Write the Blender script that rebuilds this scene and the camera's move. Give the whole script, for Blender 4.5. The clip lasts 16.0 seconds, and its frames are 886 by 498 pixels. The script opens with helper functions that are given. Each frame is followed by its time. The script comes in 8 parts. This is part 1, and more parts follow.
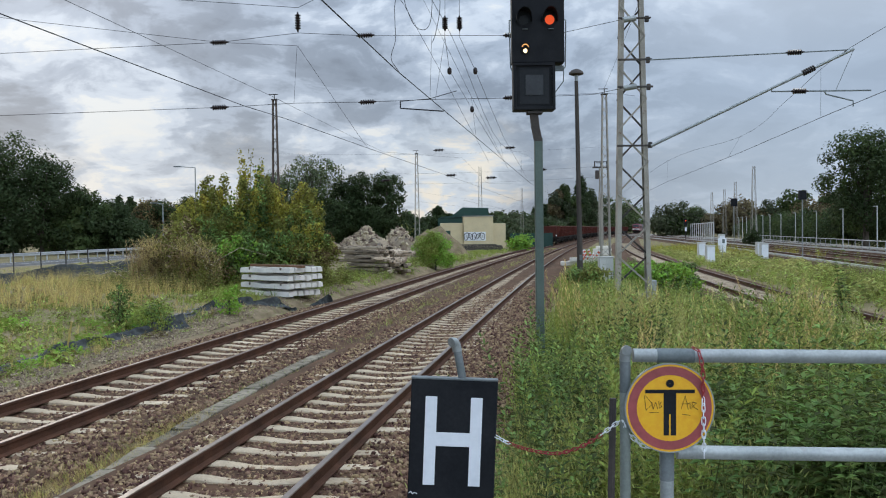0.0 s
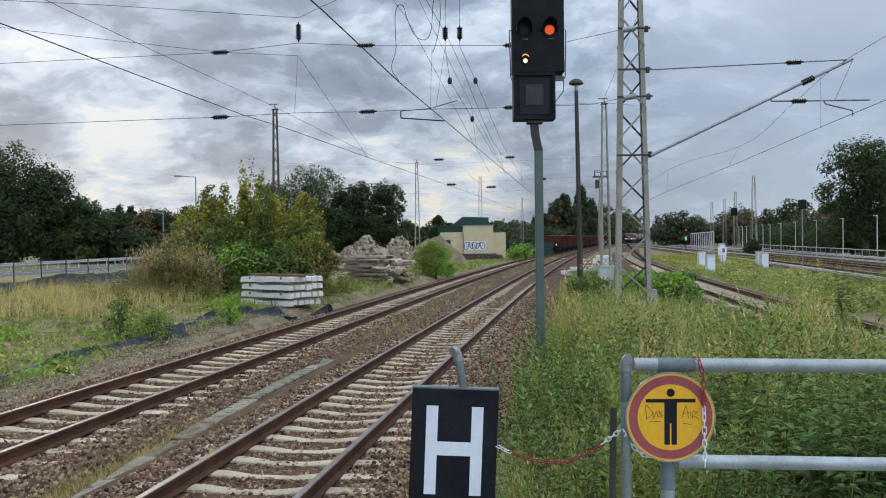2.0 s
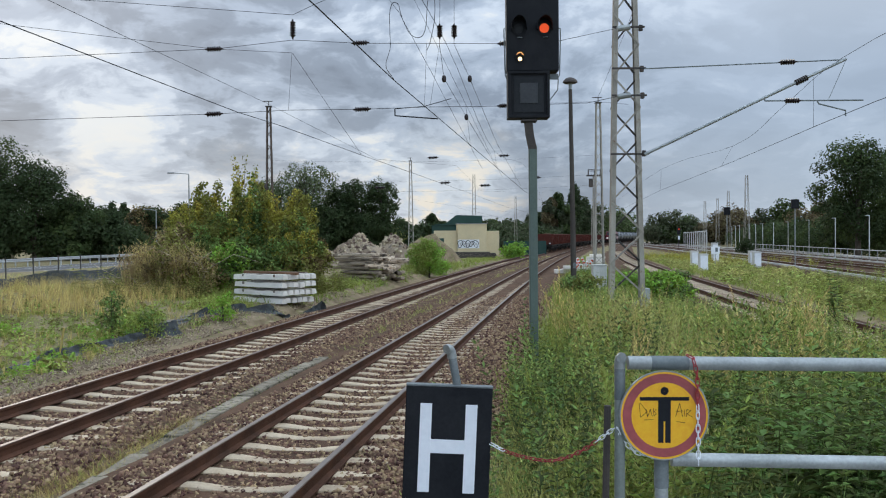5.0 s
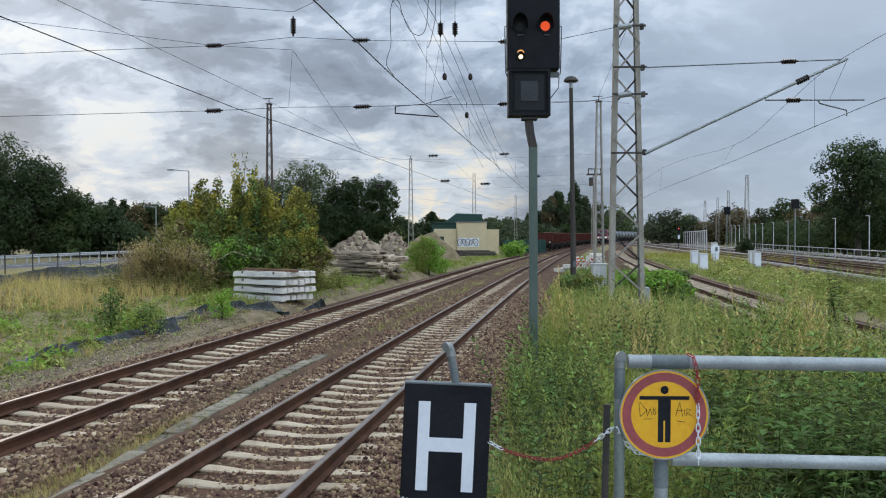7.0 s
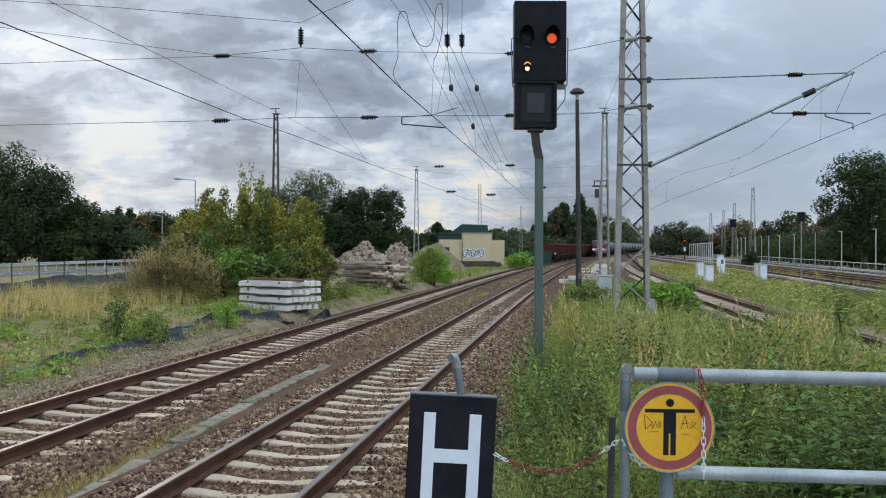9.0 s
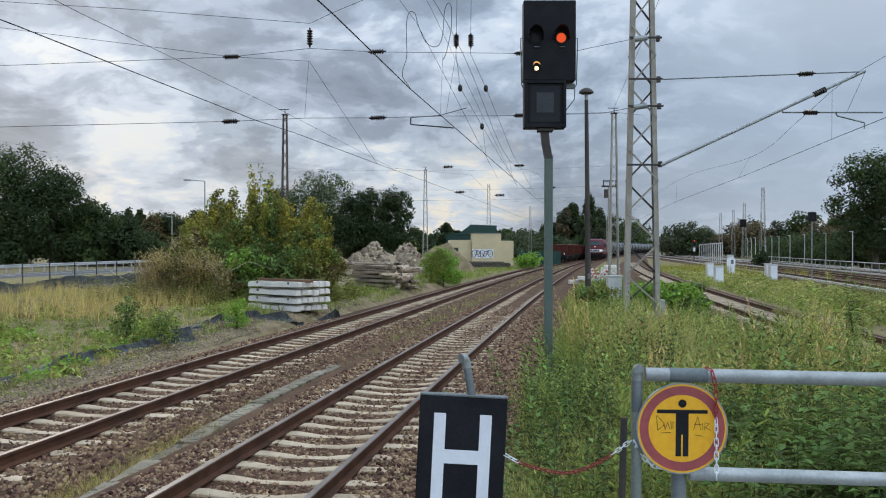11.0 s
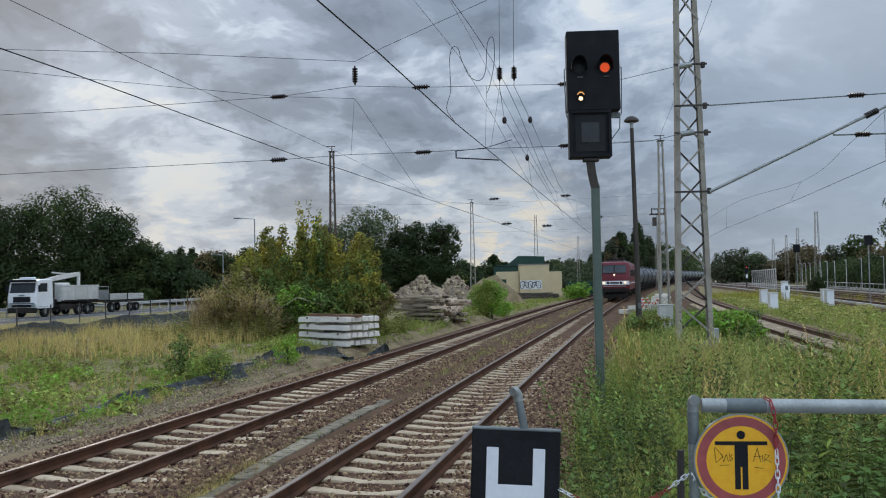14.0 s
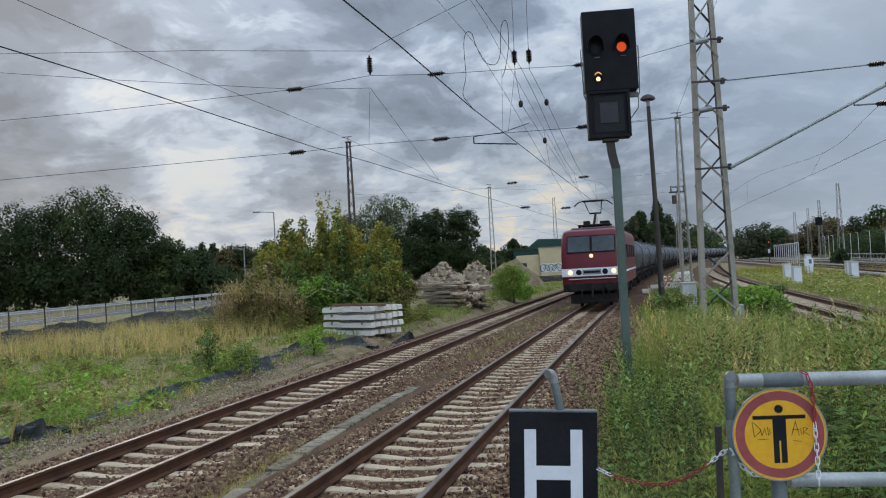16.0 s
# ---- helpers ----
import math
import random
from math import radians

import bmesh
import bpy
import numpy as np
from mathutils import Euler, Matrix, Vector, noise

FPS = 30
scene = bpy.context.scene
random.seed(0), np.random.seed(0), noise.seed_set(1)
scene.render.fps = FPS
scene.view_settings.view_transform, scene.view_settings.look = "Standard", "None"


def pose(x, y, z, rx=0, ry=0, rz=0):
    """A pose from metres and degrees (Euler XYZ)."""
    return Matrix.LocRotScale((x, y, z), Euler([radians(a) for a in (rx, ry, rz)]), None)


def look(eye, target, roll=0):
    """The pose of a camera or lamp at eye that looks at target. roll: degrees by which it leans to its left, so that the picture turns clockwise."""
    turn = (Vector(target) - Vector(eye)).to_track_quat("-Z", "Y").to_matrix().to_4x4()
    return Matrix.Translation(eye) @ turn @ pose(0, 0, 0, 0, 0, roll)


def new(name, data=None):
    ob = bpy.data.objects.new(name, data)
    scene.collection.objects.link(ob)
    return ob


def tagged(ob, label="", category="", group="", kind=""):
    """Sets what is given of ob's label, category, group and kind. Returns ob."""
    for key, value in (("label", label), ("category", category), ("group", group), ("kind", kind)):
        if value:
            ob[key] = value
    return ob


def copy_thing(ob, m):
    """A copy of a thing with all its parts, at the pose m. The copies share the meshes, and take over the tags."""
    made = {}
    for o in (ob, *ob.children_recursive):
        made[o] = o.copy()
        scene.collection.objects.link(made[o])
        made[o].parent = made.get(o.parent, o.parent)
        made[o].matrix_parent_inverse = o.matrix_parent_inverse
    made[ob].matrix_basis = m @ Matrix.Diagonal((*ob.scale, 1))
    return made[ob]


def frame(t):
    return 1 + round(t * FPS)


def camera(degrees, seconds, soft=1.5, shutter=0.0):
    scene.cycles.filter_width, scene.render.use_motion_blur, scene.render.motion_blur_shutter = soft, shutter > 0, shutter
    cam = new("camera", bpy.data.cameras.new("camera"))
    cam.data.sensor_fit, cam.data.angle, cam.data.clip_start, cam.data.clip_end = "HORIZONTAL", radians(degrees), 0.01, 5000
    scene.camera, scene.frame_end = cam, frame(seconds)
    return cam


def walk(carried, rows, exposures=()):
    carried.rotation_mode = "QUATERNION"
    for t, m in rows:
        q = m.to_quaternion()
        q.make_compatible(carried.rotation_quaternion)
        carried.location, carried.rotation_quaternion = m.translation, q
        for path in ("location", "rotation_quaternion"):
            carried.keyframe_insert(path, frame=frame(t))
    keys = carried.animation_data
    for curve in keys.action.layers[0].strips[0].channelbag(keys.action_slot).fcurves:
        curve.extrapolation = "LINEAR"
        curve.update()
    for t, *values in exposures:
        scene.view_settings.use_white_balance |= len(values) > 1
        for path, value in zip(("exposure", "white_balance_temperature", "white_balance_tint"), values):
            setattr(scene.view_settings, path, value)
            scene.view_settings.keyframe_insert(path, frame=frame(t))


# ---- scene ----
cam = camera(53.0, 16.0, soft=1.1, shutter=0.3)

PATH = [
    (0, (0.0, 0.0, 2.43), (-0.001, 2.0, 2.387), -0.7),
    (0.5, (-0.001, -0.003, 2.429), (0.003, 1.997, 2.388), -0.6),
    (1, (-0.003, -0.007, 2.429), (0.001, 1.993, 2.39), -0.6),
    (1.5, (-0.005, -0.01, 2.428), (-0.004, 1.989, 2.398), -0.7),
    (2, (-0.005, -0.016, 2.431), (-0.006, 1.984, 2.409), -0.7),
    (2.5, (-0.007, -0.018, 2.43), (-0.007, 1.982, 2.415), -0.5),
    (3, (-0.007, -0.013, 2.429), (-0.003, 1.987, 2.418), -0.3),
    (3.5, (-0.009, -0.015, 2.43), (0.0, 1.985, 2.417), -0.3),
    (4, (-0.012, -0.014, 2.429), (0.0, 1.985, 2.412), -0.4),
    (6.5, (-0.007, 0.015, 2.422), (0.007, 2.015, 2.388), -0.5),
    (7, (-0.007, 0.023, 2.42), (0.007, 2.023, 2.39), -0.2),
    (7.5, (-0.008, 0.015, 2.423), (0.004, 2.015, 2.398), -0.3),
    (8, (-0.009, 0.007, 2.424), (0.001, 2.007, 2.409), -0.3),
    (8.5, (-0.011, 0.005, 2.425), (-0.003, 2.005, 2.418), -0.0),
    (11, (-0.019, 0.033, 2.42), (-0.037, 2.033, 2.415), 0.1),
    (11.5, (-0.02, 0.044, 2.418), (-0.049, 2.044, 2.421), -0.1),
    (12, (-0.022, 0.044, 2.421), (-0.07, 2.044, 2.431), -0.5),
    (12.5, (-0.027, 0.014, 2.426), (-0.104, 2.012, 2.455), -1.1),
    (13, (-0.015, 0.037, 2.427), (-0.111, 2.034, 2.478), -1.2),
    (13.5, (-0.019, 0.037, 2.426), (-0.131, 2.033, 2.489), -1.0),
    (14, (-0.024, 0.032, 2.424), (-0.148, 2.027, 2.493), -1.1),
    (14.5, (-0.021, 0.041, 2.425), (-0.152, 2.035, 2.491), -1.3),
    (15, (-0.026, 0.04, 2.424), (-0.172, 2.033, 2.492), -1.3),
    (15.5, (-0.068, -0.028, 2.438), (-0.232, 1.964, 2.501), -2.1),
    (16, (-0.086, -0.015, 2.427), (-0.254, 1.978, 2.467), -3.2),
]
walk(cam, [(t, look(eye, aim, roll)) for t, eye, aim, roll in PATH],
     exposures=[(0, 0.32), (8.5, 0.30), (11, 0.29), (12, 0.30), (12.5, 0.20), (13, -0.06), (14, 0.04), (15, 0.04), (16, 0.05)])


# ---- light ----
SUN_AZ, SUN_EL = radians(-28), radians(24)      # from +y towards +x
world = bpy.data.worlds.new("sky")
scene.world = world
world.use_nodes = True
wn, wl = world.node_tree.nodes, world.node_tree.links
wn.clear()
w_out = wn.new("ShaderNodeOutputWorld")
sky = wn.new("ShaderNodeTexSky")
sky.sky_type, sky.sun_disc = "NISHITA", False
sky.sun_elevation, sky.sun_rotation = SUN_EL, SUN_AZ
sky.air_density, sky.dust_density = 1.0, 2.0
sky_bg = wn.new("ShaderNodeBackground")
sky_bg.inputs["Strength"].default_value = 0.10
wl.new(sky.outputs["Color"], sky_bg.inputs["Color"])


def wnode(kind, **values):
    n = wn.new(kind)
    for key, value in values.items():
        n.inputs[key].default_value = value
    return n


def wmath(op, a, b=None):
    n = wn.new("ShaderNodeMath")
    n.operation = op
    for i, v in enumerate((a, b)):
        if v is None:
            continue
        if isinstance(v, (int, float)):
            n.inputs[i].default_value = v
        else:
            wl.new(v, n.inputs[i])
    return n.outputs[0]


# cloud deck: a flat layer seen in perspective
tc = wn.new("ShaderNodeTexCoord")
sep = wn.new("ShaderNodeSeparateXYZ")
wl.new(tc.outputs["Generated"], sep.inputs[0])
up = wmath("ADD", wmath("MAXIMUM", sep.outputs[2], 0.0), 0.34)
com = wn.new("ShaderNodeCombineXYZ")
wl.new(wmath("DIVIDE", sep.outputs[0], up), com.inputs[0])
wl.new(wmath("DIVIDE", sep.outputs[1], up), com.inputs[1])
com.inputs[2].default_value = 3.7


def wnoise(scale, detail, rough, shift):
    m = wn.new("ShaderNodeMapping")
    m.inputs["Location"].default_value = shift
    wl.new(com.outputs[0], m.inputs[0])
    n = wnode("ShaderNodeTexNoise", Scale=scale, Detail=detail, Roughness=rough, Distortion=0.45)
    wl.new(m.outputs[0], n.inputs["Vector"])
    return n.outputs["Fac"]


def wramp(fac, stops):
    r = wn.new("ShaderNodeValToRGB")
    r.color_ramp.interpolation = "EASE"
    while len(r.color_ramp.elements) < len(stops):
        r.color_ramp.elements.new(0.5)
    for e, (p, c) in zip(r.color_ramp.elements, stops):
        e.position, e.color = p, (*c, 1)
    wl.new(fac, r.inputs[0])
    return r.outputs[0]


big = wnoise(2.3, 9, 0.56, (5.3, 2.2, 0))
fine = wnoise(6.5, 8, 0.60, (7.0, 1.0, 2))
dens = wmath("ADD", wmath("MULTIPLY", big, 0.62), wmath("MULTIPLY", fine, 0.38))


def gap_in_clouds(direction, inner, outer, amount):
    """A thinner place in the deck round a direction."""
    dt = wn.new("ShaderNodeVectorMath")
    dt.operation = "DOT_PRODUCT"
    wl.new(tc.outputs["Generated"], dt.inputs[0])
    dt.inputs[1].default_value = Vector(direction).normalized()
    r = wn.new("ShaderNodeMapRange")
    r.interpolation_type = "SMOOTHSTEP"
    r.inputs[1].default_value, r.inputs[2].default_value = math.cos(radians(outer)), math.cos(radians(inner))
    wl.new(dt.outputs["Value"], r.inputs[0])
    return wmath("MULTIPLY", r.outputs[0], amount)


dens = wmath("ADD", dens, 0.033)
dens = wmath("ADD", dens, wmath("MULTIPLY", wmath("MAXIMUM", wmath("SUBTRACT", wmath("MULTIPLY", sep.outputs[0], -1.0), 0.20), 0.0), 0.34))
dens = wmath("SUBTRACT", dens, gap_in_clouds((-0.365, 1.0, 0.142), 0, 4.5, 0.085))
dens = wmath("SUBTRACT", dens, gap_in_clouds((-0.485, 1.0, 0.225), 0, 4.0, 0.075))
dens = wmath("SUBTRACT", dens, gap_in_clouds((0.0, 1.0, 0.035), 0, 6, 0.07))
dens = wmath("SUBTRACT", dens, gap_in_clouds((-0.38, 1.0, 0.06), 0, 7, 0.085))
deck = wramp(dens, [(0.395, (0.84, 0.90, 0.95)), (0.445, (0.64, 0.75, 0.90)), (0.50, (0.42, 0.52, 0.67)), (0.56, (0.27, 0.345, 0.46)), (0.66, (0.17, 0.225, 0.31))])
# clearer air low in the west, where the sun stands
low = wramp(sep.outputs[2], [(0.0, (1, 1, 1)), (0.055, (0.75, 0.75, 0.75)), (0.16, (0, 0, 0))])
west = wmath("MULTIPLY", low, wramp(sep.outputs[0], [(0.0, (1, 1, 1)), (0.12, (0.25, 0.25, 0.25)), (0.4, (0.1, 0.1, 0.1))]))
# the deck is thin and even towards the right of the line
even = wn.new("ShaderNodeMixRGB")
wl.new(wramp(sep.outputs[0], [(0.04, (0, 0, 0)), (0.36, (0.72, 0.72, 0.72))]), even.inputs[0])
wl.new(deck, even.inputs[1])
wl.new(wramp(sep.outputs[2], [(0.0, (0.62, 0.73, 0.85)), (0.07, (0.55, 0.67, 0.83)), (0.14, (0.50, 0.62, 0.79)), (0.25, (0.60, 0.70, 0.84)), (0.4, (0.66, 0.75, 0.88))]), even.inputs[2])
deck = even.outputs[0]
mixc = wn.new("ShaderNodeMixRGB")
wl.new(wmath("ADD", wmath("MULTIPLY", west, 0.34), gap_in_clouds((0.015, 1.0, 0.045), 0, 6, 0.6)), mixc.inputs[0])
wl.new(deck, mixc.inputs[1])
glow = wramp(fine, [(0.40, (1.0, 0.94, 0.82)), (0.50, (0.72, 0.82, 0.93)), (0.6, (0.55, 0.63, 0.74))])
wl.new(glow, mixc.inputs[2])
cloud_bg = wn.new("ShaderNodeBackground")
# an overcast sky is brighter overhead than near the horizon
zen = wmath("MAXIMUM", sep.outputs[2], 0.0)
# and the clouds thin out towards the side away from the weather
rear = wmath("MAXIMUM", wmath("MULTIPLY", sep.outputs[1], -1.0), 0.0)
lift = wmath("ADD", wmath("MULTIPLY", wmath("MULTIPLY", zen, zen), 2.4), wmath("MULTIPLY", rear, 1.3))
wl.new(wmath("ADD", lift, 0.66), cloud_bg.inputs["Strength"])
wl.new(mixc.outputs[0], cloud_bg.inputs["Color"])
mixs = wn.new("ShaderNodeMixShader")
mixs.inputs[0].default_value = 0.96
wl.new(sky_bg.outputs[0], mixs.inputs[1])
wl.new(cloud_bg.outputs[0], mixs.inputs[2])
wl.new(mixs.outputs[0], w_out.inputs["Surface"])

sun_data = bpy.data.lights.new("sun", "SUN")
sun_data.energy, sun_data.angle, sun_data.color = 0.8, radians(14), (1.0, 0.93, 0.82)
sun = new("sun", sun_data)
sun.matrix_world = look((0, 0, 60), (-math.sin(SUN_AZ) * 50, -math.cos(SUN_AZ) * 50, 60 - 50 * math.tan(SUN_EL)))


# ---- materials ----
def material(name, base, other=None, rough=0.7, metal=0.0, scale=3.0, grain=40.0, bump=0.2, spread=0.12, spots=None, spot_at=0.62,
             emit=None, power=0.0, islands=False, translucent=0.0, stretch=(1, 1, 1), world_space=False, spec=0.3):
    """Two scales of variation, fine relief and a shift from object to object."""
    m = bpy.data.materials.new(name)
    m.use_nodes = True
    nt = m.node_tree
    n, l = nt.nodes, nt.links
    b = n["Principled BSDF"]
    b.inputs["Roughness"].default_value, b.inputs["Metallic"].default_value = rough, metal
    b.inputs["Specular IOR Level"].default_value = spec
    if emit:
        b.inputs["Base Color"].default_value = (*base, 1)
        b.inputs["Emission Color"].default_value, b.inputs["Emission Strength"].default_value = (*emit, 1), power
        return m
    t = n.new("ShaderNodeTexCoord")
    vec = t.outputs["Object"]
    if world_space:
        vec = n.new("ShaderNodeNewGeometry").outputs["Position"]
    info = n.new("ShaderNodeObjectInfo")
    mp = n.new("ShaderNodeMapping")
    mp.inputs["Scale"].default_value = stretch
    l.new(vec, mp.inputs["Vector"])
    if not world_space:
        cmb = n.new("ShaderNodeCombineXYZ")
        mul = n.new("ShaderNodeMath")
        mul.operation = "MULTIPLY"
        mul.inputs[1].default_value = 37.0
        l.new(info.outputs["Random"], mul.inputs[0])
        for i in range(3):
            l.new(mul.outputs[0], cmb.inputs[i])
        l.new(cmb.outputs[0], mp.inputs["Location"])

    def nz(s, d=4):
        k = n.new("ShaderNodeTexNoise")
        k.inputs["Scale"].default_value, k.inputs["Detail"].default_value, k.inputs["Roughness"].default_value = s, d, 0.6
        l.new(mp.outputs[0], k.inputs["Vector"])
        return k.outputs["Fac"]

    def ramp(f, a, c):
        r = n.new("ShaderNodeMapRange")
        r.inputs[1].default_value, r.inputs[2].default_value = a, c
        l.new(f, r.inputs[0])
        return r.outputs[0]

    def mix(f, a, c, mode="MIX"):
        k = n.new("ShaderNodeMixRGB")
        k.blend_type = mode
        for i, v in ((0, f), (1, a), (2, c)):
            if isinstance(v, (int, float)):
                k.inputs[i].default_value = v
            elif isinstance(v, tuple):
                k.inputs[i].default_value = (*v, 1)
            else:
                l.new(v, k.inputs[i])
        return k.outputs[0]

    big_n, small_n = nz(scale), nz(grain, 3)
    col = mix(ramp(big_n, 0.35, 0.65), base, other or tuple(c * 0.72 for c in base))
    if spots:
        col = mix(ramp(nz(scale * 2.7, 6), spot_at, spot_at + 0.08), col, spots)
    col = mix(0.35, col, mix(ramp(small_n, 0.3, 0.7), (0.35, 0.35, 0.35), (0.68, 0.68, 0.68)), "OVERLAY")
    rnd = info.outputs["Random"]
    if islands:
        rnd = n.new("ShaderNodeNewGeometry").outputs["Random Per Island"]
    hs = n.new("ShaderNodeHueSaturation")
    l.new(col, hs.inputs["Color"])
    val = n.new("ShaderNodeMapRange")
    val.inputs[3].default_value, val.inputs[4].default_value = 1 - spread, 1 + spread
    l.new(rnd, val.inputs[0])
    l.new(val.outputs[0], hs.inputs["Value"])
    if islands:
        hv = n.new("ShaderNodeMapRange")
        hv.inputs[3].default_value, hv.inputs[4].default_value = 0.5 - spread * 0.05, 0.5 + spread * 0.05
        l.new(rnd, hv.inputs[0])
        l.new(hv.outputs[0], hs.inputs["Hue"])
    l.new(hs.outputs[0], b.inputs["Base Color"])
    rr = n.new("ShaderNodeMapRange")
    rr.inputs[3].default_value, rr.inputs[4].default_value = max(rough - 0.12, 0.05), min(rough + 0.12, 1)
    l.new(big_n, rr.inputs[0])
    l.new(rr.outputs[0], b.inputs["Roughness"])
    if bump:
        bp = n.new("ShaderNodeBump")
        bp.inputs["Strength"].default_value, bp.inputs["Distance"].default_value = bump, 0.02
        l.new(small_n, bp.inputs["Height"])
        l.new(bp.outputs[0], b.inputs["Normal"])
    if translucent:
        tr = n.new("ShaderNodeBsdfTranslucent")
        l.new(hs.outputs[0], tr.inputs["Color"])
        ms = n.new("ShaderNodeMixShader")
        ms.inputs[0].default_value = translucent
        l.new(b.outputs[0], ms.inputs[1])
        l.new(tr.outputs[0], ms.inputs[2])
        l.new(ms.outputs[0], n["Material Output"].inputs["Surface"])
    return m


def leaf_mat(name, base, other, spread=0.45, thin=0.4):
    return material(name, base, other, rough=0.6, scale=0.5, grain=12, bump=0, spread=spread, islands=True, translucent=thin, spec=0.10)


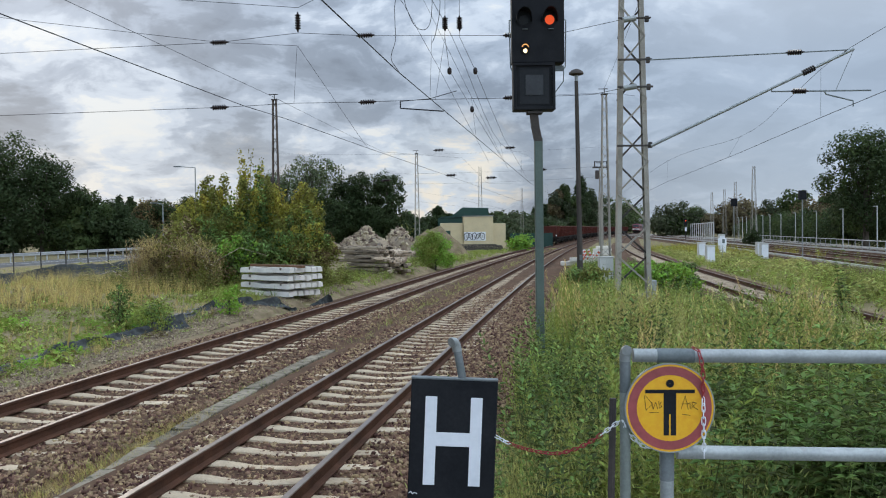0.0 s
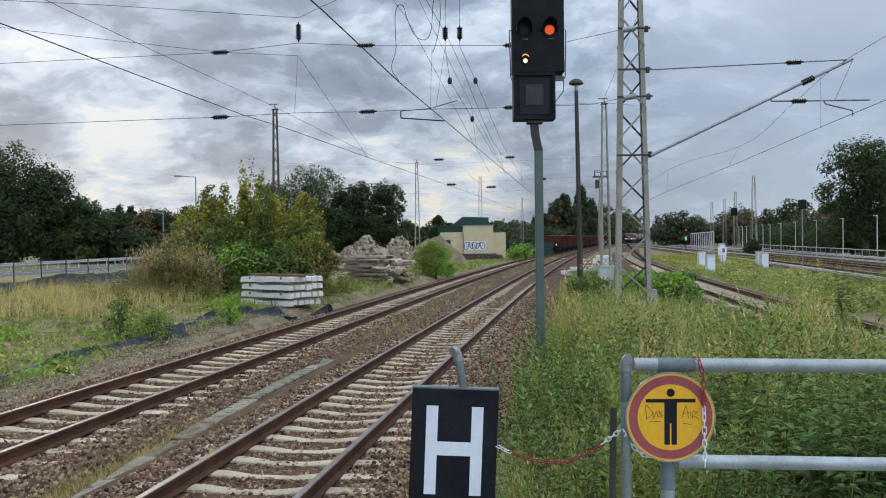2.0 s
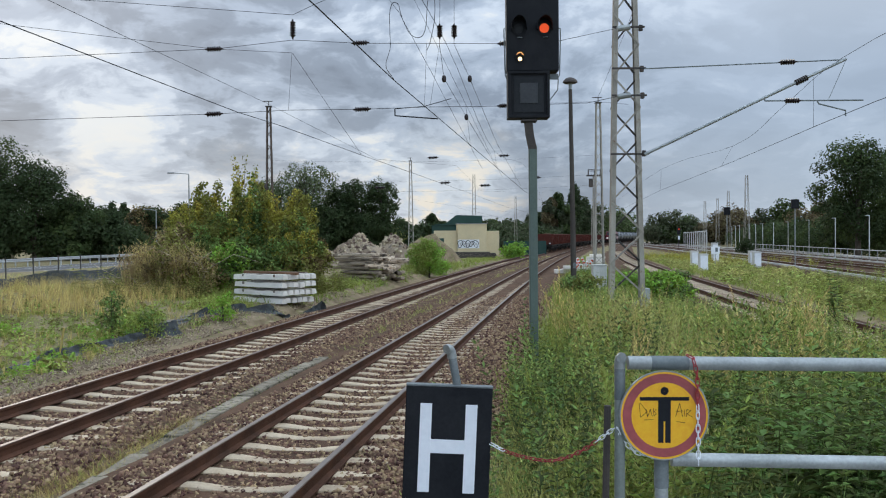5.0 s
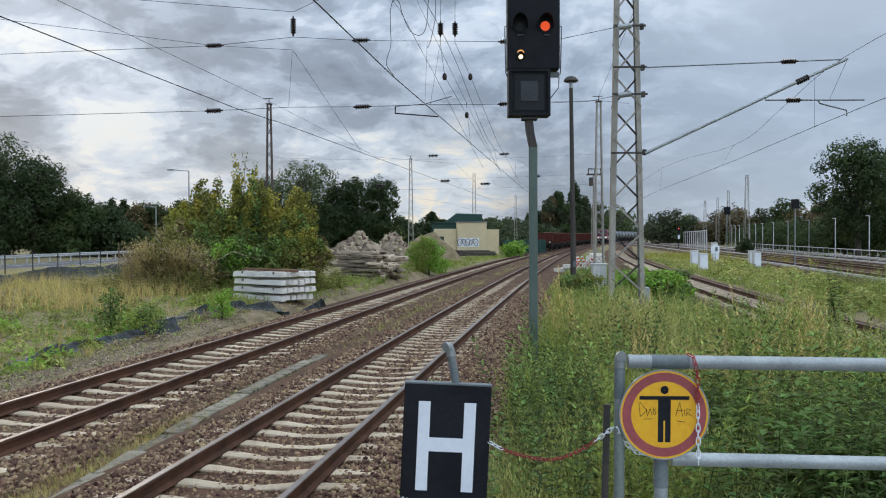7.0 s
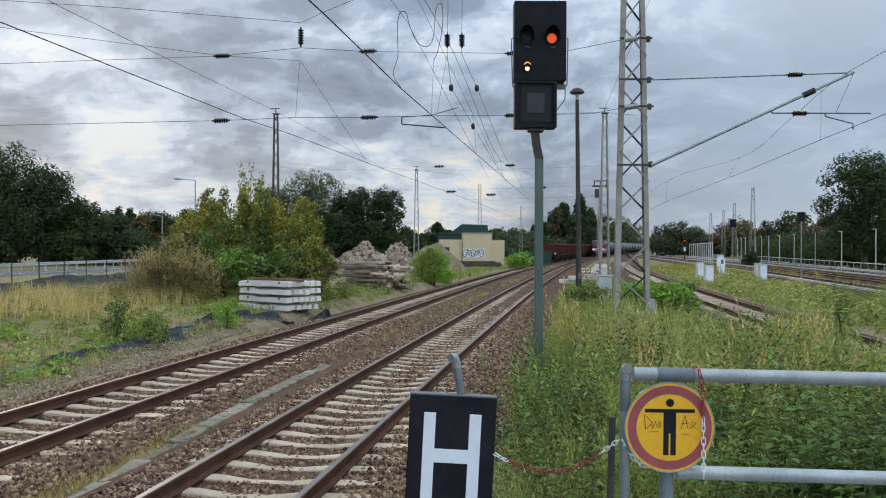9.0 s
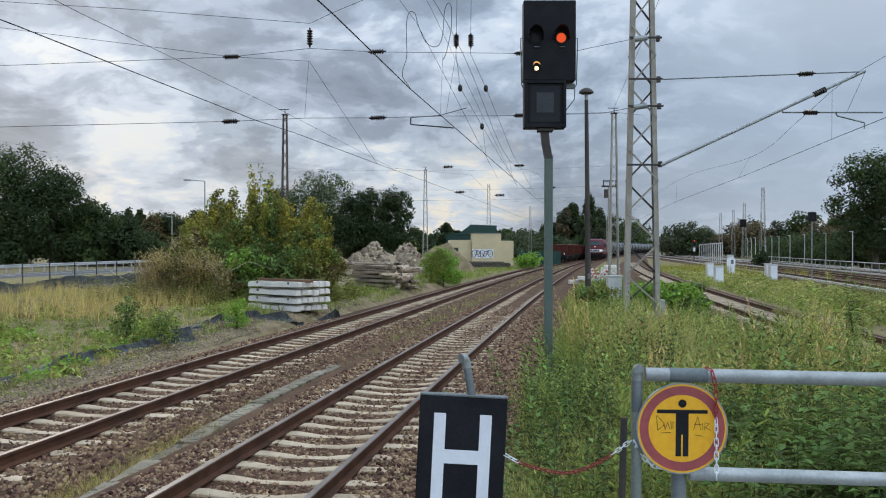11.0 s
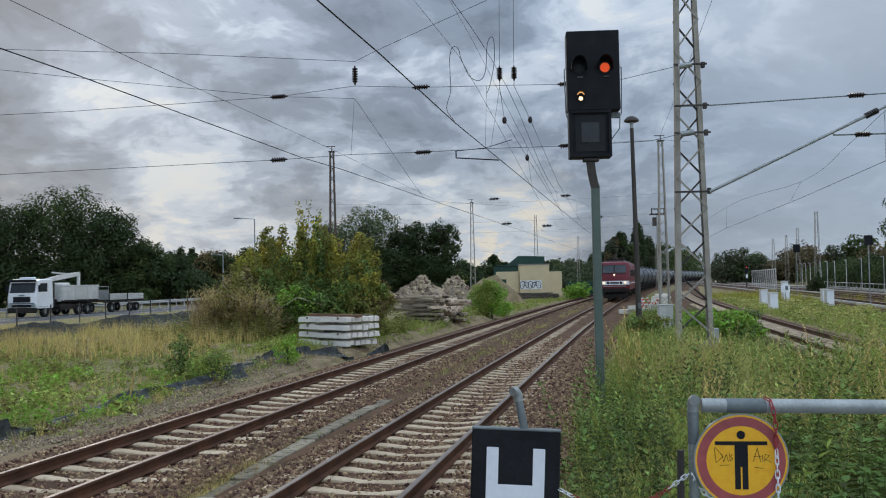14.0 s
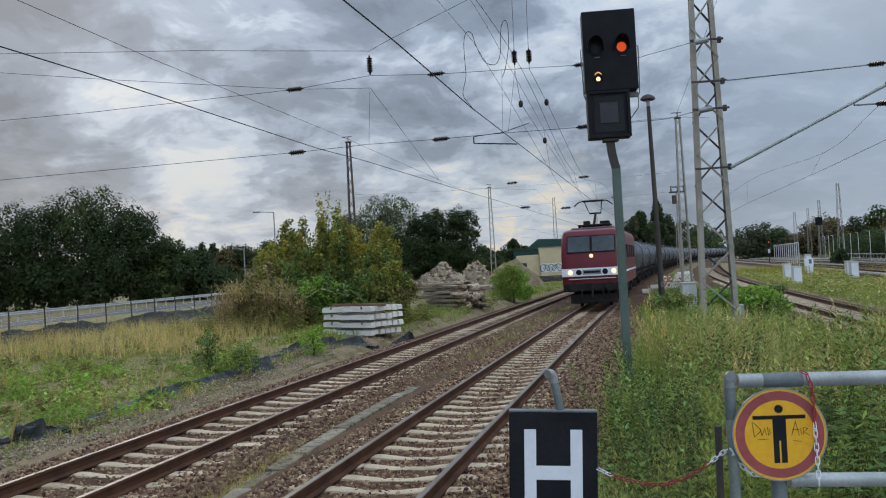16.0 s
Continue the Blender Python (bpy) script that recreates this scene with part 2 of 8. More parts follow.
M = dict(
    ground=material("field_soil", (0.235, 0.185, 0.105), (0.150, 0.140, 0.060), rough=0.95, scale=0.6, grain=30, bump=1.0, spots=(0.30, 0.235, 0.155), spot_at=0.57, world_space=True, spread=0, spec=0.08),
    # bed darker than its loose stones: shade of the gaps put into the colour
    ballast=material("ballast", (0.118, 0.066, 0.040), (0.066, 0.040, 0.025), rough=0.9, scale=0.9, grain=22, bump=1.0, spots=(0.14, 0.10, 0.062), spot_at=0.57, world_space=True, spread=0, spec=0.08),
    gravel=material("pale_gravel", (0.26, 0.195, 0.12), (0.15, 0.115, 0.068), rough=0.95, scale=1.6, grain=26, bump=1.0, spots=(0.14, 0.135, 0.055), spot_at=0.56, world_space=True, spread=0, spec=0.08),
    stone=material("ballast_stone", (0.255, 0.155, 0.100), (0.140, 0.088, 0.060), rough=0.85, scale=6, grain=50, bump=0.3, spread=0.75, islands=True, spec=0.08),
    gravel_stone=material("pale_loose_stone", (0.31, 0.24, 0.165), (0.18, 0.14, 0.10), rough=0.9, scale=6, grain=40, bump=0.3, spread=0.5, islands=True, spec=0.08),
    rail_side=material("rusty_rail_side", (0.105, 0.050, 0.031), (0.062, 0.034, 0.023), rough=0.8, scale=2, grain=60, bump=0.3, spread=0, spec=0.08),
    rail_top=material("worn_rail_head", (0.24, 0.20, 0.175), (0.15, 0.115, 0.09), rough=0.42, metal=0.6, scale=1.0, grain=30, bump=0.05, spread=0),
    rail_bright=material("bright_rail_head", (0.50, 0.48, 0.46), (0.36, 0.34, 0.32), rough=0.35, metal=0.8, scale=1.0, grain=30, bump=0.05, spread=0),
    rail_dull=material("dull_rail_head", (0.16, 0.11, 0.09), (0.11, 0.075, 0.06), rough=0.5, metal=0.4, scale=1.5, grain=40, bump=0.1, spread=0),
    sleeper=material("concrete_sleeper", (0.54, 0.44, 0.31), (0.40, 0.31, 0.21), rough=0.9, scale=2.2, grain=35, bump=0.3, spots=(0.22, 0.15, 0.11), spot_at=0.62, spec=0.08),
    concrete=material("grey_concrete", (0.33, 0.32, 0.29), (0.24, 0.23, 0.21), rough=0.9, scale=1.5, grain=30, bump=0.35, spots=(0.19, 0.17, 0.14), spot_at=0.6),
    new_concrete=material("pale_new_concrete", (0.80, 0.75, 0.66), (0.62, 0.58, 0.51), rough=0.85, scale=1.3, grain=30, bump=0.2),
    asphalt=material("road_asphalt", (0.13, 0.13, 0.128), (0.095, 0.095, 0.095), rough=0.9, scale=0.3, grain=20, bump=0.3, world_space=True, spread=0, spec=0.08),
    galv_post=material("weathered_galvanised_steel", (0.27, 0.295, 0.27), (0.20, 0.225, 0.20), rough=0.55, metal=0.45, scale=4, grain=60, bump=0.1, spots=(0.36, 0.37, 0.34), spot_at=0.64),
    galv=material("galvanised_steel", (0.35, 0.37, 0.36), (0.26, 0.28, 0.27), rough=0.5, metal=0.55, scale=4, grain=60, bump=0.08, spots=(0.30, 0.30, 0.28), spot_at=0.66),
    zinc=material("pale_zinc_steel", (0.52, 0.53, 0.52), (0.43, 0.44, 0.43), rough=0.5, metal=0.3, scale=1, grain=30, bump=0.05),
    galv_dark=material("weathered_steel_tube", (0.20, 0.22, 0.22), (0.13, 0.15, 0.15), rough=0.6, metal=0.4, scale=5, grain=60, bump=0.1),
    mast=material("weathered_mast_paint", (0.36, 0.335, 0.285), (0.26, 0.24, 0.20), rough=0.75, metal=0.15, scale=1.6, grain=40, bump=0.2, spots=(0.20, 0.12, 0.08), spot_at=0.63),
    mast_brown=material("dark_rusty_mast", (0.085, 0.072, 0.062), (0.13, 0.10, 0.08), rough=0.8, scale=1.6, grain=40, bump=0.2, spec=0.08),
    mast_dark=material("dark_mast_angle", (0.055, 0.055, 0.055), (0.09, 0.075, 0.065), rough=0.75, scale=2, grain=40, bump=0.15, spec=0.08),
    wood_pole=material("dark_tarred_pole", (0.055, 0.048, 0.042), (0.085, 0.075, 0.065), rough=0.85, scale=2, grain=30, bump=0.3, stretch=(1, 1, 0.15), spec=0.08),
    green_paint=material("grey_green_paint", (0.095, 0.125, 0.105), (0.075, 0.10, 0.085), rough=0.6, scale=2, grain=40, bump=0.1),
    black=material("matt_black_paint", (0.012, 0.013, 0.015), (0.02, 0.021, 0.023), rough=0.55, scale=3, grain=50, bump=0.06, spread=0.05, spec=0.08),
    # the lighter second tone paints a grey sheen onto the black fabric
    black_soft=material("black_fabric", (0.025, 0.028, 0.028), (0.075, 0.082, 0.080), rough=0.5, scale=5, grain=30, bump=0.5, spots=(0.12, 0.12, 0.105), spot_at=0.62, spec=0.12),
    cable=material("dark_cable", (0.03, 0.03, 0.032), (0.05, 0.05, 0.05), rough=0.6, scale=3, grain=30, bump=0, spec=0.08),
    insulator=material("brown_glaze", (0.02, 0.014, 0.013), (0.03, 0.02, 0.018), rough=0.25, scale=3, grain=30, bump=0),
    white=material("white_paint", (0.78, 0.80, 0.82), (0.70, 0.72, 0.74), rough=0.5, scale=2, grain=30, bump=0.04, spread=0.03),
    white_dirty=material("dirty_white_paint", (0.60, 0.60, 0.57), (0.46, 0.46, 0.43), rough=0.7, scale=1.2, grain=25, bump=0.1),
    yellow=material("sign_yellow", (0.80, 0.42, 0.02), (0.74, 0.37, 0.02), rough=0.45, scale=3, grain=30, bump=0.03, spread=0.02),
    sign_red=material("faded_sign_red", (0.33, 0.075, 0.075), (0.27, 0.065, 0.065), rough=0.5, scale=4, grain=30, bump=0.03, spread=0.02),
    chain_red=material("red_plastic_chain", (0.34, 0.03, 0.035), (0.26, 0.03, 0.03), rough=0.45, scale=8, grain=30, bump=0),
    loco_red=material("maroon_loco_paint", (0.15, 0.018, 0.026), (0.12, 0.016, 0.022), rough=0.38, scale=1, grain=30, bump=0.03, spread=0.02),
    loco_dark=material("grimy_underframe", (0.02, 0.019, 0.018), (0.035, 0.03, 0.026), rough=0.85, scale=2, grain=30, bump=0.2, spec=0.08),
    loco_roof=material("loco_roof_grey", (0.12, 0.07, 0.07), (0.08, 0.06, 0.06), rough=0.7, scale=2, grain=30, bump=0.1),
    tank=material("grey_tank_steel", (0.125, 0.135, 0.145), (0.060, 0.068, 0.075), rough=0.36, metal=0.25, scale=0.9, grain=20, bump=0.05, spots=(0.05, 0.045, 0.04), spot_at=0.6, spread=0.3),
    hopper=material("faded_red_wagon_paint", (0.115, 0.034, 0.024), (0.08, 0.028, 0.022), rough=0.75, scale=1, grain=20, bump=0.15, spots=(0.07, 0.04, 0.03), spot_at=0.58, spec=0.08),
    dark_pane=material("unlit_dark_pane", (0.02, 0.022, 0.024), (0.028, 0.03, 0.032), rough=0.45, scale=2, grain=20, bump=0, spread=0, spec=0.08),
    # paler grey that imitates the reflection in the middle of the dark pane
    grey_pane=material("painted_pane_reflection", (0.040, 0.043, 0.046), (0.030, 0.033, 0.036), rough=0.35, scale=4, grain=30, bump=0, spread=0, spec=0.2),
    old_concrete=material("old_dark_concrete", (0.26, 0.225, 0.17), (0.18, 0.155, 0.115), rough=0.95, scale=2.5, grain=30, bump=0.6, spots=(0.08, 0.075, 0.05), spot_at=0.52, spread=0.3, spec=0.08),
    glass=material("dark_window_glass", (0.065, 0.075, 0.08), (0.05, 0.06, 0.065), rough=0.1, scale=1, grain=5, bump=0, spread=0),
    cab_glass=material("tinted_cab_glass", (0.018, 0.02, 0.022), (0.026, 0.028, 0.03), rough=0.12, scale=1, grain=5, bump=0, spread=0, spec=0.35),
    cream=material("cream_render", (0.62, 0.51, 0.31), (0.54, 0.45, 0.28), rough=0.9, scale=0.6, grain=20, bump=0.15, spread=0),
    green_roof=material("dark_green_sheet", (0.02, 0.06, 0.045), (0.018, 0.05, 0.04), rough=0.6, scale=1, grain=10, bump=0.1, spread=0),
    timber=material("weathered_timber", (0.20, 0.155, 0.12), (0.12, 0.095, 0.075), rough=0.9, scale=3, grain=40, bump=0.5, spots=(0.33, 0.30, 0.26), spot_at=0.58, spread=0.4, stretch=(0.2, 1, 1), spec=0.08),
    grey_timber=material("bleached_grey_timber", (0.48, 0.39, 0.29), (0.22, 0.17, 0.12), rough=0.9, scale=3, grain=40, bump=0.5, spots=(0.08, 0.065, 0.05), spot_at=0.55, spread=0.6, stretch=(0.2, 1, 1), spec=0.08),
    red_timber=material("brown_stained_plank", (0.20, 0.11, 0.065), (0.13, 0.075, 0.045), rough=0.85, scale=3, grain=40, bump=0.4, stretch=(0.2, 1, 1), spec=0.08),
    rubble=material("rubble", (0.35, 0.275, 0.19), (0.23, 0.18, 0.125), rough=0.95, scale=0.8, grain=8, bump=1.0, spots=(0.14, 0.12, 0.10), spot_at=0.56, spec=0.08),
    lumps=material("broken_rubble_lumps", (0.34, 0.265, 0.19), (0.20, 0.155, 0.11), rough=0.95, scale=1.5, grain=12, bump=0.8, spread=0.6, islands=True, spec=0.08),
    bark=material("bark", (0.07, 0.058, 0.045), (0.10, 0.085, 0.07), rough=0.95, scale=2, grain=20, bump=0.6, spec=0.08),
    truck_white=material("truck_white", (0.74, 0.75, 0.75), (0.66, 0.67, 0.67), rough=0.4, scale=1, grain=15, bump=0.03, spread=0.03),
    rubber=material("tyre_rubber", (0.018, 0.018, 0.018), (0.03, 0.03, 0.03), rough=0.85, scale=4, grain=30, bump=0.2, spec=0.08),
    cabinet_grey=material("light_grey_cabinet", (0.50, 0.50, 0.46), (0.42, 0.42, 0.39), rough=0.6, scale=1.5, grain=25, bump=0.05),
    orange=material("orange_red_plastic", (0.62, 0.10, 0.03), (0.50, 0.08, 0.03), rough=0.5, scale=3, grain=20, bump=0.05),
    lens_red=material("lit_red_lens", (0.5, 0.03, 0.01), emit=(1.0, 0.13, 0.035), power=0.5),
    lens_warm=material("lit_warm_lens", (0.9, 0.7, 0.4), emit=(1.0, 0.70, 0.32), power=2.4),
    # emission that imitates the small lamp's light on its hood
    lens_hood=material("hood_lamplight_glow", (0.8, 0.4, 0.15), emit=(1.0, 0.50, 0.18), power=0.9),
    headlight=material("lit_headlight", (1.0, 0.9, 0.7), emit=(1.0, 0.64, 0.30), power=1.0),
    taillight=material("lit_far_red", (0.8, 0.05, 0.02), emit=(1.0, 0.08, 0.02), power=1.3),
    leaf_dark=leaf_mat("dark_foliage", (0.058, 0.080, 0.032), (0.042, 0.062, 0.026), 0.32),
    leaf_deep=leaf_mat("deep_green_foliage", (0.088, 0.118, 0.040), (0.058, 0.084, 0.030), 0.35),
    leaf_olive=leaf_mat("olive_foliage", (0.245, 0.235, 0.058), (0.165, 0.175, 0.045)),
    # grey-green with the haze of distance mixed into the leaf colour
    leaf_far=leaf_mat("hazed_far_foliage", (0.098, 0.112, 0.060), (0.070, 0.085, 0.046)),
    leaf_rust=leaf_mat("rusty_far_foliage", (0.160, 0.122, 0.064), (0.115, 0.095, 0.050)),
    leaf_sage=leaf_mat("grey_green_foliage", (0.150, 0.175, 0.088), (0.105, 0.130, 0.066)),
    leaf_brown=leaf_mat("browning_foliage", (0.19, 0.135, 0.06), (0.125, 0.10, 0.044)),
    leaf_yellow=leaf_mat("yellowing_foliage", (0.38, 0.32, 0.06), (0.24, 0.25, 0.05), 0.4),
    leaf_mid=leaf_mat("green_foliage", (0.205, 0.270, 0.066), (0.085, 0.130, 0.040), 0.65, 0.25),
    leaf_bright=leaf_mat("bright_foliage", (0.27, 0.42, 0.06), (0.17, 0.30, 0.045)),
    nettle=leaf_mat("nettle_leaves", (0.400, 0.425, 0.110), (0.200, 0.240, 0.065), 0.7, 0.3),
    weed_tip=leaf_mat("pale_weed_tips", (0.46, 0.43, 0.15), (0.30, 0.32, 0.10), 0.4),
    grass=leaf_mat("green_grass", (0.30, 0.34, 0.075), (0.215, 0.265, 0.06), 0.4),
    straw=leaf_mat("dry_grass", (0.60, 0.46, 0.18), (0.42, 0.34, 0.13), 0.4),
    dead=leaf_mat("dead_brown_stalks", (0.44, 0.33, 0.17), (0.31, 0.23, 0.12), 0.4),
)


# ---- mesh tools ----
class Geo:
    """Vertices and faces gathered into one mesh."""

    def __init__(self):
        self.v, self.f, self.mi = [], [], []

    def add(self, verts, faces, m=None, slot=0):
        k = len(self.v)
        self.v += [tuple(m @ Vector(p)) if m else tuple(p) for p in verts]
        self.f += [tuple(i + k for i in f) for f in faces]
        self.mi += [slot] * len(faces)
        return self

    def box(self, c, s, bevel=0.0, m=None, slot=0):
        x, y, z = s[0] / 2, s[1] / 2, s[2] / 2
        t = Matrix.Translation(c)
        if m:
            t = t @ m
        if not bevel:
            v = [(a * x, b * y, d * z) for a in (-1, 1) for b in (-1, 1) for d in (-1, 1)]
            f = [(0, 1, 3, 2), (4, 6, 7, 5), (0, 4, 5, 1), (2, 3, 7, 6), (0, 2, 6, 4), (1, 5, 7, 3)]
            return self.add(v, f, t, slot)
        e = min(bevel, x * 0.9, y * 0.9, z * 0.9)
        v, ids = [], {}
        for a in (-1, 1):
            for b in (-1, 1):
                for d in (-1, 1):
                    for ax in range(3):
                        ids[a, b, d, ax] = len(v)
                        v.append((a * (x if ax == 0 else x - e), b * (y if ax == 1 else y - e), d * (z if ax == 2 else z - e)))
        f = []
        for sgn in (-1, 1):
            f.append([ids[sgn, b, d, 0] for b, d in ((-1, -1), (1, -1), (1, 1), (-1, 1))][::sgn])
            f.append([ids[a, sgn, d, 1] for a, d in ((-1, -1), (-1, 1), (1, 1), (1, -1))][::sgn])
            f.append([ids[a, b, sgn, 2] for a, b in ((-1, -1), (1, -1), (1, 1), (-1, 1))][::sgn])
        for p in (-1, 1):
            for q in (-1, 1):
                f.append([ids[p, q, -1, 0], ids[p, q, 1, 0], ids[p, q, 1, 1], ids[p, q, -1, 1]])
                f.append([ids[p, -1, q, 0], ids[p, 1, q, 0], ids[p, 1, q, 2], ids[p, -1, q, 2]])
                f.append([ids[-1, p, q, 1], ids[1, p, q, 1], ids[1, p, q, 2], ids[-1, p, q, 2]])
                f += [[ids[p, q, r, k] for k in range(3)] for r in (-1, 1)]
        return self.add(v, f, t, slot)

    def tube(self, pts, r, n=8, r2=None, caps=True, slot=0):
        """A round tube along points; r may taper to r2."""
        pts = [Vector(p) for p in pts]
        rings, k = len(pts), len(self.v)
        d0 = (pts[1] - pts[0]).normalized()
        side = d0.cross(Vector((0, 0, 1)))
        if side.length < 1e-3:
            side = Vector((1, 0, 0))
        side.normalize()
        for i, p in enumerate(pts):
            d = (pts[min(i + 1, rings - 1)] - pts[max(i - 1, 0)]).normalized()
            side = (side - d * side.dot(d)).normalized()
            up_ = d.cross(side)
            rad = r if r2 is None else r + (r2 - r) * i / (rings - 1)
            for j in range(n):
                a = 2 * math.pi * j / n
                self.v.append(tuple(p + side * (math.cos(a) * rad) + up_ * (math.sin(a) * rad)))
        for i in range(rings - 1):
            for j in range(n):
                a, b = k + i * n + j, k + i * n + (j + 1) % n
                self.f.append((a, b, b + n, a + n))
                self.mi.append(slot)
        if caps:
            self.f += [tuple(range(k + n - 1, k - 1, -1)), tuple(range(k + (rings - 1) * n, k + rings * n))]
            self.mi += [slot, slot]
        return self

    def lathe(self, profile, n=16, m=None, slot=0, caps=True):
        """Profile of (radius, z) turned round z."""
        v = [(r * math.cos(2 * math.pi * j / n), r * math.sin(2 * math.pi * j / n), z) for r, z in profile for j in range(n)]
        f = [(i * n + j, i * n + (j + 1) % n, (i + 1) * n + (j + 1) % n, (i + 1) * n + j) for i in range(len(profile) - 1) for j in range(n)]
        if caps:
            f += [tuple(range(n - 1, -1, -1)), tuple(range((len(profile) - 1) * n, len(profile) * n))]
        return self.add(v, f, m, slot)

    def sweep(self, sections, closed=True, slot=0, caps=True):
        """Skins equal rings of points one after another."""
        n = len(sections[0])
        v = [p for s in sections for p in s]
        f = [(i * n + j, i * n + (j + 1) % n, (i + 1) * n + (j + 1) % n, (i + 1) * n + j)
             for i in range(len(sections) - 1) for j in range(n if closed else n - 1)]
        if caps and closed:
            f += [tuple(range(n - 1, -1, -1)), tuple(range((len(sections) - 1) * n, len(sections) * n))]
        return self.add(v, f, None, slot)

    def mesh(self, name, mats, smooth=35):
        me = bpy.data.meshes.new(name)
        me.from_pydata(self.v, [], self.f)
        for m in mats if isinstance(mats, (list, tuple)) else [mats]:
            me.materials.append(m)
        if any(self.mi):
            me.polygons.foreach_set("material_index", self.mi)
        if smooth:
            me.polygons.foreach_set("use_smooth", [True] * len(me.polygons))
            me.set_sharp_from_angle(angle=radians(smooth))
        me.update()
        return me


def part(name, geo, mats, parent=None, label="", smooth=35, m=None):
    me = geo.mesh(name, mats, smooth) if isinstance(geo, Geo) else geo
    ob = new(name, me)
    if parent:
        ob.parent = parent
    if m:
        ob.matrix_basis = m
    return tagged(ob, label)


def thing(name, label, category, group="", kind="", m=None):
    ob = new(name)
    ob.empty_display_size = 0.1
    if m:
        ob.matrix_basis = m
    return tagged(ob, label, category, group, kind)


def solo(name, geo, mats, label, category, group="", kind="", smooth=35, m=None):
    return tagged(part(name, geo, mats, None, label, smooth, m), "", category, group, kind)


def soup(name, verts, faces, mats, parent=None, mi=None):
    """A mesh from arrays: verts (n,3), faces (m,3) or (m,4)."""
    me = bpy.data.meshes.new(name)
    verts, faces = np.asarray(verts, np.float32), np.asarray(faces, np.int32)
    k = faces.shape[1]
    me.vertices.add(len(verts))
    me.vertices.foreach_set("co", verts.ravel())
    me.loops.add(faces.size)
    me.loops.foreach_set("vertex_index", faces.ravel())
    me.polygons.add(len(faces))
    me.polygons.foreach_set("loop_start", np.arange(0, faces.size, k, dtype=np.int32))
    for m in mats if isinstance(mats, (list, tuple)) else [mats]:
        me.materials.append(m)
    if mi is not None:
        me.polygons.foreach_set("material_index", np.asarray(mi, np.int32))
    me.update(calc_edges=True)
    ob = new(name, me)
    if parent:
        ob.parent = parent
    return ob


rng = np.random.default_rng(7)


def unit(n):
    v = rng.normal(size=(n, 3))
    return v / np.linalg.norm(v, axis=1, keepdims=True)


def leaf_soup(centres, normals, size, long=1.6):
    """A folded diamond leaf at each centre."""
    n = len(centres)
    nr = normals / np.linalg.norm(normals, axis=1, keepdims=True)
    a = np.cross(nr, unit(n))
    a /= np.linalg.norm(a, axis=1, keepdims=True) + 1e-9
    b = np.cross(nr, a)
    s = (np.broadcast_to(size, (n,)) * rng.uniform(0.7, 1.3, n))[:, None]
    v = np.stack([centres - a * s * long / 2, centres + b * s / 2 + nr * s * 0.18, centres + a * s * long / 2, centres - b * s / 2 + nr * s * 0.18], 1)
    i = np.arange(n)[:, None] * 4
    return v.reshape(-1, 3), np.concatenate([i + [0, 1, 2], i + [0, 2, 3]])


def strew(template_v, template_f, places, scales, turns, lean=0.12, wide=1.0):
    """Copies of one small plant, scattered, each turned and leaning, in one array."""
    n, k = len(places), len(template_v)
    c, s = np.cos(turns), np.sin(turns)
    x = (template_v[None, :, 0] * c[:, None] - template_v[None, :, 1] * s[:, None]) * wide
    y = (template_v[None, :, 0] * s[:, None] + template_v[None, :, 1] * c[:, None]) * wide
    z = np.broadcast_to(template_v[None, :, 2], (n, k))
    lx, ly = rng.normal(0, lean, (n, 1)), rng.normal(0, lean, (n, 1))
    v = np.stack([x + lx * z * z, y + ly * z * z, z], 2) * scales[:, None, None] + places[:, None, :]
    f = (template_f[None] + (np.arange(n) * k)[:, None, None]).reshape(-1, template_f.shape[1])
    return v.reshape(-1, 3), f


def smooth_noise(x, y, s, seed=0):
    return noise.noise(Vector((x / s + seed, y / s - seed, seed * 1.7)))


# ---- plan ----
def track_2(y):
    if y > 500:
        return 114.45 + (y - 500) * 0.226
    if y > 400:
        return 87.75 + 0.308 * (y - 400) - 0.00041 * (y - 400) ** 2
    return -3.45 + 0.148 * y + 0.0002 * y * y


def track_1(y):
    return track_2(y) - 4.1


def track_3(y):
    if y > 150:
        return 30.85 + (y - 150) * 0.215
    return 8.35 + 0.09 * y + 0.0004 * y * y


def lane(y):
    return -37.0 + 0.10 * (y - 73)


def suburban_a(y):
    return 17.2 + 0.165 * y - 0.0001 * max(y - 60, 0) ** 2 * 0.9


def suburban_c(y):
    return suburban_a(y) + 9.4


def suburban_b(y):
    return suburban_a(y) + 4.6


def heading(curve, y):
    """Turn about z, in degrees, of something that faces +y along a curve."""
    return math.degrees(math.atan2(-(curve(y + 0.5) - curve(y - 0.5)), 1.0))


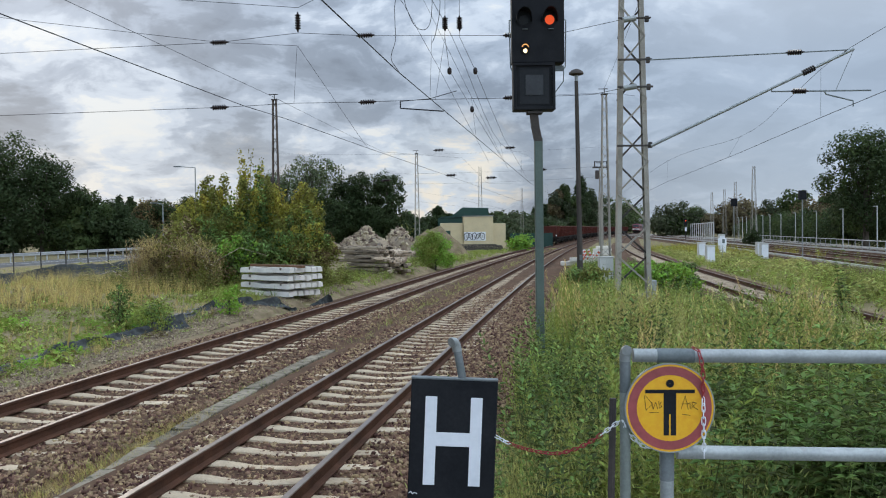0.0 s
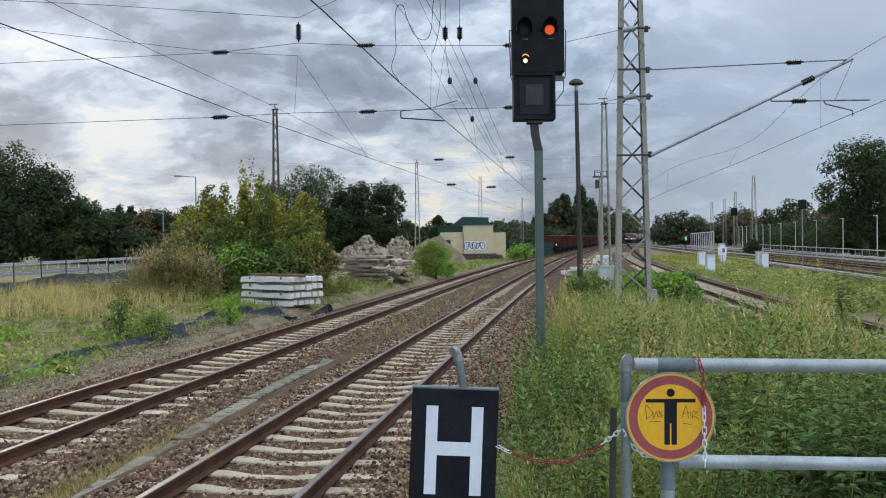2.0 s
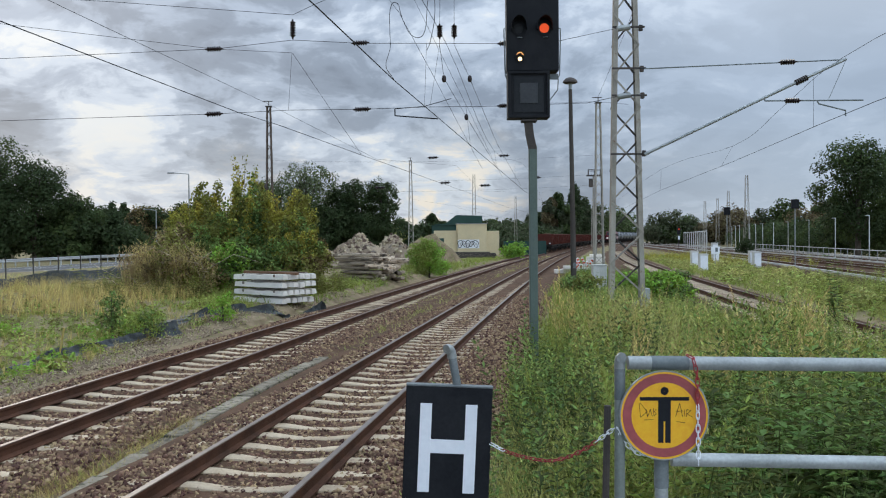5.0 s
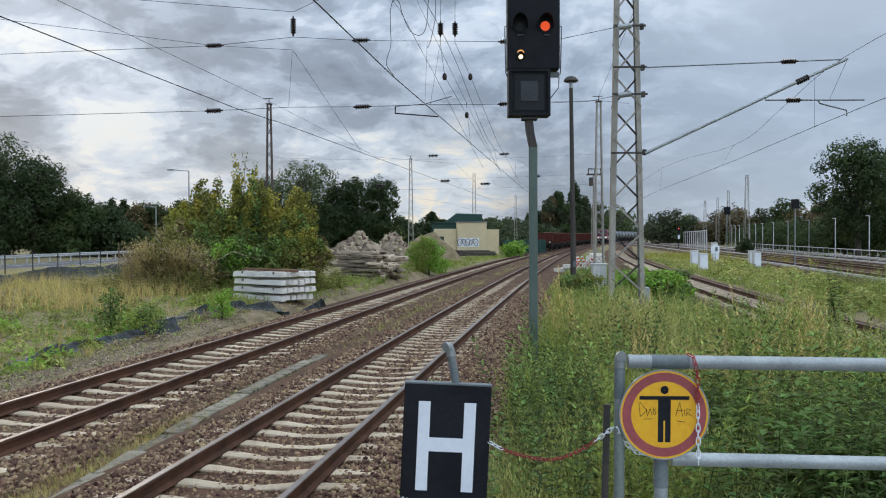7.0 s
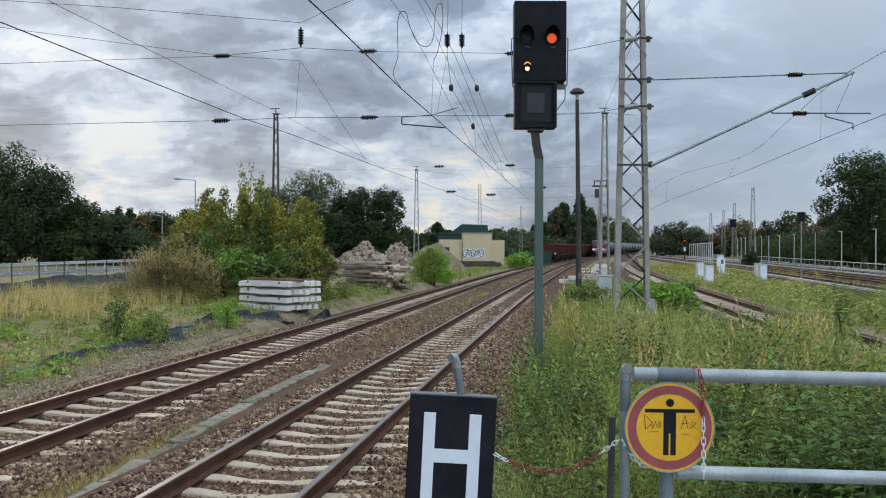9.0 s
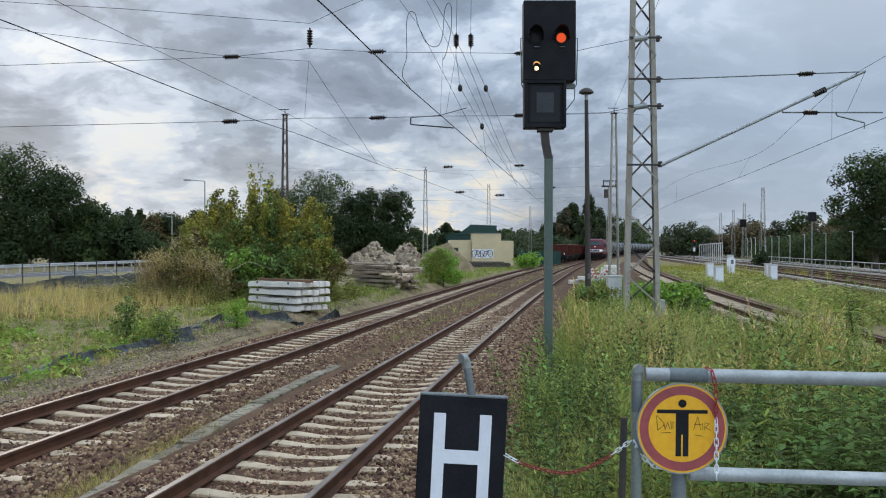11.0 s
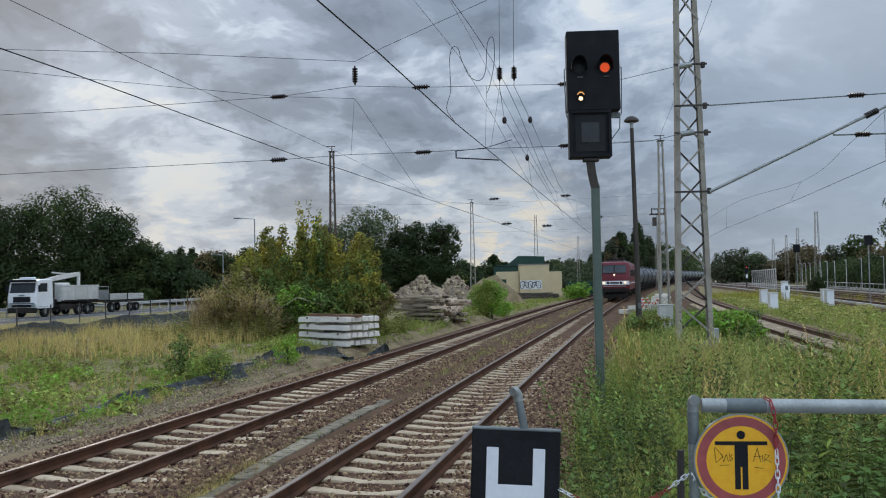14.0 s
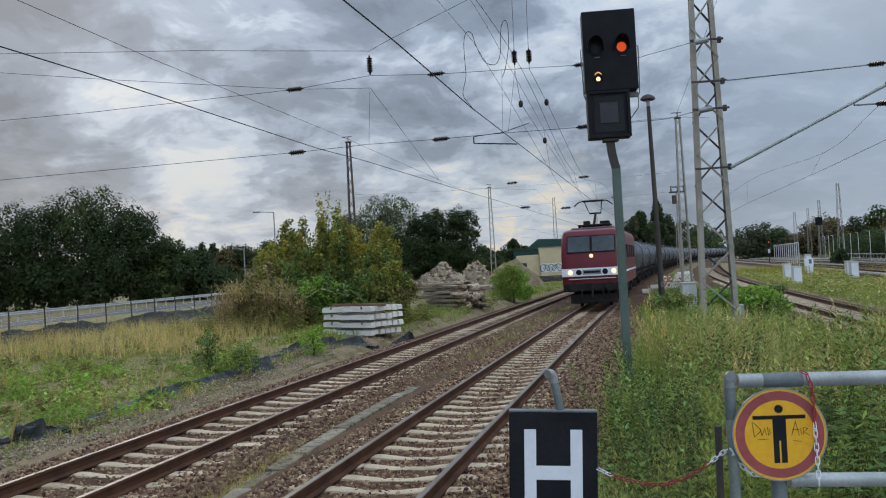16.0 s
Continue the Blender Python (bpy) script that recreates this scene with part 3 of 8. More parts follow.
def ground_z(x, y):
    z = -0.34
    bank = min(max((x - track_2(y) - 2.0) / 2.5, 0), 1) * min(max((track_3(y) - 2.0 - x) / 2.0, 0), 1)
    if y > -5:
        z += 0.24 * bank
    far = min(max((-9.5 - x) / 6, 0), 1)
    z += 0.30 * far
    back_rise = min(max((y - 22) / 9, 0), 1) * min(max((track_1(y) - 2.2 - x) / 1.1, 0), 1) * min(max((110 - y) / 40, 0), 1)
    z += 0.34 * back_rise * (1 - 0.6 * far)
    if abs(x) < 150 and -20 < y < 260:
        z += 0.05 * smooth_noise(x, y, 2.2, 3) + 0.07 * smooth_noise(x, y, 7, 5)
    d1 = min(abs(x - track_2(y)), abs(x - track_1(y)), abs(x - track_3(y)), abs(x - suburban_a(y)), abs(x - suburban_b(y)))
    if d1 < 2.6:
        z = min(z, -0.38)
    if -2.6 < x - lane(y) < 6.2:
        z = min(z, -0.12)
    return z


def stretch_axis(fine, lo, hi, end, step):
    inner = np.arange(lo, hi, fine)
    grow_hi, grow_lo, a, s = [], [], hi, step
    while a < end:
        grow_hi.append(a)
        s *= 1.22
        a += s
    grow_hi.append(end)
    a, s = lo, step
    while a > -end:
        a -= s
        grow_lo.append(max(a, -end))
        s *= 1.22
    return np.array(grow_lo[::-1] + list(inner) + grow_hi)


gx, gy = stretch_axis(0.6, -46, 46, 2400, 0.9), stretch_axis(0.6, 0, 95, 2400, 0.9)
gv = [(x, y, ground_z(x, y)) for y in gy for x in gx]
nx = len(gx)
gf = [(j * nx + i, j * nx + i + 1, (j + 1) * nx + i + 1, (j + 1) * nx + i) for j in range(len(gy) - 1) for i in range(nx - 1)]
ground = soup("ground", gv, gf, M["ground"])
ground.data.polygons.foreach_set("use_smooth", [True] * len(gf))
tagged(ground, "rough trackside ground with grass, soil and gravel", "ground", kind="structure")

RAIL = [(-0.0335, 0.0), (0.0335, 0.0), (0.036, -0.012), (0.034, -0.04), (0.010, -0.055), (0.009, -0.135), (0.07, -0.158), (0.07, -0.172),
        (-0.07, -0.172), (-0.07, -0.158), (-0.009, -0.135), (-0.010, -0.055), (-0.034, -0.04), (-0.036, -0.012)]


def ys_along(y0, y1):
    out, y = [], y0
    while y < y1:
        out.append(y)
        y += 1.5 if y < 60 else (4 if y < 200 else 15)
    return out + [y1]


def frame_at(curve, y):
    a = radians(heading(curve, y))
    return Vector((curve(y), y, 0)), Vector((math.cos(a), math.sin(a), 0))


def rail(curve, side, y0, y1, top, label):
    g = Geo()
    secs = []
    for y in ys_along(y0, y1):
        c, sd = frame_at(curve, y)
        secs.append([tuple(c + sd * (side * 0.7525 + u) + Vector((0, 0, w))) for u, w in RAIL])
    g.sweep(secs)
    g.mi = [1 if (i % len(RAIL)) in (0, 1, 13) and i < len(g.f) - 2 else 0 for i in range(len(g.f))]
    return solo("rail", g, [M["rail_side"], top], label, "rail", "running rails", "structure")


def bed(curve, y0, y1, name="ballast_bed", top=-0.220):
    g = Geo()
    secs = []
    for y in ys_along(y0, y1):
        c, sd = frame_at(curve, y)
        secs.append([tuple(c + sd * u + Vector((0, 0, w))) for u, w in ((-2.5, -0.36), (-1.62, top + 0.04), (-1.15, top + 0.045), (-0.9, top + 0.025), (-0.4, top), (0.4, top), (0.9, top + 0.025), (1.15, top + 0.045), (1.62, top + 0.04), (2.5, -0.40))])
    g.sweep(secs, closed=False)
    return solo(name, g, M["ballast"], "brown ballast bed of crushed stone", "ballast", kind="structure")


SLEEPER_ROWS = [(-1.30, 0.105, -0.168), (-0.95, 0.105, -0.168), (-0.55, 0.098, -0.172), (-0.2, 0.082, -0.208), (0.2, 0.082, -0.208), (0.55, 0.098, -0.172), (0.95, 0.105, -0.168), (1.30, 0.105, -0.168)]


def sleeper_geo():
    g = Geo()
    secs = []
    for u, h, w in SLEEPER_ROWS:
        secs.append([(u, -h - 0.02, w - 0.16), (u, h + 0.02, w - 0.16), (u, h, w - 0.015), (u, h - 0.02, w), (u, -h + 0.02, w), (u, -h, w - 0.015)])
    return g.sweep(secs)


sleeper_mesh = sleeper_geo().mesh("sleeper", M["sleeper"], 40)


# ---- tracks ----
for curve, y0, y1, tops, label in ((track_2, -12, 830, "rail_top", "running rail with a polished head"), (track_1, -12, 520, "rail_dull", "rusty running rail of the side track"),
                                   (track_3, 12, 345, "rail_dull", "rusty running rail of the branch track"), (suburban_a, 15, 420, "rail_bright", "rail of the suburban line"), (suburban_b, 15, 420, "rail_bright", "rail of the suburban line"), (suburban_c, 15, 420, "rail_bright", "rail of the suburban line")):
    bed(curve, y0, y1)
    for side in (-1, 1):
        rail(curve, side, y0, y1, M[tops], label)


def sleepers(curve, y0, y1, many, step, name, sunk=0.0):
    root = thing(name, "row of concrete sleepers set in ballast", "sleepers", kind="structure")
    y, k, far = y0, 0, []
    while y < y1:
        m = Matrix.Translation((curve(y), y, rng.normal(0, 0.004) - sunk * min(max((y - 20) / 40, 0), 1))) @ pose(0, 0, 0, 0, 0, heading(curve, y) + rng.normal(0, 0.6))
        if k < many:
            o = new("sleeper", sleeper_mesh)
            o.parent, o.matrix_basis = root, m
        else:
            far.append(m)
        k += 1
        y += step / math.hypot(1, curve(y + 0.5) - curve(y - 0.5))
    if far:
        g = Geo()
        for m in far:
            g.add([(u, h, w) for u in (-1.3, 1.3) for h, w in ((-0.08, -0.3), (0.08, -0.3), (0.08, -0.192), (-0.08, -0.192))],
                  [(0, 1, 5, 4), (1, 2, 6, 5), (2, 3, 7, 6), (3, 0, 4, 7), (0, 3, 2, 1), (4, 5, 6, 7)], m)
        tagged(part("far_sleepers", g, M["sleeper"], root, "", 0), kind="stuff")
    return root


sleepers(track_2, -10.24, 190, 215, 0.60, "sleeper_row", 0.036)
sleepers(track_1, -10.17, 150, 175, 0.62, "sleeper_row", 0.028)
sleepers(track_3, 20.0, 150, 100, 0.62, "sleeper_row")
sleepers(suburban_a, 40.0, 150, 0, 0.62, "sleeper_row")


# loose stones of the ballast where the tracks pass close
def stones(curve, y0, y1, u0, u1, per, size, name, zf, mt="stone"):
    n = int((y1 - y0) * (u1 - u0) * per)
    y = y0 + (y1 - y0) * rng.uniform(0, 1, n) ** 1.5
    u = rng.uniform(u0, u1, n)
    # nothing on the rails
    keep = np.abs(np.abs(u) - 0.7525) > 0.09
    y, u = y[keep], u[keep]
    n = len(y)
    x = np.array([curve(a) for a in y]) + u * 0.987
    z = zf(np.abs(u), n) if zf else np.array([ground_z(a, b) + 0.04 for a, b in zip(x, y)])
    base = np.array([(1, 0, 0), (-1, 0, 0), (0, 1, 0), (0, -1, 0), (0, 0, 0.8), (0, 0, -0.8)], float) + rng.normal(0, 0.12, (6, 3))
    fc = np.array([(0, 2, 4), (2, 1, 4), (1, 3, 4), (3, 0, 4), (2, 0, 5), (1, 2, 5), (3, 1, 5), (0, 3, 5)])
    v = base[None] * rng.uniform(0.6, 1.25, (n, 6, 1)) * rng.uniform(0.7, 1.2, (n, 1, 3))
    a = unit(n)
    b = np.cross(a, unit(n))
    b /= np.linalg.norm(b, axis=1, keepdims=True)
    c = np.cross(a, b)
    v = v[:, :, :1] * a[:, None] + v[:, :, 1:2] * b[:, None] + v[:, :, 2:] * c[:, None]
    v = v * (size * rng.uniform(0.6, 1.35, n))[:, None, None] + np.stack([x, y, z], 1)[:, None]
    f = (fc[None] + (np.arange(n) * 6)[:, None, None]).reshape(-1, 3)
    ob = soup(name, v.reshape(-1, 3), f, M[mt])
    return tagged(ob, "loose brown crushed stone between the sleepers", "ballast stones", kind="stuff")


def crib(u, n):
    base_z = np.interp(u, [0, 0.4, 0.9, 1.15, 1.62, 2.4], [-0.232, -0.232, -0.198, -0.174, -0.178, -0.33])
    return base_z + rng.normal(-0.004, 0.010, n)


stones(track_2, 5.5, 17, -1.62, 2.5, 600, 0.038, "ballast_stones", crib)
stones(track_2, 17, 40, -1.62, 2.5, 210, 0.044, "ballast_stones", crib)
stones(track_1, 8.5, 32, -2.4, 1.9, 210, 0.040, "ballast_stones", crib)

stones(track_1, 9, 40, -4.3, -2.3, 240, 0.028, "shoulder_stones", None, "gravel_stone")

# row of concrete trough covers between the two tracks
trough = thing("cable_trough", "grey concrete cable trough covers in a row", "cable trough", kind="structure")
tg = Geo().box((0, 0, 0), (0.27, 0.96, 0.10), 0.012).mesh("cover", M["old_concrete"])
for i in range(14):
    y = 6.4 + i * 1.0
    x = -3.92 + 0.0 * y + 0.0048 * (y - 6.4) ** 2 + 0.035 * (y - 6.4)
    o = new("cover", tg)
    o.parent = trough
    o.matrix_basis = pose(x, y, -0.258 + rng.normal(0, 0.010), rng.normal(0, 0.8), rng.normal(0, 1), -math.degrees(0.0096 * (y - 6.4) + 0.035) + rng.normal(0, 0.6))


# ---- platform end, railing and signs ----
pf = Geo().box((3.4, -14.0, 0.16), (7.4, 38.4, 1.2), 0.03)
solo("platform", pf, M["concrete"], "grey concrete platform end behind the railing", "platform", kind="structure")


def bend(p0, p1, p2, n=6):
    p0, p1, p2 = Vector(p0), Vector(p1), Vector(p2)
    return [p0 * (1 - t) ** 2 + p1 * 2 * t * (1 - t) + p2 * t * t for t in [i / n for i in range(n + 1)]]


railing = thing("railing", "galvanised tubular steel railing with two rails at the platform end", "railing", m=pose(0.889, 4.4, 0.753))
part("post", Geo().tube([(0, 0, 0), (0.005, 0, 0.88)], 0.026, 14).tube([(0.005, 0, 0.86), (0.006, 0, 1.03)], 0.0265, 14, slot=1), [M["galv_post"], M["galv_dark"]], railing)
part("post_cap", Geo().tube(bend((0.006, 0, 1.015), (0.006, 0.0, 1.075), (0.012, -0.02, 1.068)), 0.0275, 14), M["galv"], railing, "short bent tube end")
part("top_rail", Geo().tube([(0.045, 0, 1.043), (1.3, 0, 1.020), (2.9, 0, 0.985)], 0.034, 16), M["galv"], railing)
part("collar", Geo().tube([(0.16, 0, 1.041), (0.345, 0, 1.0375)], 0.0355, 16), M["galv_dark"], railing, "dark sleeve on the top rail")
part("middle_rail", Geo().tube([(0.26, 0, 0.558), (1.3, 0, 0.530), (2.9, 0, 0.495)], 0.034, 16), M["galv"], railing)
part("sign_post", Geo().tube([(0.21, 0, 0), (0.21, 0, 0.62)], 0.034, 14), M["galv"], railing)
part("sleeve", Geo().tube([(0.21, 0, 0.42), (0.21, 0, 0.56)], 0.0365, 14), M["galv_dark"], railing, "dark clamp sleeve under the sign")
part("end_post", Geo().tube([(2.85, 0, 0), (2.85, 0, 1.02)], 0.03, 12), M["galv"], railing)
solo("steel_post", Geo().tube([(0, 0, 0), (0.02, 0, 0.78)], 0.018, 10), M["mast_dark"], "thin dark steel post behind the railing", "post", m=pose(0.855, 4.62, 0.76))

# round prohibition sign
sign = thing("round_sign", "round yellow sign with faded red ring and black figure", "sign", m=pose(1.103, 4.35, 1.541, 90, 0.5, 0))


def disc(r, z0, z1, n=48, inner=0.0):
    g = Geo()
    if inner:
        g.lathe([(inner, z0), (r, z0), (r, z1), (inner, z1), (inner, z0)], n, caps=False)
    else:
        g.lathe([(0.001, z0), (r, z0), (r, z1), (0.001, z1)], n, caps=False)
    return g


part("plate", disc(0.219, -0.004, 0.0), M["galv"], sign, "grey metal back plate")
part("rim", disc(0.221, -0.012, 0.004, inner=0.2155), M["galv"], sign, "folded metal rim")
part("border", disc(0.2155, 0.0, 0.0015, inner=0.206), M["yellow"], sign, "thin yellow border")
part("ring", disc(0.206, 0.0, 0.0022, inner=0.163), M["sign_red"], sign, "faded red ring")
part("field", disc(0.163, 0.0, 0.0015), M["yellow"], sign, "yellow field")
fig = Geo()
fig.lathe([(0.001, 0.0015), (0.020, 0.0015), (0.020, 0.003), (0.001, 0.003)], 20, Matrix.Translation((0.0, 0.121, 0)), caps=False)
fig.box((0, 0.082, 0.0023), (0.245, 0.018, 0.0014), 0.0006).box((0, 0.028, 0.0023), (0.062, 0.115, 0.0016), 0.0006)
fig.box((-0.0175, -0.08, 0.0023), (0.027, 0.11, 0.0014), 0.0006).box((0.0175, -0.08, 0.0023), (0.027, 0.11, 0.0014), 0.0006)
part("pictogram", fig, M["black"], sign, "plain black pictogram")


def stroke(pts, w, z):
    g = Geo()
    for (ax, ay), (bx, by) in zip(pts, pts[1:]):
        L, a = math.hypot(bx - ax, by - ay), math.atan2(by - ay, bx - ax)
        g.box(((ax + bx) / 2, (ay + by) / 2, z), (L + w * 0.6, w, 0.0008), 0, Matrix.Rotation(a, 4, "Z"))
    return g


for pts in ([(-0.125, 0.06), (-0.118, -0.01), (-0.085, 0.02), (-0.12, 0.062)], [(-0.09, 0.03), (-0.083, -0.006), (-0.07, 0.03), (-0.06, -0.004)], [(-0.055, 0.035), (-0.052, -0.002), (-0.04, 0.008), (-0.05, 0.02), (-0.042, 0.03)],
            [(-0.10, -0.022), (-0.055, -0.02)], [(0.055, -0.005), (0.075, 0.06), (0.09, -0.008)], [(0.058, 0.02), (0.092, 0.022)], [(0.098, 0.028), (0.1, -0.004)], [(0.108, -0.006), (0.11, 0.03), (0.13, 0.024), (0.112, 0.008), (0.138, -0.008)], [(0.06, -0.03), (0.1, -0.036)]):
    part("scrawl", stroke(pts, 0.0022, 0.0026), M["black"], sign, "thin dark pen scrawl")

# stop board
board = thing("stop_board", "black stop board with a white letter H on a bent tube", "sign", m=pose(0.022, 5.0, 0.906, 0, 2.8, 0))
part("panel", Geo().box((0, 0, 0.335), (0.487, 0.055, 0.69), 0.006), M["black"], board, "black painted metal box")
part("top_edge", Geo().box((0, 0, 0.685), (0.489, 0.057, 0.012), 0.003), M["galv_dark"], board, "worn grey top edge")
hl = Geo().box((-0.1275, -0.0295, 0.335), (0.066, 0.004, 0.50), 0.001).box((0.1275, -0.0295, 0.335), (0.066, 0.004, 0.50), 0.001).box((0, -0.0295, 0.345), (0.1925, 0.0036, 0.078), 0.001)
part("letter", hl, M["white"], board, "white letter H")
part("small_mark", stroke([(-0.235, 0.035), (-0.225, 0.045), (-0.215, 0.03), (-0.205, 0.04), (-0.19, 0.032)], 0.004, 0), M["white"], board, "small white scribble", m=pose(0, -0.0285, 0, 90))
part("tube", Geo().tube([(0.04, 0.0, -0.2), (0.04, 0, 0.70), (0.005, 0, 0.86)], 0.023, 12), M["galv_dark"], board, "leaning dark steel tube")
part("tube_cap", Geo().tube(bend((0.008, 0, 0.84), (-0.002, 0, 0.905), (-0.028, -0.03, 0.892)), 0.027, 12), M["galv"], board, "bent pale tube end")

# chain
link_geo = Geo()
lp = [Vector((0.019 * math.copysign(1, math.cos(a)) * (abs(math.cos(a)) > 0.3) * 0.55 + 0.011 * math.cos(a), 0.0095 * math.sin(a), 0)) for a in [2 * math.pi * i / 14 for i in range(15)]]
link_geo.tube(lp, 0.0028, 6, caps=False)
link_red, link_white = link_geo.mesh("link", M["chain_red"]), link_geo.mesh("link", M["white"])


def chain(name, label, pts, reds):
    root = thing(name, label, "chain")
    seg = [(Vector(a), Vector(b)) for a, b in zip(pts, pts[1:])]
    total = sum((b - a).length for a, b in seg)
    n = int(total / 0.031)
    for i in range(n):
        s, t = (i + 0.5) * total / n, (i + 0.5) / n
        for a, b in seg:
            if s <= (b - a).length:
                break
            s -= (b - a).length
        p, d = a + (b - a).normalized() * s, (b - a).normalized()
        q = d.to_track_quat("X", "Z").to_matrix().to_4x4()
        o = new("link", link_red if reds(t) else link_white)
        o.parent = root
        o.matrix_basis = Matrix.Translation(p) @ q @ pose(0, 0, 0, 90 * (i % 2) + 20)
    return root


def catmull(pts, n=6):
    v = [Vector(p) for p in pts]
    v = [v[0] * 2 - v[1]] + v + [v[-1] * 2 - v[-2]]
    out = []
    for i in range(1, len(v) - 2):
        for k in range(n):
            t = k / n
            out.append(0.5 * ((2 * v[i]) + (v[i + 1] - v[i - 1]) * t + (2 * v[i - 1] - 5 * v[i] + 4 * v[i + 1] - v[i + 2]) * t * t + (3 * v[i] - v[i - 1] - 3 * v[i + 1] + v[i + 2]) * t ** 3))
    return out + [v[-2]]


chain("barrier_chain", "sagging red and white plastic barrier chain", catmull([(0.28, 4.98, 1.265), (0.36, 4.92, 1.235), (0.47, 4.82, 1.222), (0.60, 4.70, 1.235), (0.73, 4.56, 1.32), (0.875, 4.40, 1.475)]), lambda t: 0.12 < t < 0.84)
chain("chain_end", "white end of the plastic chain behind the sign", catmull([(0.875, 4.37, 1.475), (0.91, 4.39, 1.41), (0.97, 4.40, 1.35), (1.03, 4.41, 1.33)]), lambda t: False)
chain("hanging_chain", "red and white plastic chain hung over the top rail", catmull([(1.225, 4.37, 1.835), (1.25, 4.355, 1.81), (1.262, 4.335, 1.72), (1.262, 4.33, 1.6), (1.265, 4.33, 1.3)], 4), lambda t: t < 0.45)

# ---- light signal ----
signal = thing("light_signal", "black main light signal on a green pole, red lamp lit", "signal", m=pose(1.62, 15.0, -0.2))
part("pole", Geo().box((0, 0, 2.08), (0.135, 0.135, 4.16), 0.008), M["green_paint"], signal, "grey-green square pole")
part("bracket", Geo().sweep([[(x, -0.07, z), (x + 0.13, -0.07, z), (x + 0.13, 0.07, z), (x, 0.07, z)] for x, z in ((-0.065, 4.1), (-0.115, 4.35), (-0.135, 4.55))]).box((-0.06, 0, 4.58), (0.26, 0.22, 0.05), 0.008), M["mast_dark"], signal, "dark angled bracket")
part("lower_box", Geo().box((-0.07, 0.05, 5.01), (0.70, 0.30, 0.79), 0.012), M["black"], signal, "black box for a second aspect")
part("lower_frame", Geo().box((-0.07, -0.115, 5.375), (0.70, 0.05, 0.05), 0.006).box((-0.07, -0.115, 4.64), (0.70, 0.05, 0.05), 0.006).box((-0.395, -0.115, 5.01), (0.05, 0.05, 0.69), 0.006).box((0.255, -0.115, 5.01), (0.05, 0.05, 0.69), 0.006), M["black"], signal)
part("dark_pane", Geo().box((-0.07, -0.103, 5.01), (0.50, 0.01, 0.60), 0.004), M["dark_pane"], signal, "unlit dark pane")
# reflection on the pane, put in as a paler plate
part("inner_pane", Geo().box((-0.07, -0.112, 5.03), (0.30, 0.012, 0.34), 0.004), M["grey_pane"], signal, "paler grey area painted as a reflection on the pane")
part("main_box", Geo().box((0.005, 0.05, 6.075), (0.875, 0.30, 1.34), 0.012), M["black"], signal, "black signal screen")
for sx in (-1, 1):
    side = 0.005 + sx * 0.475
    part("guard_bar", Geo().tube([(0.005 + sx * 0.43, 0.05, 6.15), (side, 0.0, 6.13), (side, 0.0, 6.0), (side - sx * 0.015, 0, 5.35), (0.005 + sx * 0.43, 0.05, 5.30)], 0.010, 6), M["galv_dark"], signal, "bent steel guard bar")
part("side_arm", Geo().box((0.36, 0.05, 5.33), (0.17, 0.06, 0.09), 0.006).tube([(0.44, 0, 5.28), (0.43, 0, 5.10), (0.29, 0, 4.92)], 0.01, 6), M["galv_dark"], signal, "grey side bracket")


def hood(r, depth):
    g = Geo()
    secs = []
    for k in range(2):
        ring = []
        for i in range(13):
            a = radians(-10 + 200 * i / 12)
            ring.append((r * math.cos(a) * (1.0 - 0.25 * k * 0), -depth * (1 - 0.45 * (1 - abs(math.sin(a)))) if k == 0 else 0.0, r * math.sin(a) * 1.35))
        inner = [(x * 0.93, y, z * 0.93) for x, y, z in ring]
        secs.append(ring + inner[::-1])
    return g.sweep(secs)


for x, lit in ((-0.235, False), (0.195, True)):
    lamp = part("lamp", Geo().lathe([(0.001, 0.0), (0.11, 0.0), (0.115, 0.02), (0.001, 0.02)], 24, pose(x, -0.10, 6.11, 90), caps=False), M["black"], signal)
    part("hood", hood(0.135, 0.24), M["black"], lamp, m=pose(x, -0.10, 6.11))
    part("lens", Geo().lathe([(0.001, 0.03), (0.045, 0.028), (0.080, 0.018), (0.083, 0.0)], 24, pose(x, -0.105, 6.11, 90), caps=False), M["lens_red" if lit else "dark_pane"], lamp, "lit red lens" if lit else "dark lens")
    part("sill", Geo().box((x + 0.02, -0.115, 5.96), (0.09, 0.03, 0.012), 0.002), M["galv_dark"], lamp)
warm = part("small_lamp", Geo().lathe([(0.001, 0), (0.07, 0), (0.07, 0.02), (0.001, 0.02)], 20, pose(-0.215, -0.10, 5.615, 90), caps=False), M["black"], signal)
part("lens", Geo().lathe([(0.001, 0.03), (0.028, 0.026), (0.038, 0.0)], 20, pose(-0.215, -0.11, 5.60, 90), caps=False), M["lens_warm"], warm, "lit warm white lens")
# added glowing arc in place of lamplight falling on the hood's underside
part("reflector", Geo().sweep([[(-0.215 + r * math.cos(a), -0.125 - d, 5.645 + r * math.sin(a)) for a in [radians(20 + 140 * i / 8) for i in range(9)]] for r, d in ((0.052, 0.0), (0.07, 0.0), (0.07, 0.008), (0.052, 0.008), (0.052, 0.0))], closed=False), M["lens_hood"], warm, "glowing arc standing in for lamplight under the hood")
part("small_hood", hood(0.075, 0.12), M["black"], warm, m=pose(-0.215, -0.10, 5.62))


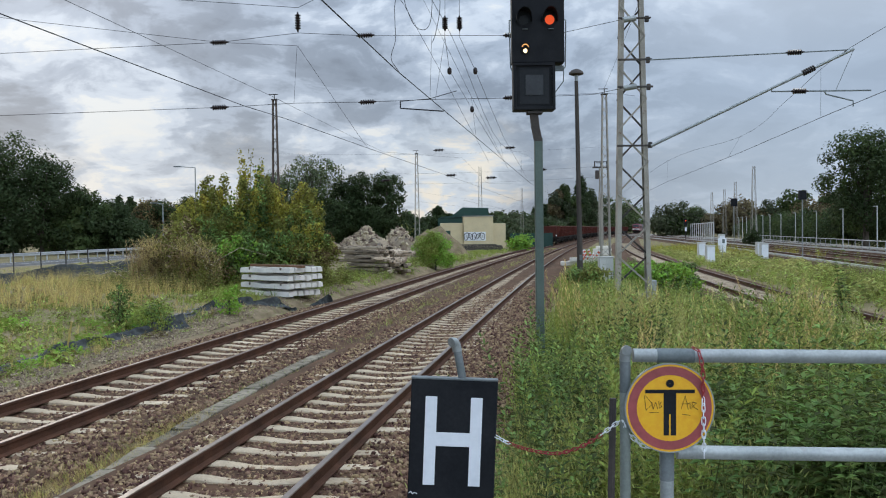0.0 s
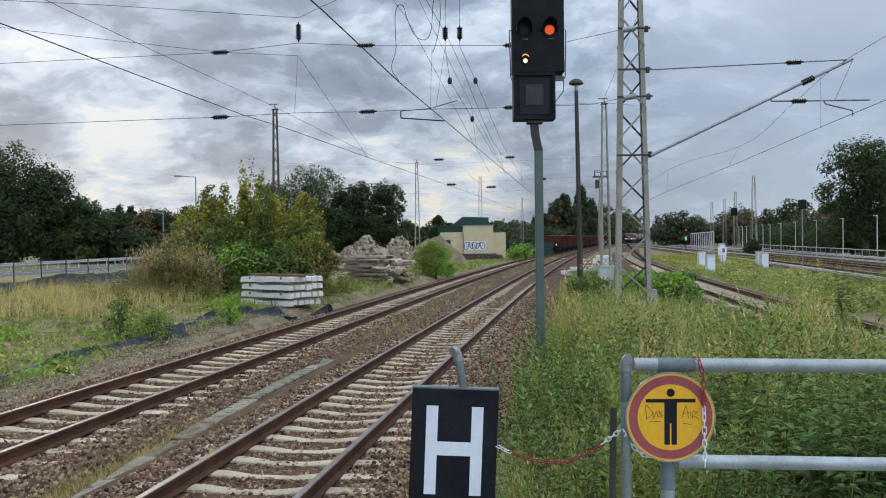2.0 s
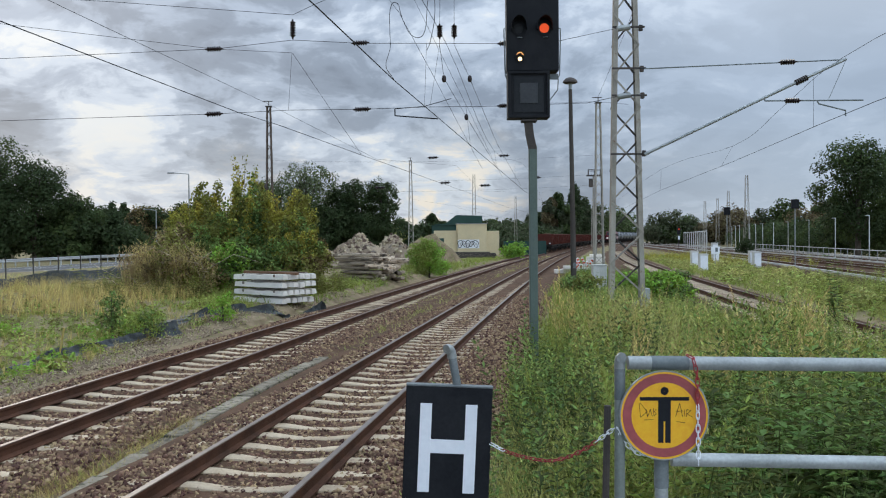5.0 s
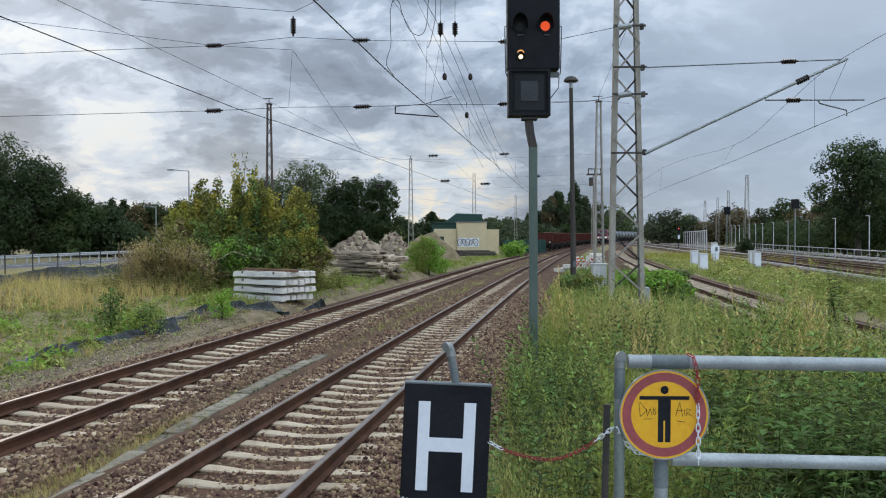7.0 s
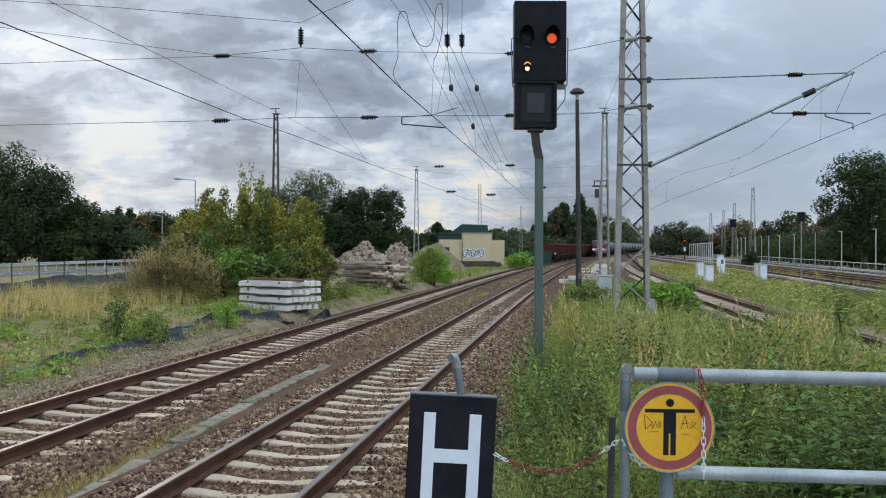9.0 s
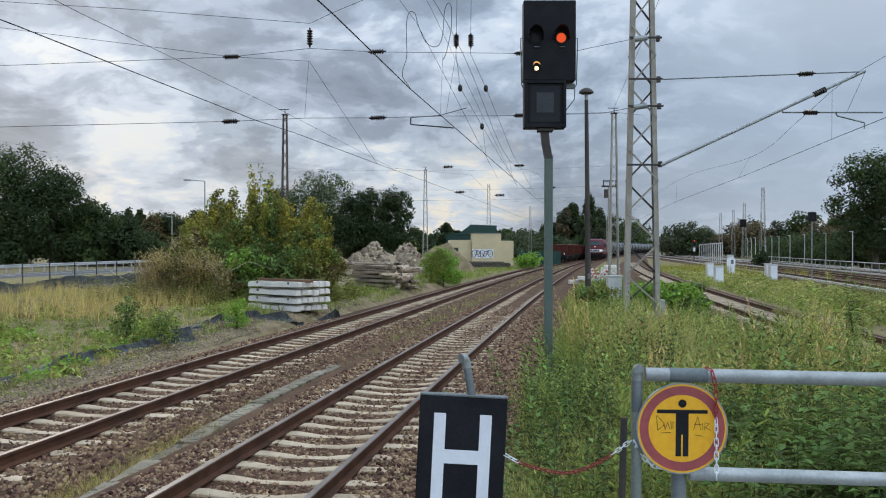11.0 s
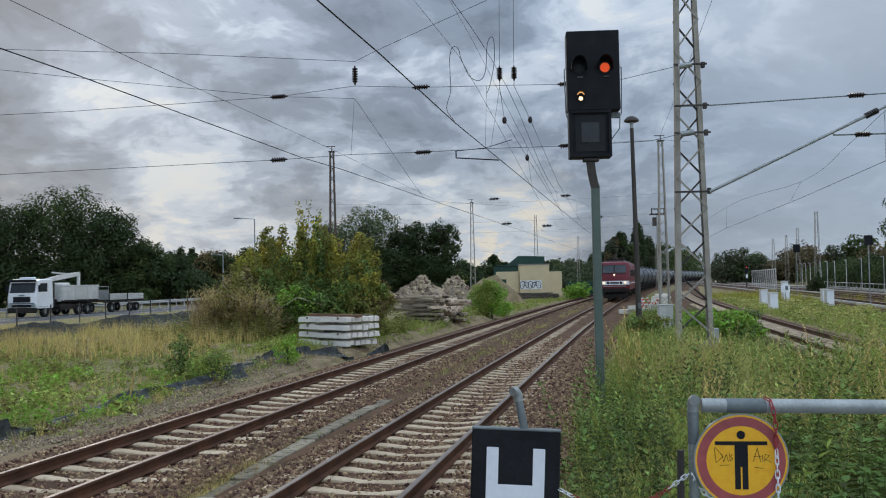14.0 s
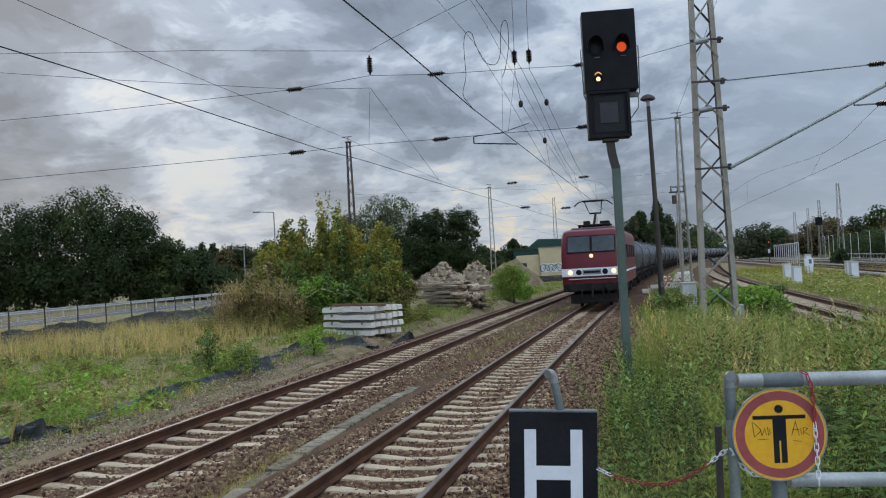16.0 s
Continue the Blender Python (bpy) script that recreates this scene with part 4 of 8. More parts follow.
# ---- masts ----
def lattice_mast(place, height, w0, w1, bays, leg, label, dark=True, turn=0.0, group="catenary masts", paint="mast"):
    root = thing("lattice_mast", label, "mast", group, m=pose(*place, 0, 0, turn))
    deep = 0.30 if dark else 0.8

    def corner(sx, sy, t):
        w = (w0 + (w1 - w0) * t) / 2
        return Vector((sx * w, sy * w * deep, height * t))

    for sx in (-1, 1):
        for sy in (-1, 1):
            a, b = corner(sx, sy, 0), corner(sx, sy, 1)
            g = Geo()
            secs = []
            for p in (a, b):
                x, y, z = p
                L, k = leg, leg * 0.14
                secs.append([(x, y, z), (x - sx * L, y, z), (x - sx * L, y - sy * k, z), (x - sx * k, y - sy * k, z), (x - sx * k, y - sy * L, z), (x, y - sy * L, z)])
            part("leg", g.sweep(secs), M[paint], root)
    step = 1.0 / bays
    # near mast: back-face bracing is coloured darker, standing in for its shade
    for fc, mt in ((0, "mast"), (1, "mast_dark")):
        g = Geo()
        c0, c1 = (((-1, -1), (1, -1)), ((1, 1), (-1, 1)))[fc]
        for i in range(bays):
            a, b = (c0, c1) if i % 2 == 0 else (c1, c0)
            p, q = corner(*a, i * step), corner(*b, (i + 1) * step)
            d = q - p
            rot = d.to_track_quat("X", "Y").to_matrix().to_4x4()
            g.box((p + q) / 2, (d.length, leg * 0.35, leg * 0.35), 0, rot)
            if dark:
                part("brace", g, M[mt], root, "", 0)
                g = Geo()
        if not dark:
            tagged(part("bracing", g, M[paint], root, "", 0), kind="stuff")
    part("base", Geo().box((0, 0, -0.1), (w0 + 0.25, w0 + 0.25, 0.4), 0.03), M["concrete"], root, "concrete footing")
    return root


near_mast = lattice_mast((5.115, 24.0, 0.0), 12.6, 0.98, 0.48, 15, 0.125, "tall weathered lattice steel catenary mast with a boom")
for z, sx in ((4.6, 1), (6.16, 1), (6.88, 1), (7.98, 1)):
    w = 0.98 + (0.44 - 0.98) * z / 12.6
    part("clamp", Geo().box((0.02, -w / 2 - 0.02, z), (w + 0.22, 0.05, 0.05), 0.006).box((w / 2 + 0.10, 0, z + 0.05), (0.10, 0.10, 0.16), 0.01), M["mast_dark"], near_mast, "clamp for the span wires")
for z in (6.13, 7.92):
    part("tension_box", Geo().tube([(-0.32, -0.5, z - 0.03), (0.02, -0.5, z + 0.02)], 0.075, 10), M["galv"], near_mast, "grey spring tensioner")
part("cabinet", Geo().box((0.52, 0.1, 0.75), (0.22, 0.3, 0.5), 0.01), M["galv"], near_mast, "small grey box on the leg")
part("boom", Geo().tube([(0.40, -0.5, 4.58), (5.745, -0.5, 7.06)], 0.042, 10), M["galv"], near_mast, "slanting tubular boom")
part("tie_rod", Geo().tube([(0.40, -0.5, 6.84), (5.64, -0.5, 7.04)], 0.018, 6), M["galv_dark"], near_mast)
part("steady_tube", Geo().tube([(3.58, -0.5, 5.97), (6.2, -0.5, 5.97)], 0.022, 6).tube([(4.98, -0.5, 5.95), (5.02, -0.5, 5.88), (5.73, -0.5, 5.70), (5.73, -0.5, 5.55)], 0.020, 6).tube([(5.73, -0.5, 7.0), (5.28, -0.5, 6.0)], 0.008, 5).tube([(3.58, -0.5, 6.05), (3.58, -0.5, 5.97)], 0.02, 6), M["galv_dark"], near_mast, "registration arm")


def rib_insulator(a, b, r=0.075, name="insulator", parent=None):
    a, b = Vector(a), Vector(b)
    L = (b - a).length
    g = Geo()
    prof, n = [(0.02, 0.0), (0.025, 0.08 * L)], 6
    for i in range(n):
        z = (0.12 + 0.76 * i / n) * L
        h = 0.76 * L / n
        prof += [(0.035, z), (r, z + h * 0.25), (r * 0.95, z + h * 0.5), (0.035, z + h * 0.9)]
    prof += [(0.025, 0.92 * L), (0.02, L)]
    g.lathe(prof, 12, Matrix.Translation(a) @ (b - a).to_track_quat("Z", "Y").to_matrix().to_4x4())
    if parent:
        return part(name, g, M["insulator"], parent, "ribbed brown insulator")
    return solo("insulator", g, M["insulator"], "ribbed dark brown insulator on a span wire", "insulator", "span insulators")


rib_insulator((3.95, -0.5, 6.98), (4.45, -0.5, 7.0), 0.075, parent=near_mast)
rib_insulator((4.35, -0.5, 6.41), (4.78, -0.5, 6.61), 0.085, parent=near_mast)
rib_insulator((4.08, -0.5, 5.97), (4.56, -0.5, 5.97), 0.075, parent=near_mast)

for place, h, w0, w1, bays, leg, lab in (((-11.25, 60, -0.1), 11.4, 0.62, 0.30, 15, 0.09, "slender dark lattice mast behind the bushes"), ((-3.2, 110, -0.3), 12.2, 0.75, 0.35, 15, 0.1, "distant lattice catenary mast"),
                                         ((5.9, 140, -0.3), 12.6, 0.8, 0.4, 15, 0.075, "distant lattice catenary mast"), ((10.95, 60, -0.2), 11.6, 0.70, 0.34, 18, 0.08, "slender grey lattice catenary mast"),
                                         ((12.98, 73, -0.2), 7.6, 0.34, 0.26, 14, 0.06, "shorter lattice mast carrying switchgear"), ((47.2, 135, -0.3), 11.8, 0.95, 0.4, 14, 0.065, "lattice mast of the suburban line"),
                                         ((59.2, 180, -0.3), 11.7, 1.0, 0.4, 12, 0.06, "distant grey lattice steel mast"), ((66.5, 210, -0.3), 11.5, 1.0, 0.4, 12, 0.06, "distant grey lattice steel mast"), ((16.0, 180, -0.3), 11.0, 0.7, 0.3, 12, 0.055, "distant lattice catenary mast"),
                                         ((32.5, 185, -0.3), 10.5, 0.7, 0.3, 10, 0.055, "distant lattice catenary mast"), ((62.0, 205, -0.3), 10.6, 1.0, 0.4, 10, 0.06, "distant grey lattice steel mast")):
    lm = lattice_mast(place, h, w0, w1, bays, leg, lab, dark=False, paint="mast_brown" if place[:2] == (-11.25, 60) else "mast")
    if place[1] < 120:
        part("crosshead", Geo().box((0, 0, h + 0.02), (w1 + 0.1, w1 + 0.1, 0.06), 0.01).tube([(0, 0, h), (0, 0, h + 0.35)], 0.03, 6).tube([(-0.4, 0, h + 0.38), (0.25, 0, h + 0.38)], 0.03, 6), M["mast_dark"], lm)
    if place[1] == 60 and place[0] < 0:
        part("floodlight", Geo().box((-0.35, -0.1, 6.05), (0.42, 0.35, 0.34), 0.04).box((-0.2, 0, 6.0), (0.3, 0.05, 0.05)), M["mast_dark"], lm, "floodlight on a bracket")
    if place[0] == 12.98:
        part("switchgear", Geo().box((0, 0, h), (1.3, 0.5, 0.10), 0.02).tube([(-0.5, 0, h), (-0.5, 0, h + 0.5)], 0.05, 6).tube([(0.5, 0, h), (0.5, 0, h + 0.5)], 0.05, 6).tube([(-0.5, 0, h + 0.5), (0.5, 0, h + 0.45)], 0.03, 6).box((-0.3, 0, h - 0.6), (0.3, 0.3, 0.7), 0.03), M["mast_dark"], lm, "pole-top switchgear")

# ---- wires ----
WIRES = "overhead wires"


def wire(pts, r, label, n=5, category="wire"):
    return solo("overhead_wire", Geo().tube(pts, r * (0.72 if r < 0.016 else 0.6 if r > 0.019 else 1.0), n, caps=False), M["cable"], label, category, WIRES)


def sag(a, b, s, n=10):
    a, b = Vector(a), Vector(b)
    return [a + (b - a) * t - Vector((0, 0, 4 * s * t * (1 - t))) for t in [i / n for i in range(n + 1)]]


CW, MW = "thin contact wire over the track", "messenger wire over the track"
wire([(-7.9, 2.0, 5.5), (-6.1, 12.4, 5.5), (-4.81, 21.6, 5.5), (-4.24, 24.2, 5.5), (-2.77, 33.0, 5.5), (1.6, 58, 5.5), (7.3, 92, 5.5), (16.3, 135, 5.5)], 0.013, CW)
wire([(-3.1, 2.0, 5.5), (-1.57, 11.9, 5.5), (-0.83, 17.3, 5.5), (0.05, 22.85, 5.5), (6.0, 60.4, 5.5), (12.2, 93, 5.5), (20.4, 135, 5.5), (30, 182, 5.5)], 0.014, CW)
wire([(9.0, 2.0, 5.5), (10.18, 20.4, 5.5), (10.75, 25.0, 5.5), (12.41, 37.1, 5.5), (15.2, 60.3, 5.5), (22.5, 110, 5.5), (31, 150, 5.5)], 0.012, CW)
wire([(-9.2, 2.0, 7.2), (-7.14, 17.0, 6.89), (-5.72, 30.0, 7.0), (-3.0, 45.0, 6.4), (1.3, 58, 7.1), (3.8, 75, 6.3), (7.2, 92, 7.1)], 0.008, MW)
wire(catmull([(-3.5, 2.0, 7.4), (-1.2, 14.0, 7.6), (0.3, 24.5, 7.74), (2.6, 40, 6.3), (6.0, 60.0, 7.2), (9.0, 78, 6.3), (12.2, 93, 7.2), (20.4, 135, 7.0)], 5), 0.009, MW)
wire(catmull([(9.5, 12, 6.9), (10.55, 23.0, 7.0), (12.06, 31.0, 6.84), (13.4, 40.0, 6.45), (15.2, 60.0, 6.9), (22.5, 110, 6.9)], 5), 0.009, MW)
SP = "span wire across the tracks"
wire([(-16.0, 24.5, 7.35), (-12.1, 24.5, 7.42), (-6.08, 24.5, 7.65), (-3.92, 24.5, 7.88), (-2.07, 24.5, 7.78), (0.31, 24.5, 7.76), (1.94, 24.5, 7.74), (3.41, 24.5, 7.81), (5.04, 23.5, 7.96)], 0.010, SP)
wire([(-16.0, 24.5, 5.62), (-12.14, 24.5, 5.72), (-6.11, 24.5, 5.87), (-4.06, 24.5, 5.96), (-2.04, 24.5, 5.97), (-0.17, 24.5, 6.02), (1.92, 24.5, 6.03), (4.18, 24.5, 6.1), (5.03, 23.5, 6.16)], 0.010, SP)
wire([(-16.5, 24.5, 9.0), (-11.46, 24.5, 8.32), (-6.08, 24.5, 7.65)], 0.009, SP)
wire([(-6.08, 24.5, 7.65), (-3.95, 24.5, 7.53)], 0.008, SP)
wire([(-17.0, 24.5, 9.45), (-9.0, 24.5, 8.97), (-7.11, 24.5, 8.82), (-3.91, 24.5, 8.57), (-3.3, 24.5, 8.86), (-2.0, 24.5, 9.4), (4.9, 24.2, 12.2)], 0.010, SP)
wire(sag((5.1, 24.0, 12.4), (-17.0, 24.5, 12.4), 0.4), 0.012, "upper span wire that carries the stays")
wire([(-3.93, 24.5, 7.52), (-2.77, 33.0, 5.5)], 0.008, "slanting tie from the insulator to the contact wire")
DR = "thin dropper between the wires"
for a, b in (((-3.95, 24.5, 7.52), (-4.06, 24.5, 5.97)), ((0.11, 24.5, 7.73), (-0.17, 24.5, 6.02)), ((-0.25, 24.5, 7.76), (-0.32, 24.5, 6.0)), ((13.4, 40.0, 6.5), (12.83, 40.0, 5.5)), ((10.85, 25.5, 6.95), (10.8, 25.4, 5.5)), ((15.2, 60, 6.9), (15.2, 60.3, 5.5)),
             ((2.6, 40, 6.3), (2.75, 40, 5.5)), ((1.0, 30, 6.9), (1.15, 30, 5.5)), ((4.6, 52, 6.75), (4.6, 52, 5.5)), ((9.0, 78, 6.3), (9.3, 78, 5.5))):
    wire([a, b], 0.006, DR)
FD = "looping feeder cable hung from the wires"
wire(catmull([(-0.83, 17.4, 5.53), (-1.15, 20.5, 6.4), (-1.24, 24.3, 7.6), (-1.255, 24.5, 8.12), (-1.255, 24.5, 8.59), (-1.176, 24.5, 8.87), (-1.02, 24.5, 8.84), (-0.927, 24.5, 8.51), (-0.71, 24.5, 8.04), (-0.43, 24.5, 7.93), (-0.27, 24.5, 8.20),
              (-0.21, 24.5, 8.90), (-0.116, 24.5, 9.12), (-0.023, 24.5, 9.02), (-0.023, 24.5, 8.43), (-0.147, 24.5, 7.81), (-0.24, 24.5, 7.57)]), 0.013, FD)
wire([(-3.6, 24.2, 12.0), (-1.0, 24.4, 8.6), (-0.1, 26, 7.2), (0.9, 32, 6.3), (2.2, 42, 5.6)], 0.008, "slanting stay wire above the tracks")
wire([(0.17, 24.5, 12.1), (0.13, 24.5, 9.0), (0.11, 24.5, 7.73), (0.24, 26.0, 7.07), (1.02, 30.0, 6.49), (3.4, 46.0, 5.55)], 0.009, "stay wire with a weight")
wire([(0.57, 24.5, 12.1), (0.52, 24.5, 9.0), (0.51, 24.5, 7.73), (1.03, 27.0, 7.24), (2.6, 38.0, 6.4), (5.2, 55.0, 5.6)], 0.009, "stay wire with a weight")
wire([(-2.2, 24.3, 12.0), (-0.6, 24.4, 9.0), (0.9, 29.0, 6.9), (3.2, 46, 5.9)], 0.007, "slanting stay wire above the tracks")
wire([(-1.08, 23.3, 5.62), (0.05, 23.3, 5.53)], 0.018, "registration arm of the contact wire")
wire([(-1.08, 23.3, 5.80), (-1.08, 23.3, 5.62)], 0.018, "registration arm of the contact wire")
wire([(-1.08, 23.3, 5.80), (-0.31, 23.3, 5.86), (0.40, 23.3, 6.06)], 0.014, "registration arm of the contact wire")
wire([(7.0, 60, 11.4), (10.95, 60, 11.5), (13.0, 60, 11.3)], 0.014, "wire at the mast head")
wire(sag((10.9, 60, 11.7), (8.0, 24, 15.5), 0.3), 0.012, "earth wire to the mast head")
for z in (5.7, 6.4, 7.7):
    wire(sag((-11.2, 60, z), (10.9, 60, z + 0.2), 0.25), 0.006, "far span wire across the tracks")
for z in (6.0, 7.2):
    wire(sag((-3.2, 110, z), (16, 180, z + 0.2), 0.2), 0.009, "far span wire across the tracks")
wire([(2.2, 93, 5.5), (8, 128, 5.5), (14, 165, 5.5)], 0.014, CW)
for a in ((-6.33, 24.5, 7.64), (-6.36, 24.5, 5.86), (-2.32, 24.5, 7.78), (-2.29, 24.5, 5.96), (1.70, 24.5, 7.74), (1.68, 24.5, 6.03)):
    rib_insulator(a, (a[0] + 0.50, a[1], a[2] + 0.02))
for a, L in (((-3.92, 24.5, 8.45), -0.55), ((0.115, 24.5, 8.3), -0.42), ((0.515, 24.5, 8.3), -0.42)):
    rib_insulator(a, (a[0], a[1], a[2] + L), 0.085)
for x, z in ((-4.2, 5.8), (0.2, 6.1), (6.3, 6.4), (-0.6, 7.8), (4.2, 7.9), (2.9, 5.9)):
    rib_insulator((x, 60, z), (x + 0.75, 60, z + 0.02), 0.11)
for x, y, z in ((1.03, 27.0, 7.24), (1.02, 30.0, 6.49), (0.24, 26.0, 7.07)):
    solo("tension_weight", Geo().lathe([(0.01, 0.1), (0.055, 0.06), (0.07, -0.03), (0.05, -0.1), (0.01, -0.12)], 10), M["insulator"], "small dark strain piece on a stay wire", "weight", m=pose(x, y, z))

# ---- yard lamp ----
lampost = thing("yard_lamp", "dark tarred pole with a mushroom-shaped lamp head", "lamp post", m=pose(7.38, 48.0, -0.25))
part("pole", Geo().tube([(0, 0, 0), (-0.03, 0, 3.5), (-0.12, 0, 10.6)], 0.17, 12, 0.10), M["wood_pole"], lampost)
part("neck", Geo().tube([(-0.12, 0, 10.5), (-0.125, 0, 10.95)], 0.09, 10), M["galv"], lampost)
part("lamp_head", Geo().lathe([(0.02, 0.0), (0.30, 0.0), (0.40, 0.05), (0.38, 0.14), (0.25, 0.26), (0.10, 0.32), (0.02, 0.33)], 20, pose(-0.125, 0, 10.92)), M["mast_dark"], lampost, "grey mushroom hood")
part("junction_box", Geo().box((0.02, -0.14, 1.1), (0.16, 0.1, 0.3), 0.01), M["galv_dark"], lampost)


# ---- rail vehicles ----
def wheelset(parent, y, r=0.48):
    g = Geo()
    for sx in (-1, 1):
        g.lathe([(0.05, 0.0), (r, 0.0), (r, 0.10), (r + 0.03, 0.11), (r + 0.03, 0.135), (0.05, 0.135)], 20, pose(sx * 0.68, y, r, 0, 90 * sx, 0))
    g.tube([(-0.7, y, r), (0.7, y, r)], 0.08, 8)
    return part("wheelset", g, M["loco_dark"], parent)


def bogie(parent, y, base=1.8, frame_z=0.62):
    b = part("bogie_frame", Geo().box((-1.02, y, frame_z), (0.16, base + 0.9, 0.28), 0.03).box((1.02, y, frame_z), (0.16, base + 0.9, 0.28), 0.03).box((0, y, frame_z + 0.05), (2.0, 0.4, 0.25), 0.03), M["loco_dark"], parent)
    for s in (-0.5, 0.5):
        wheelset(b, y + s * base)
        for sx in (-1, 1):
            part("axle_box", Geo().box((sx * 1.12, y + s * base, 0.5), (0.16, 0.34, 0.34), 0.04), M["loco_dark"], b)
    return b


def buffers(parent, y, sgn):
    for sx in (-0.875, 0.875):
        part("buffer", Geo().lathe([(0.11, 0.0), (0.11, 0.30), (0.075, 0.30), (0.075, 0.52), (0.22, 0.53), (0.24, 0.56), (0.20, 0.59)], 16, pose(sx, y, 1.05, 90 * (1 if sgn < 0 else -1), 0, 0)), M["loco_dark"], parent)


def locomotive():
    L = 8.0
    root = thing("locomotive", "maroon electric locomotive with white stripe and lit headlights", "locomotive")
    prof = [(-L, 1.05), (-L - 0.06, 1.5), (-L - 0.08, 2.0), (-L - 0.02, 2.62), (-L + 0.32, 3.62), (-L + 0.50, 3.82), (-L + 1.0, 3.92), (L - 1.0, 3.92), (L - 0.5, 3.82), (L - 0.32, 3.62), (L + 0.02, 2.62), (L + 0.08, 2.0), (L + 0.06, 1.5), (L, 1.05)]

    def inset(k, top):
        return [(y * (1 - k), z - (top if z > 3.5 else 0)) for y, z in prof]

    g = Geo()
    g.sweep([[(x, y, z) for y, z in inset(k, t)] for x, k, t in ((-1.50, 0.030, 0.34), (-1.48, 0.016, 0.20), (-1.38, 0.006, 0.06), (-1.1, 0.0, 0.0), (1.1, 0.0, 0.0), (1.38, 0.006, 0.06), (1.48, 0.016, 0.20), (1.50, 0.030, 0.34))])
    body = part("body", g, M["loco_red"], root, "maroon painted body", 30)
    for s in (-1, 1):
        face = Matrix.Identity(4) if s < 0 else pose(0, 0, 0, 0, 0, 180)
        tilt = math.degrees(math.atan2(0.34, 1.0))
        for x in (-0.60, 0.60):
            pane = part("windscreen", Geo().box((0, 0, 0), (1.10, 0.03, 0.82), 0.012), M["glass"], body, "grey reflecting windscreen", m=face @ pose(x, -L + 0.115, 3.16, -tilt, 0, 0))
            part("seal", Geo().box((0, 0, 0.425), (1.16, 0.05, 0.03), 0.006).box((0, 0, -0.425), (1.16, 0.05, 0.03), 0.006).box((-0.57, 0, 0), (0.03, 0.05, 0.82), 0.006).box((0.57, 0, 0), (0.03, 0.05, 0.82), 0.006), M["black"], pane, "black rubber seal")
        part("white_stripe", Geo().box((0, -L - 0.095, 1.77), (2.96, 0.03, 0.40), 0.008), M["white"], body, "white stripe across the front", m=face)
        for x in (-1.06, 1.06):
            part("headlight", Geo().lathe([(0.001, 0.03), (0.10, 0.02), (0.13, 0.0)], 16, pose(x, -L - 0.11, 1.77, 90), caps=False), M["headlight"] if s < 0 else M["glass"], body, "lit headlight" if s < 0 else "headlight", m=face)
        for x in (-0.64, 0.64):
            part("marker_lamp", Geo().lathe([(0.001, 0.03), (0.12, 0.02), (0.14, 0.0)], 16, pose(x, -L - 0.11, 1.77, 90), caps=False), M["black"], body, "dark marker lamp", m=face)
        plate = part("number_plate", Geo().box((0, -L - 0.12, 1.77), (0.92, 0.02, 0.24), 0.006), M["galv"], body, "plate with plain bars", m=face)
        part("bars", Geo().box((0, -L - 0.133, 1.77), (0.78, 0.008, 0.11), 0.002), M["black"], plate)
        part("top_lamp", Geo().lathe([(0.001, 0.04), (0.08, 0.03), (0.10, 0.0)], 16, pose(0, -L - 0.02, 2.56, 90), caps=False), M["headlight"] if s < 0 else M["glass"], body, "small lit top lamp" if s < 0 else "", m=face)
        part("trim_line", Geo().box((0, -L - 0.085, 1.44), (2.3, 0.04, 0.05), 0.01), M["cabinet_grey"], body, "thin grey step rail", m=face)
        part("buffer_beam", Geo().box((0, -L + 0.12, 1.02), (2.9, 0.35, 0.40), 0.04), M["loco_dark"], root, "black buffer beam", m=face)
        part("plough", Geo().box((0, -L + 0.25, 0.45), (2.3, 0.12, 0.45), 0.03), M["loco_dark"], root, "", m=face)
        part("coupling", Geo().box((0, -L - 0.2, 1.0), (0.12, 0.5, 0.14), 0.02).tube([(0, -L - 0.4, 1.0), (0, -L - 0.42, 0.55)], 0.05, 8), M["loco_dark"], root, "", m=face)
        for x in (-0.55, 0.5, 0.75):
            part("hose", Geo().tube(bend((x, -L, 0.95), (x, -L - 0.35, 0.85), (x + 0.05, -L - 0.2, 0.4)), 0.03, 6), M["rubber"], root, "", m=face)
        buffers(root, s * (L + 0.0), s)
    for sx in (-1, 1):
        part("side_stripe", Geo().box((sx * 1.505, 0, 1.70), (0.02, 14.6, 0.09), 0.004), M["white"], body, "thin white side stripe")
        for y in (-5.2, -2.6, 0, 2.6, 5.2):
            part("side_grille", Geo().box((sx * 1.51, y, 2.75), (0.03, 1.6, 0.7), 0.01), M["loco_dark"], body, "dark ventilation grille")
        part("cab_window", Geo().box((sx * 1.50, -6.95, 3.05), (0.03, 0.7, 0.7), 0.01), M["glass"], body, "side window of the cab")
        part("cab_door", Geo().box((sx * 1.505, -6.1, 2.2), (0.02, 0.7, 2.0), 0.006), M["loco_red"], body)
    part("roof", Geo().box((0, 0, 3.96), (2.2, 12.6, 0.14), 0.05).box((0, -1, 4.08), (1.5, 5.5, 0.2), 0.05), M["loco_roof"], root, "grey roof deck")
    part("underframe", Geo().box((0, 0, 0.85), (2.5, 6.0, 0.55), 0.06), M["loco_dark"], root, "black underframe boxes")
    bogie(root, -4.6, 3.3)
    bogie(root, 4.6, 3.3)
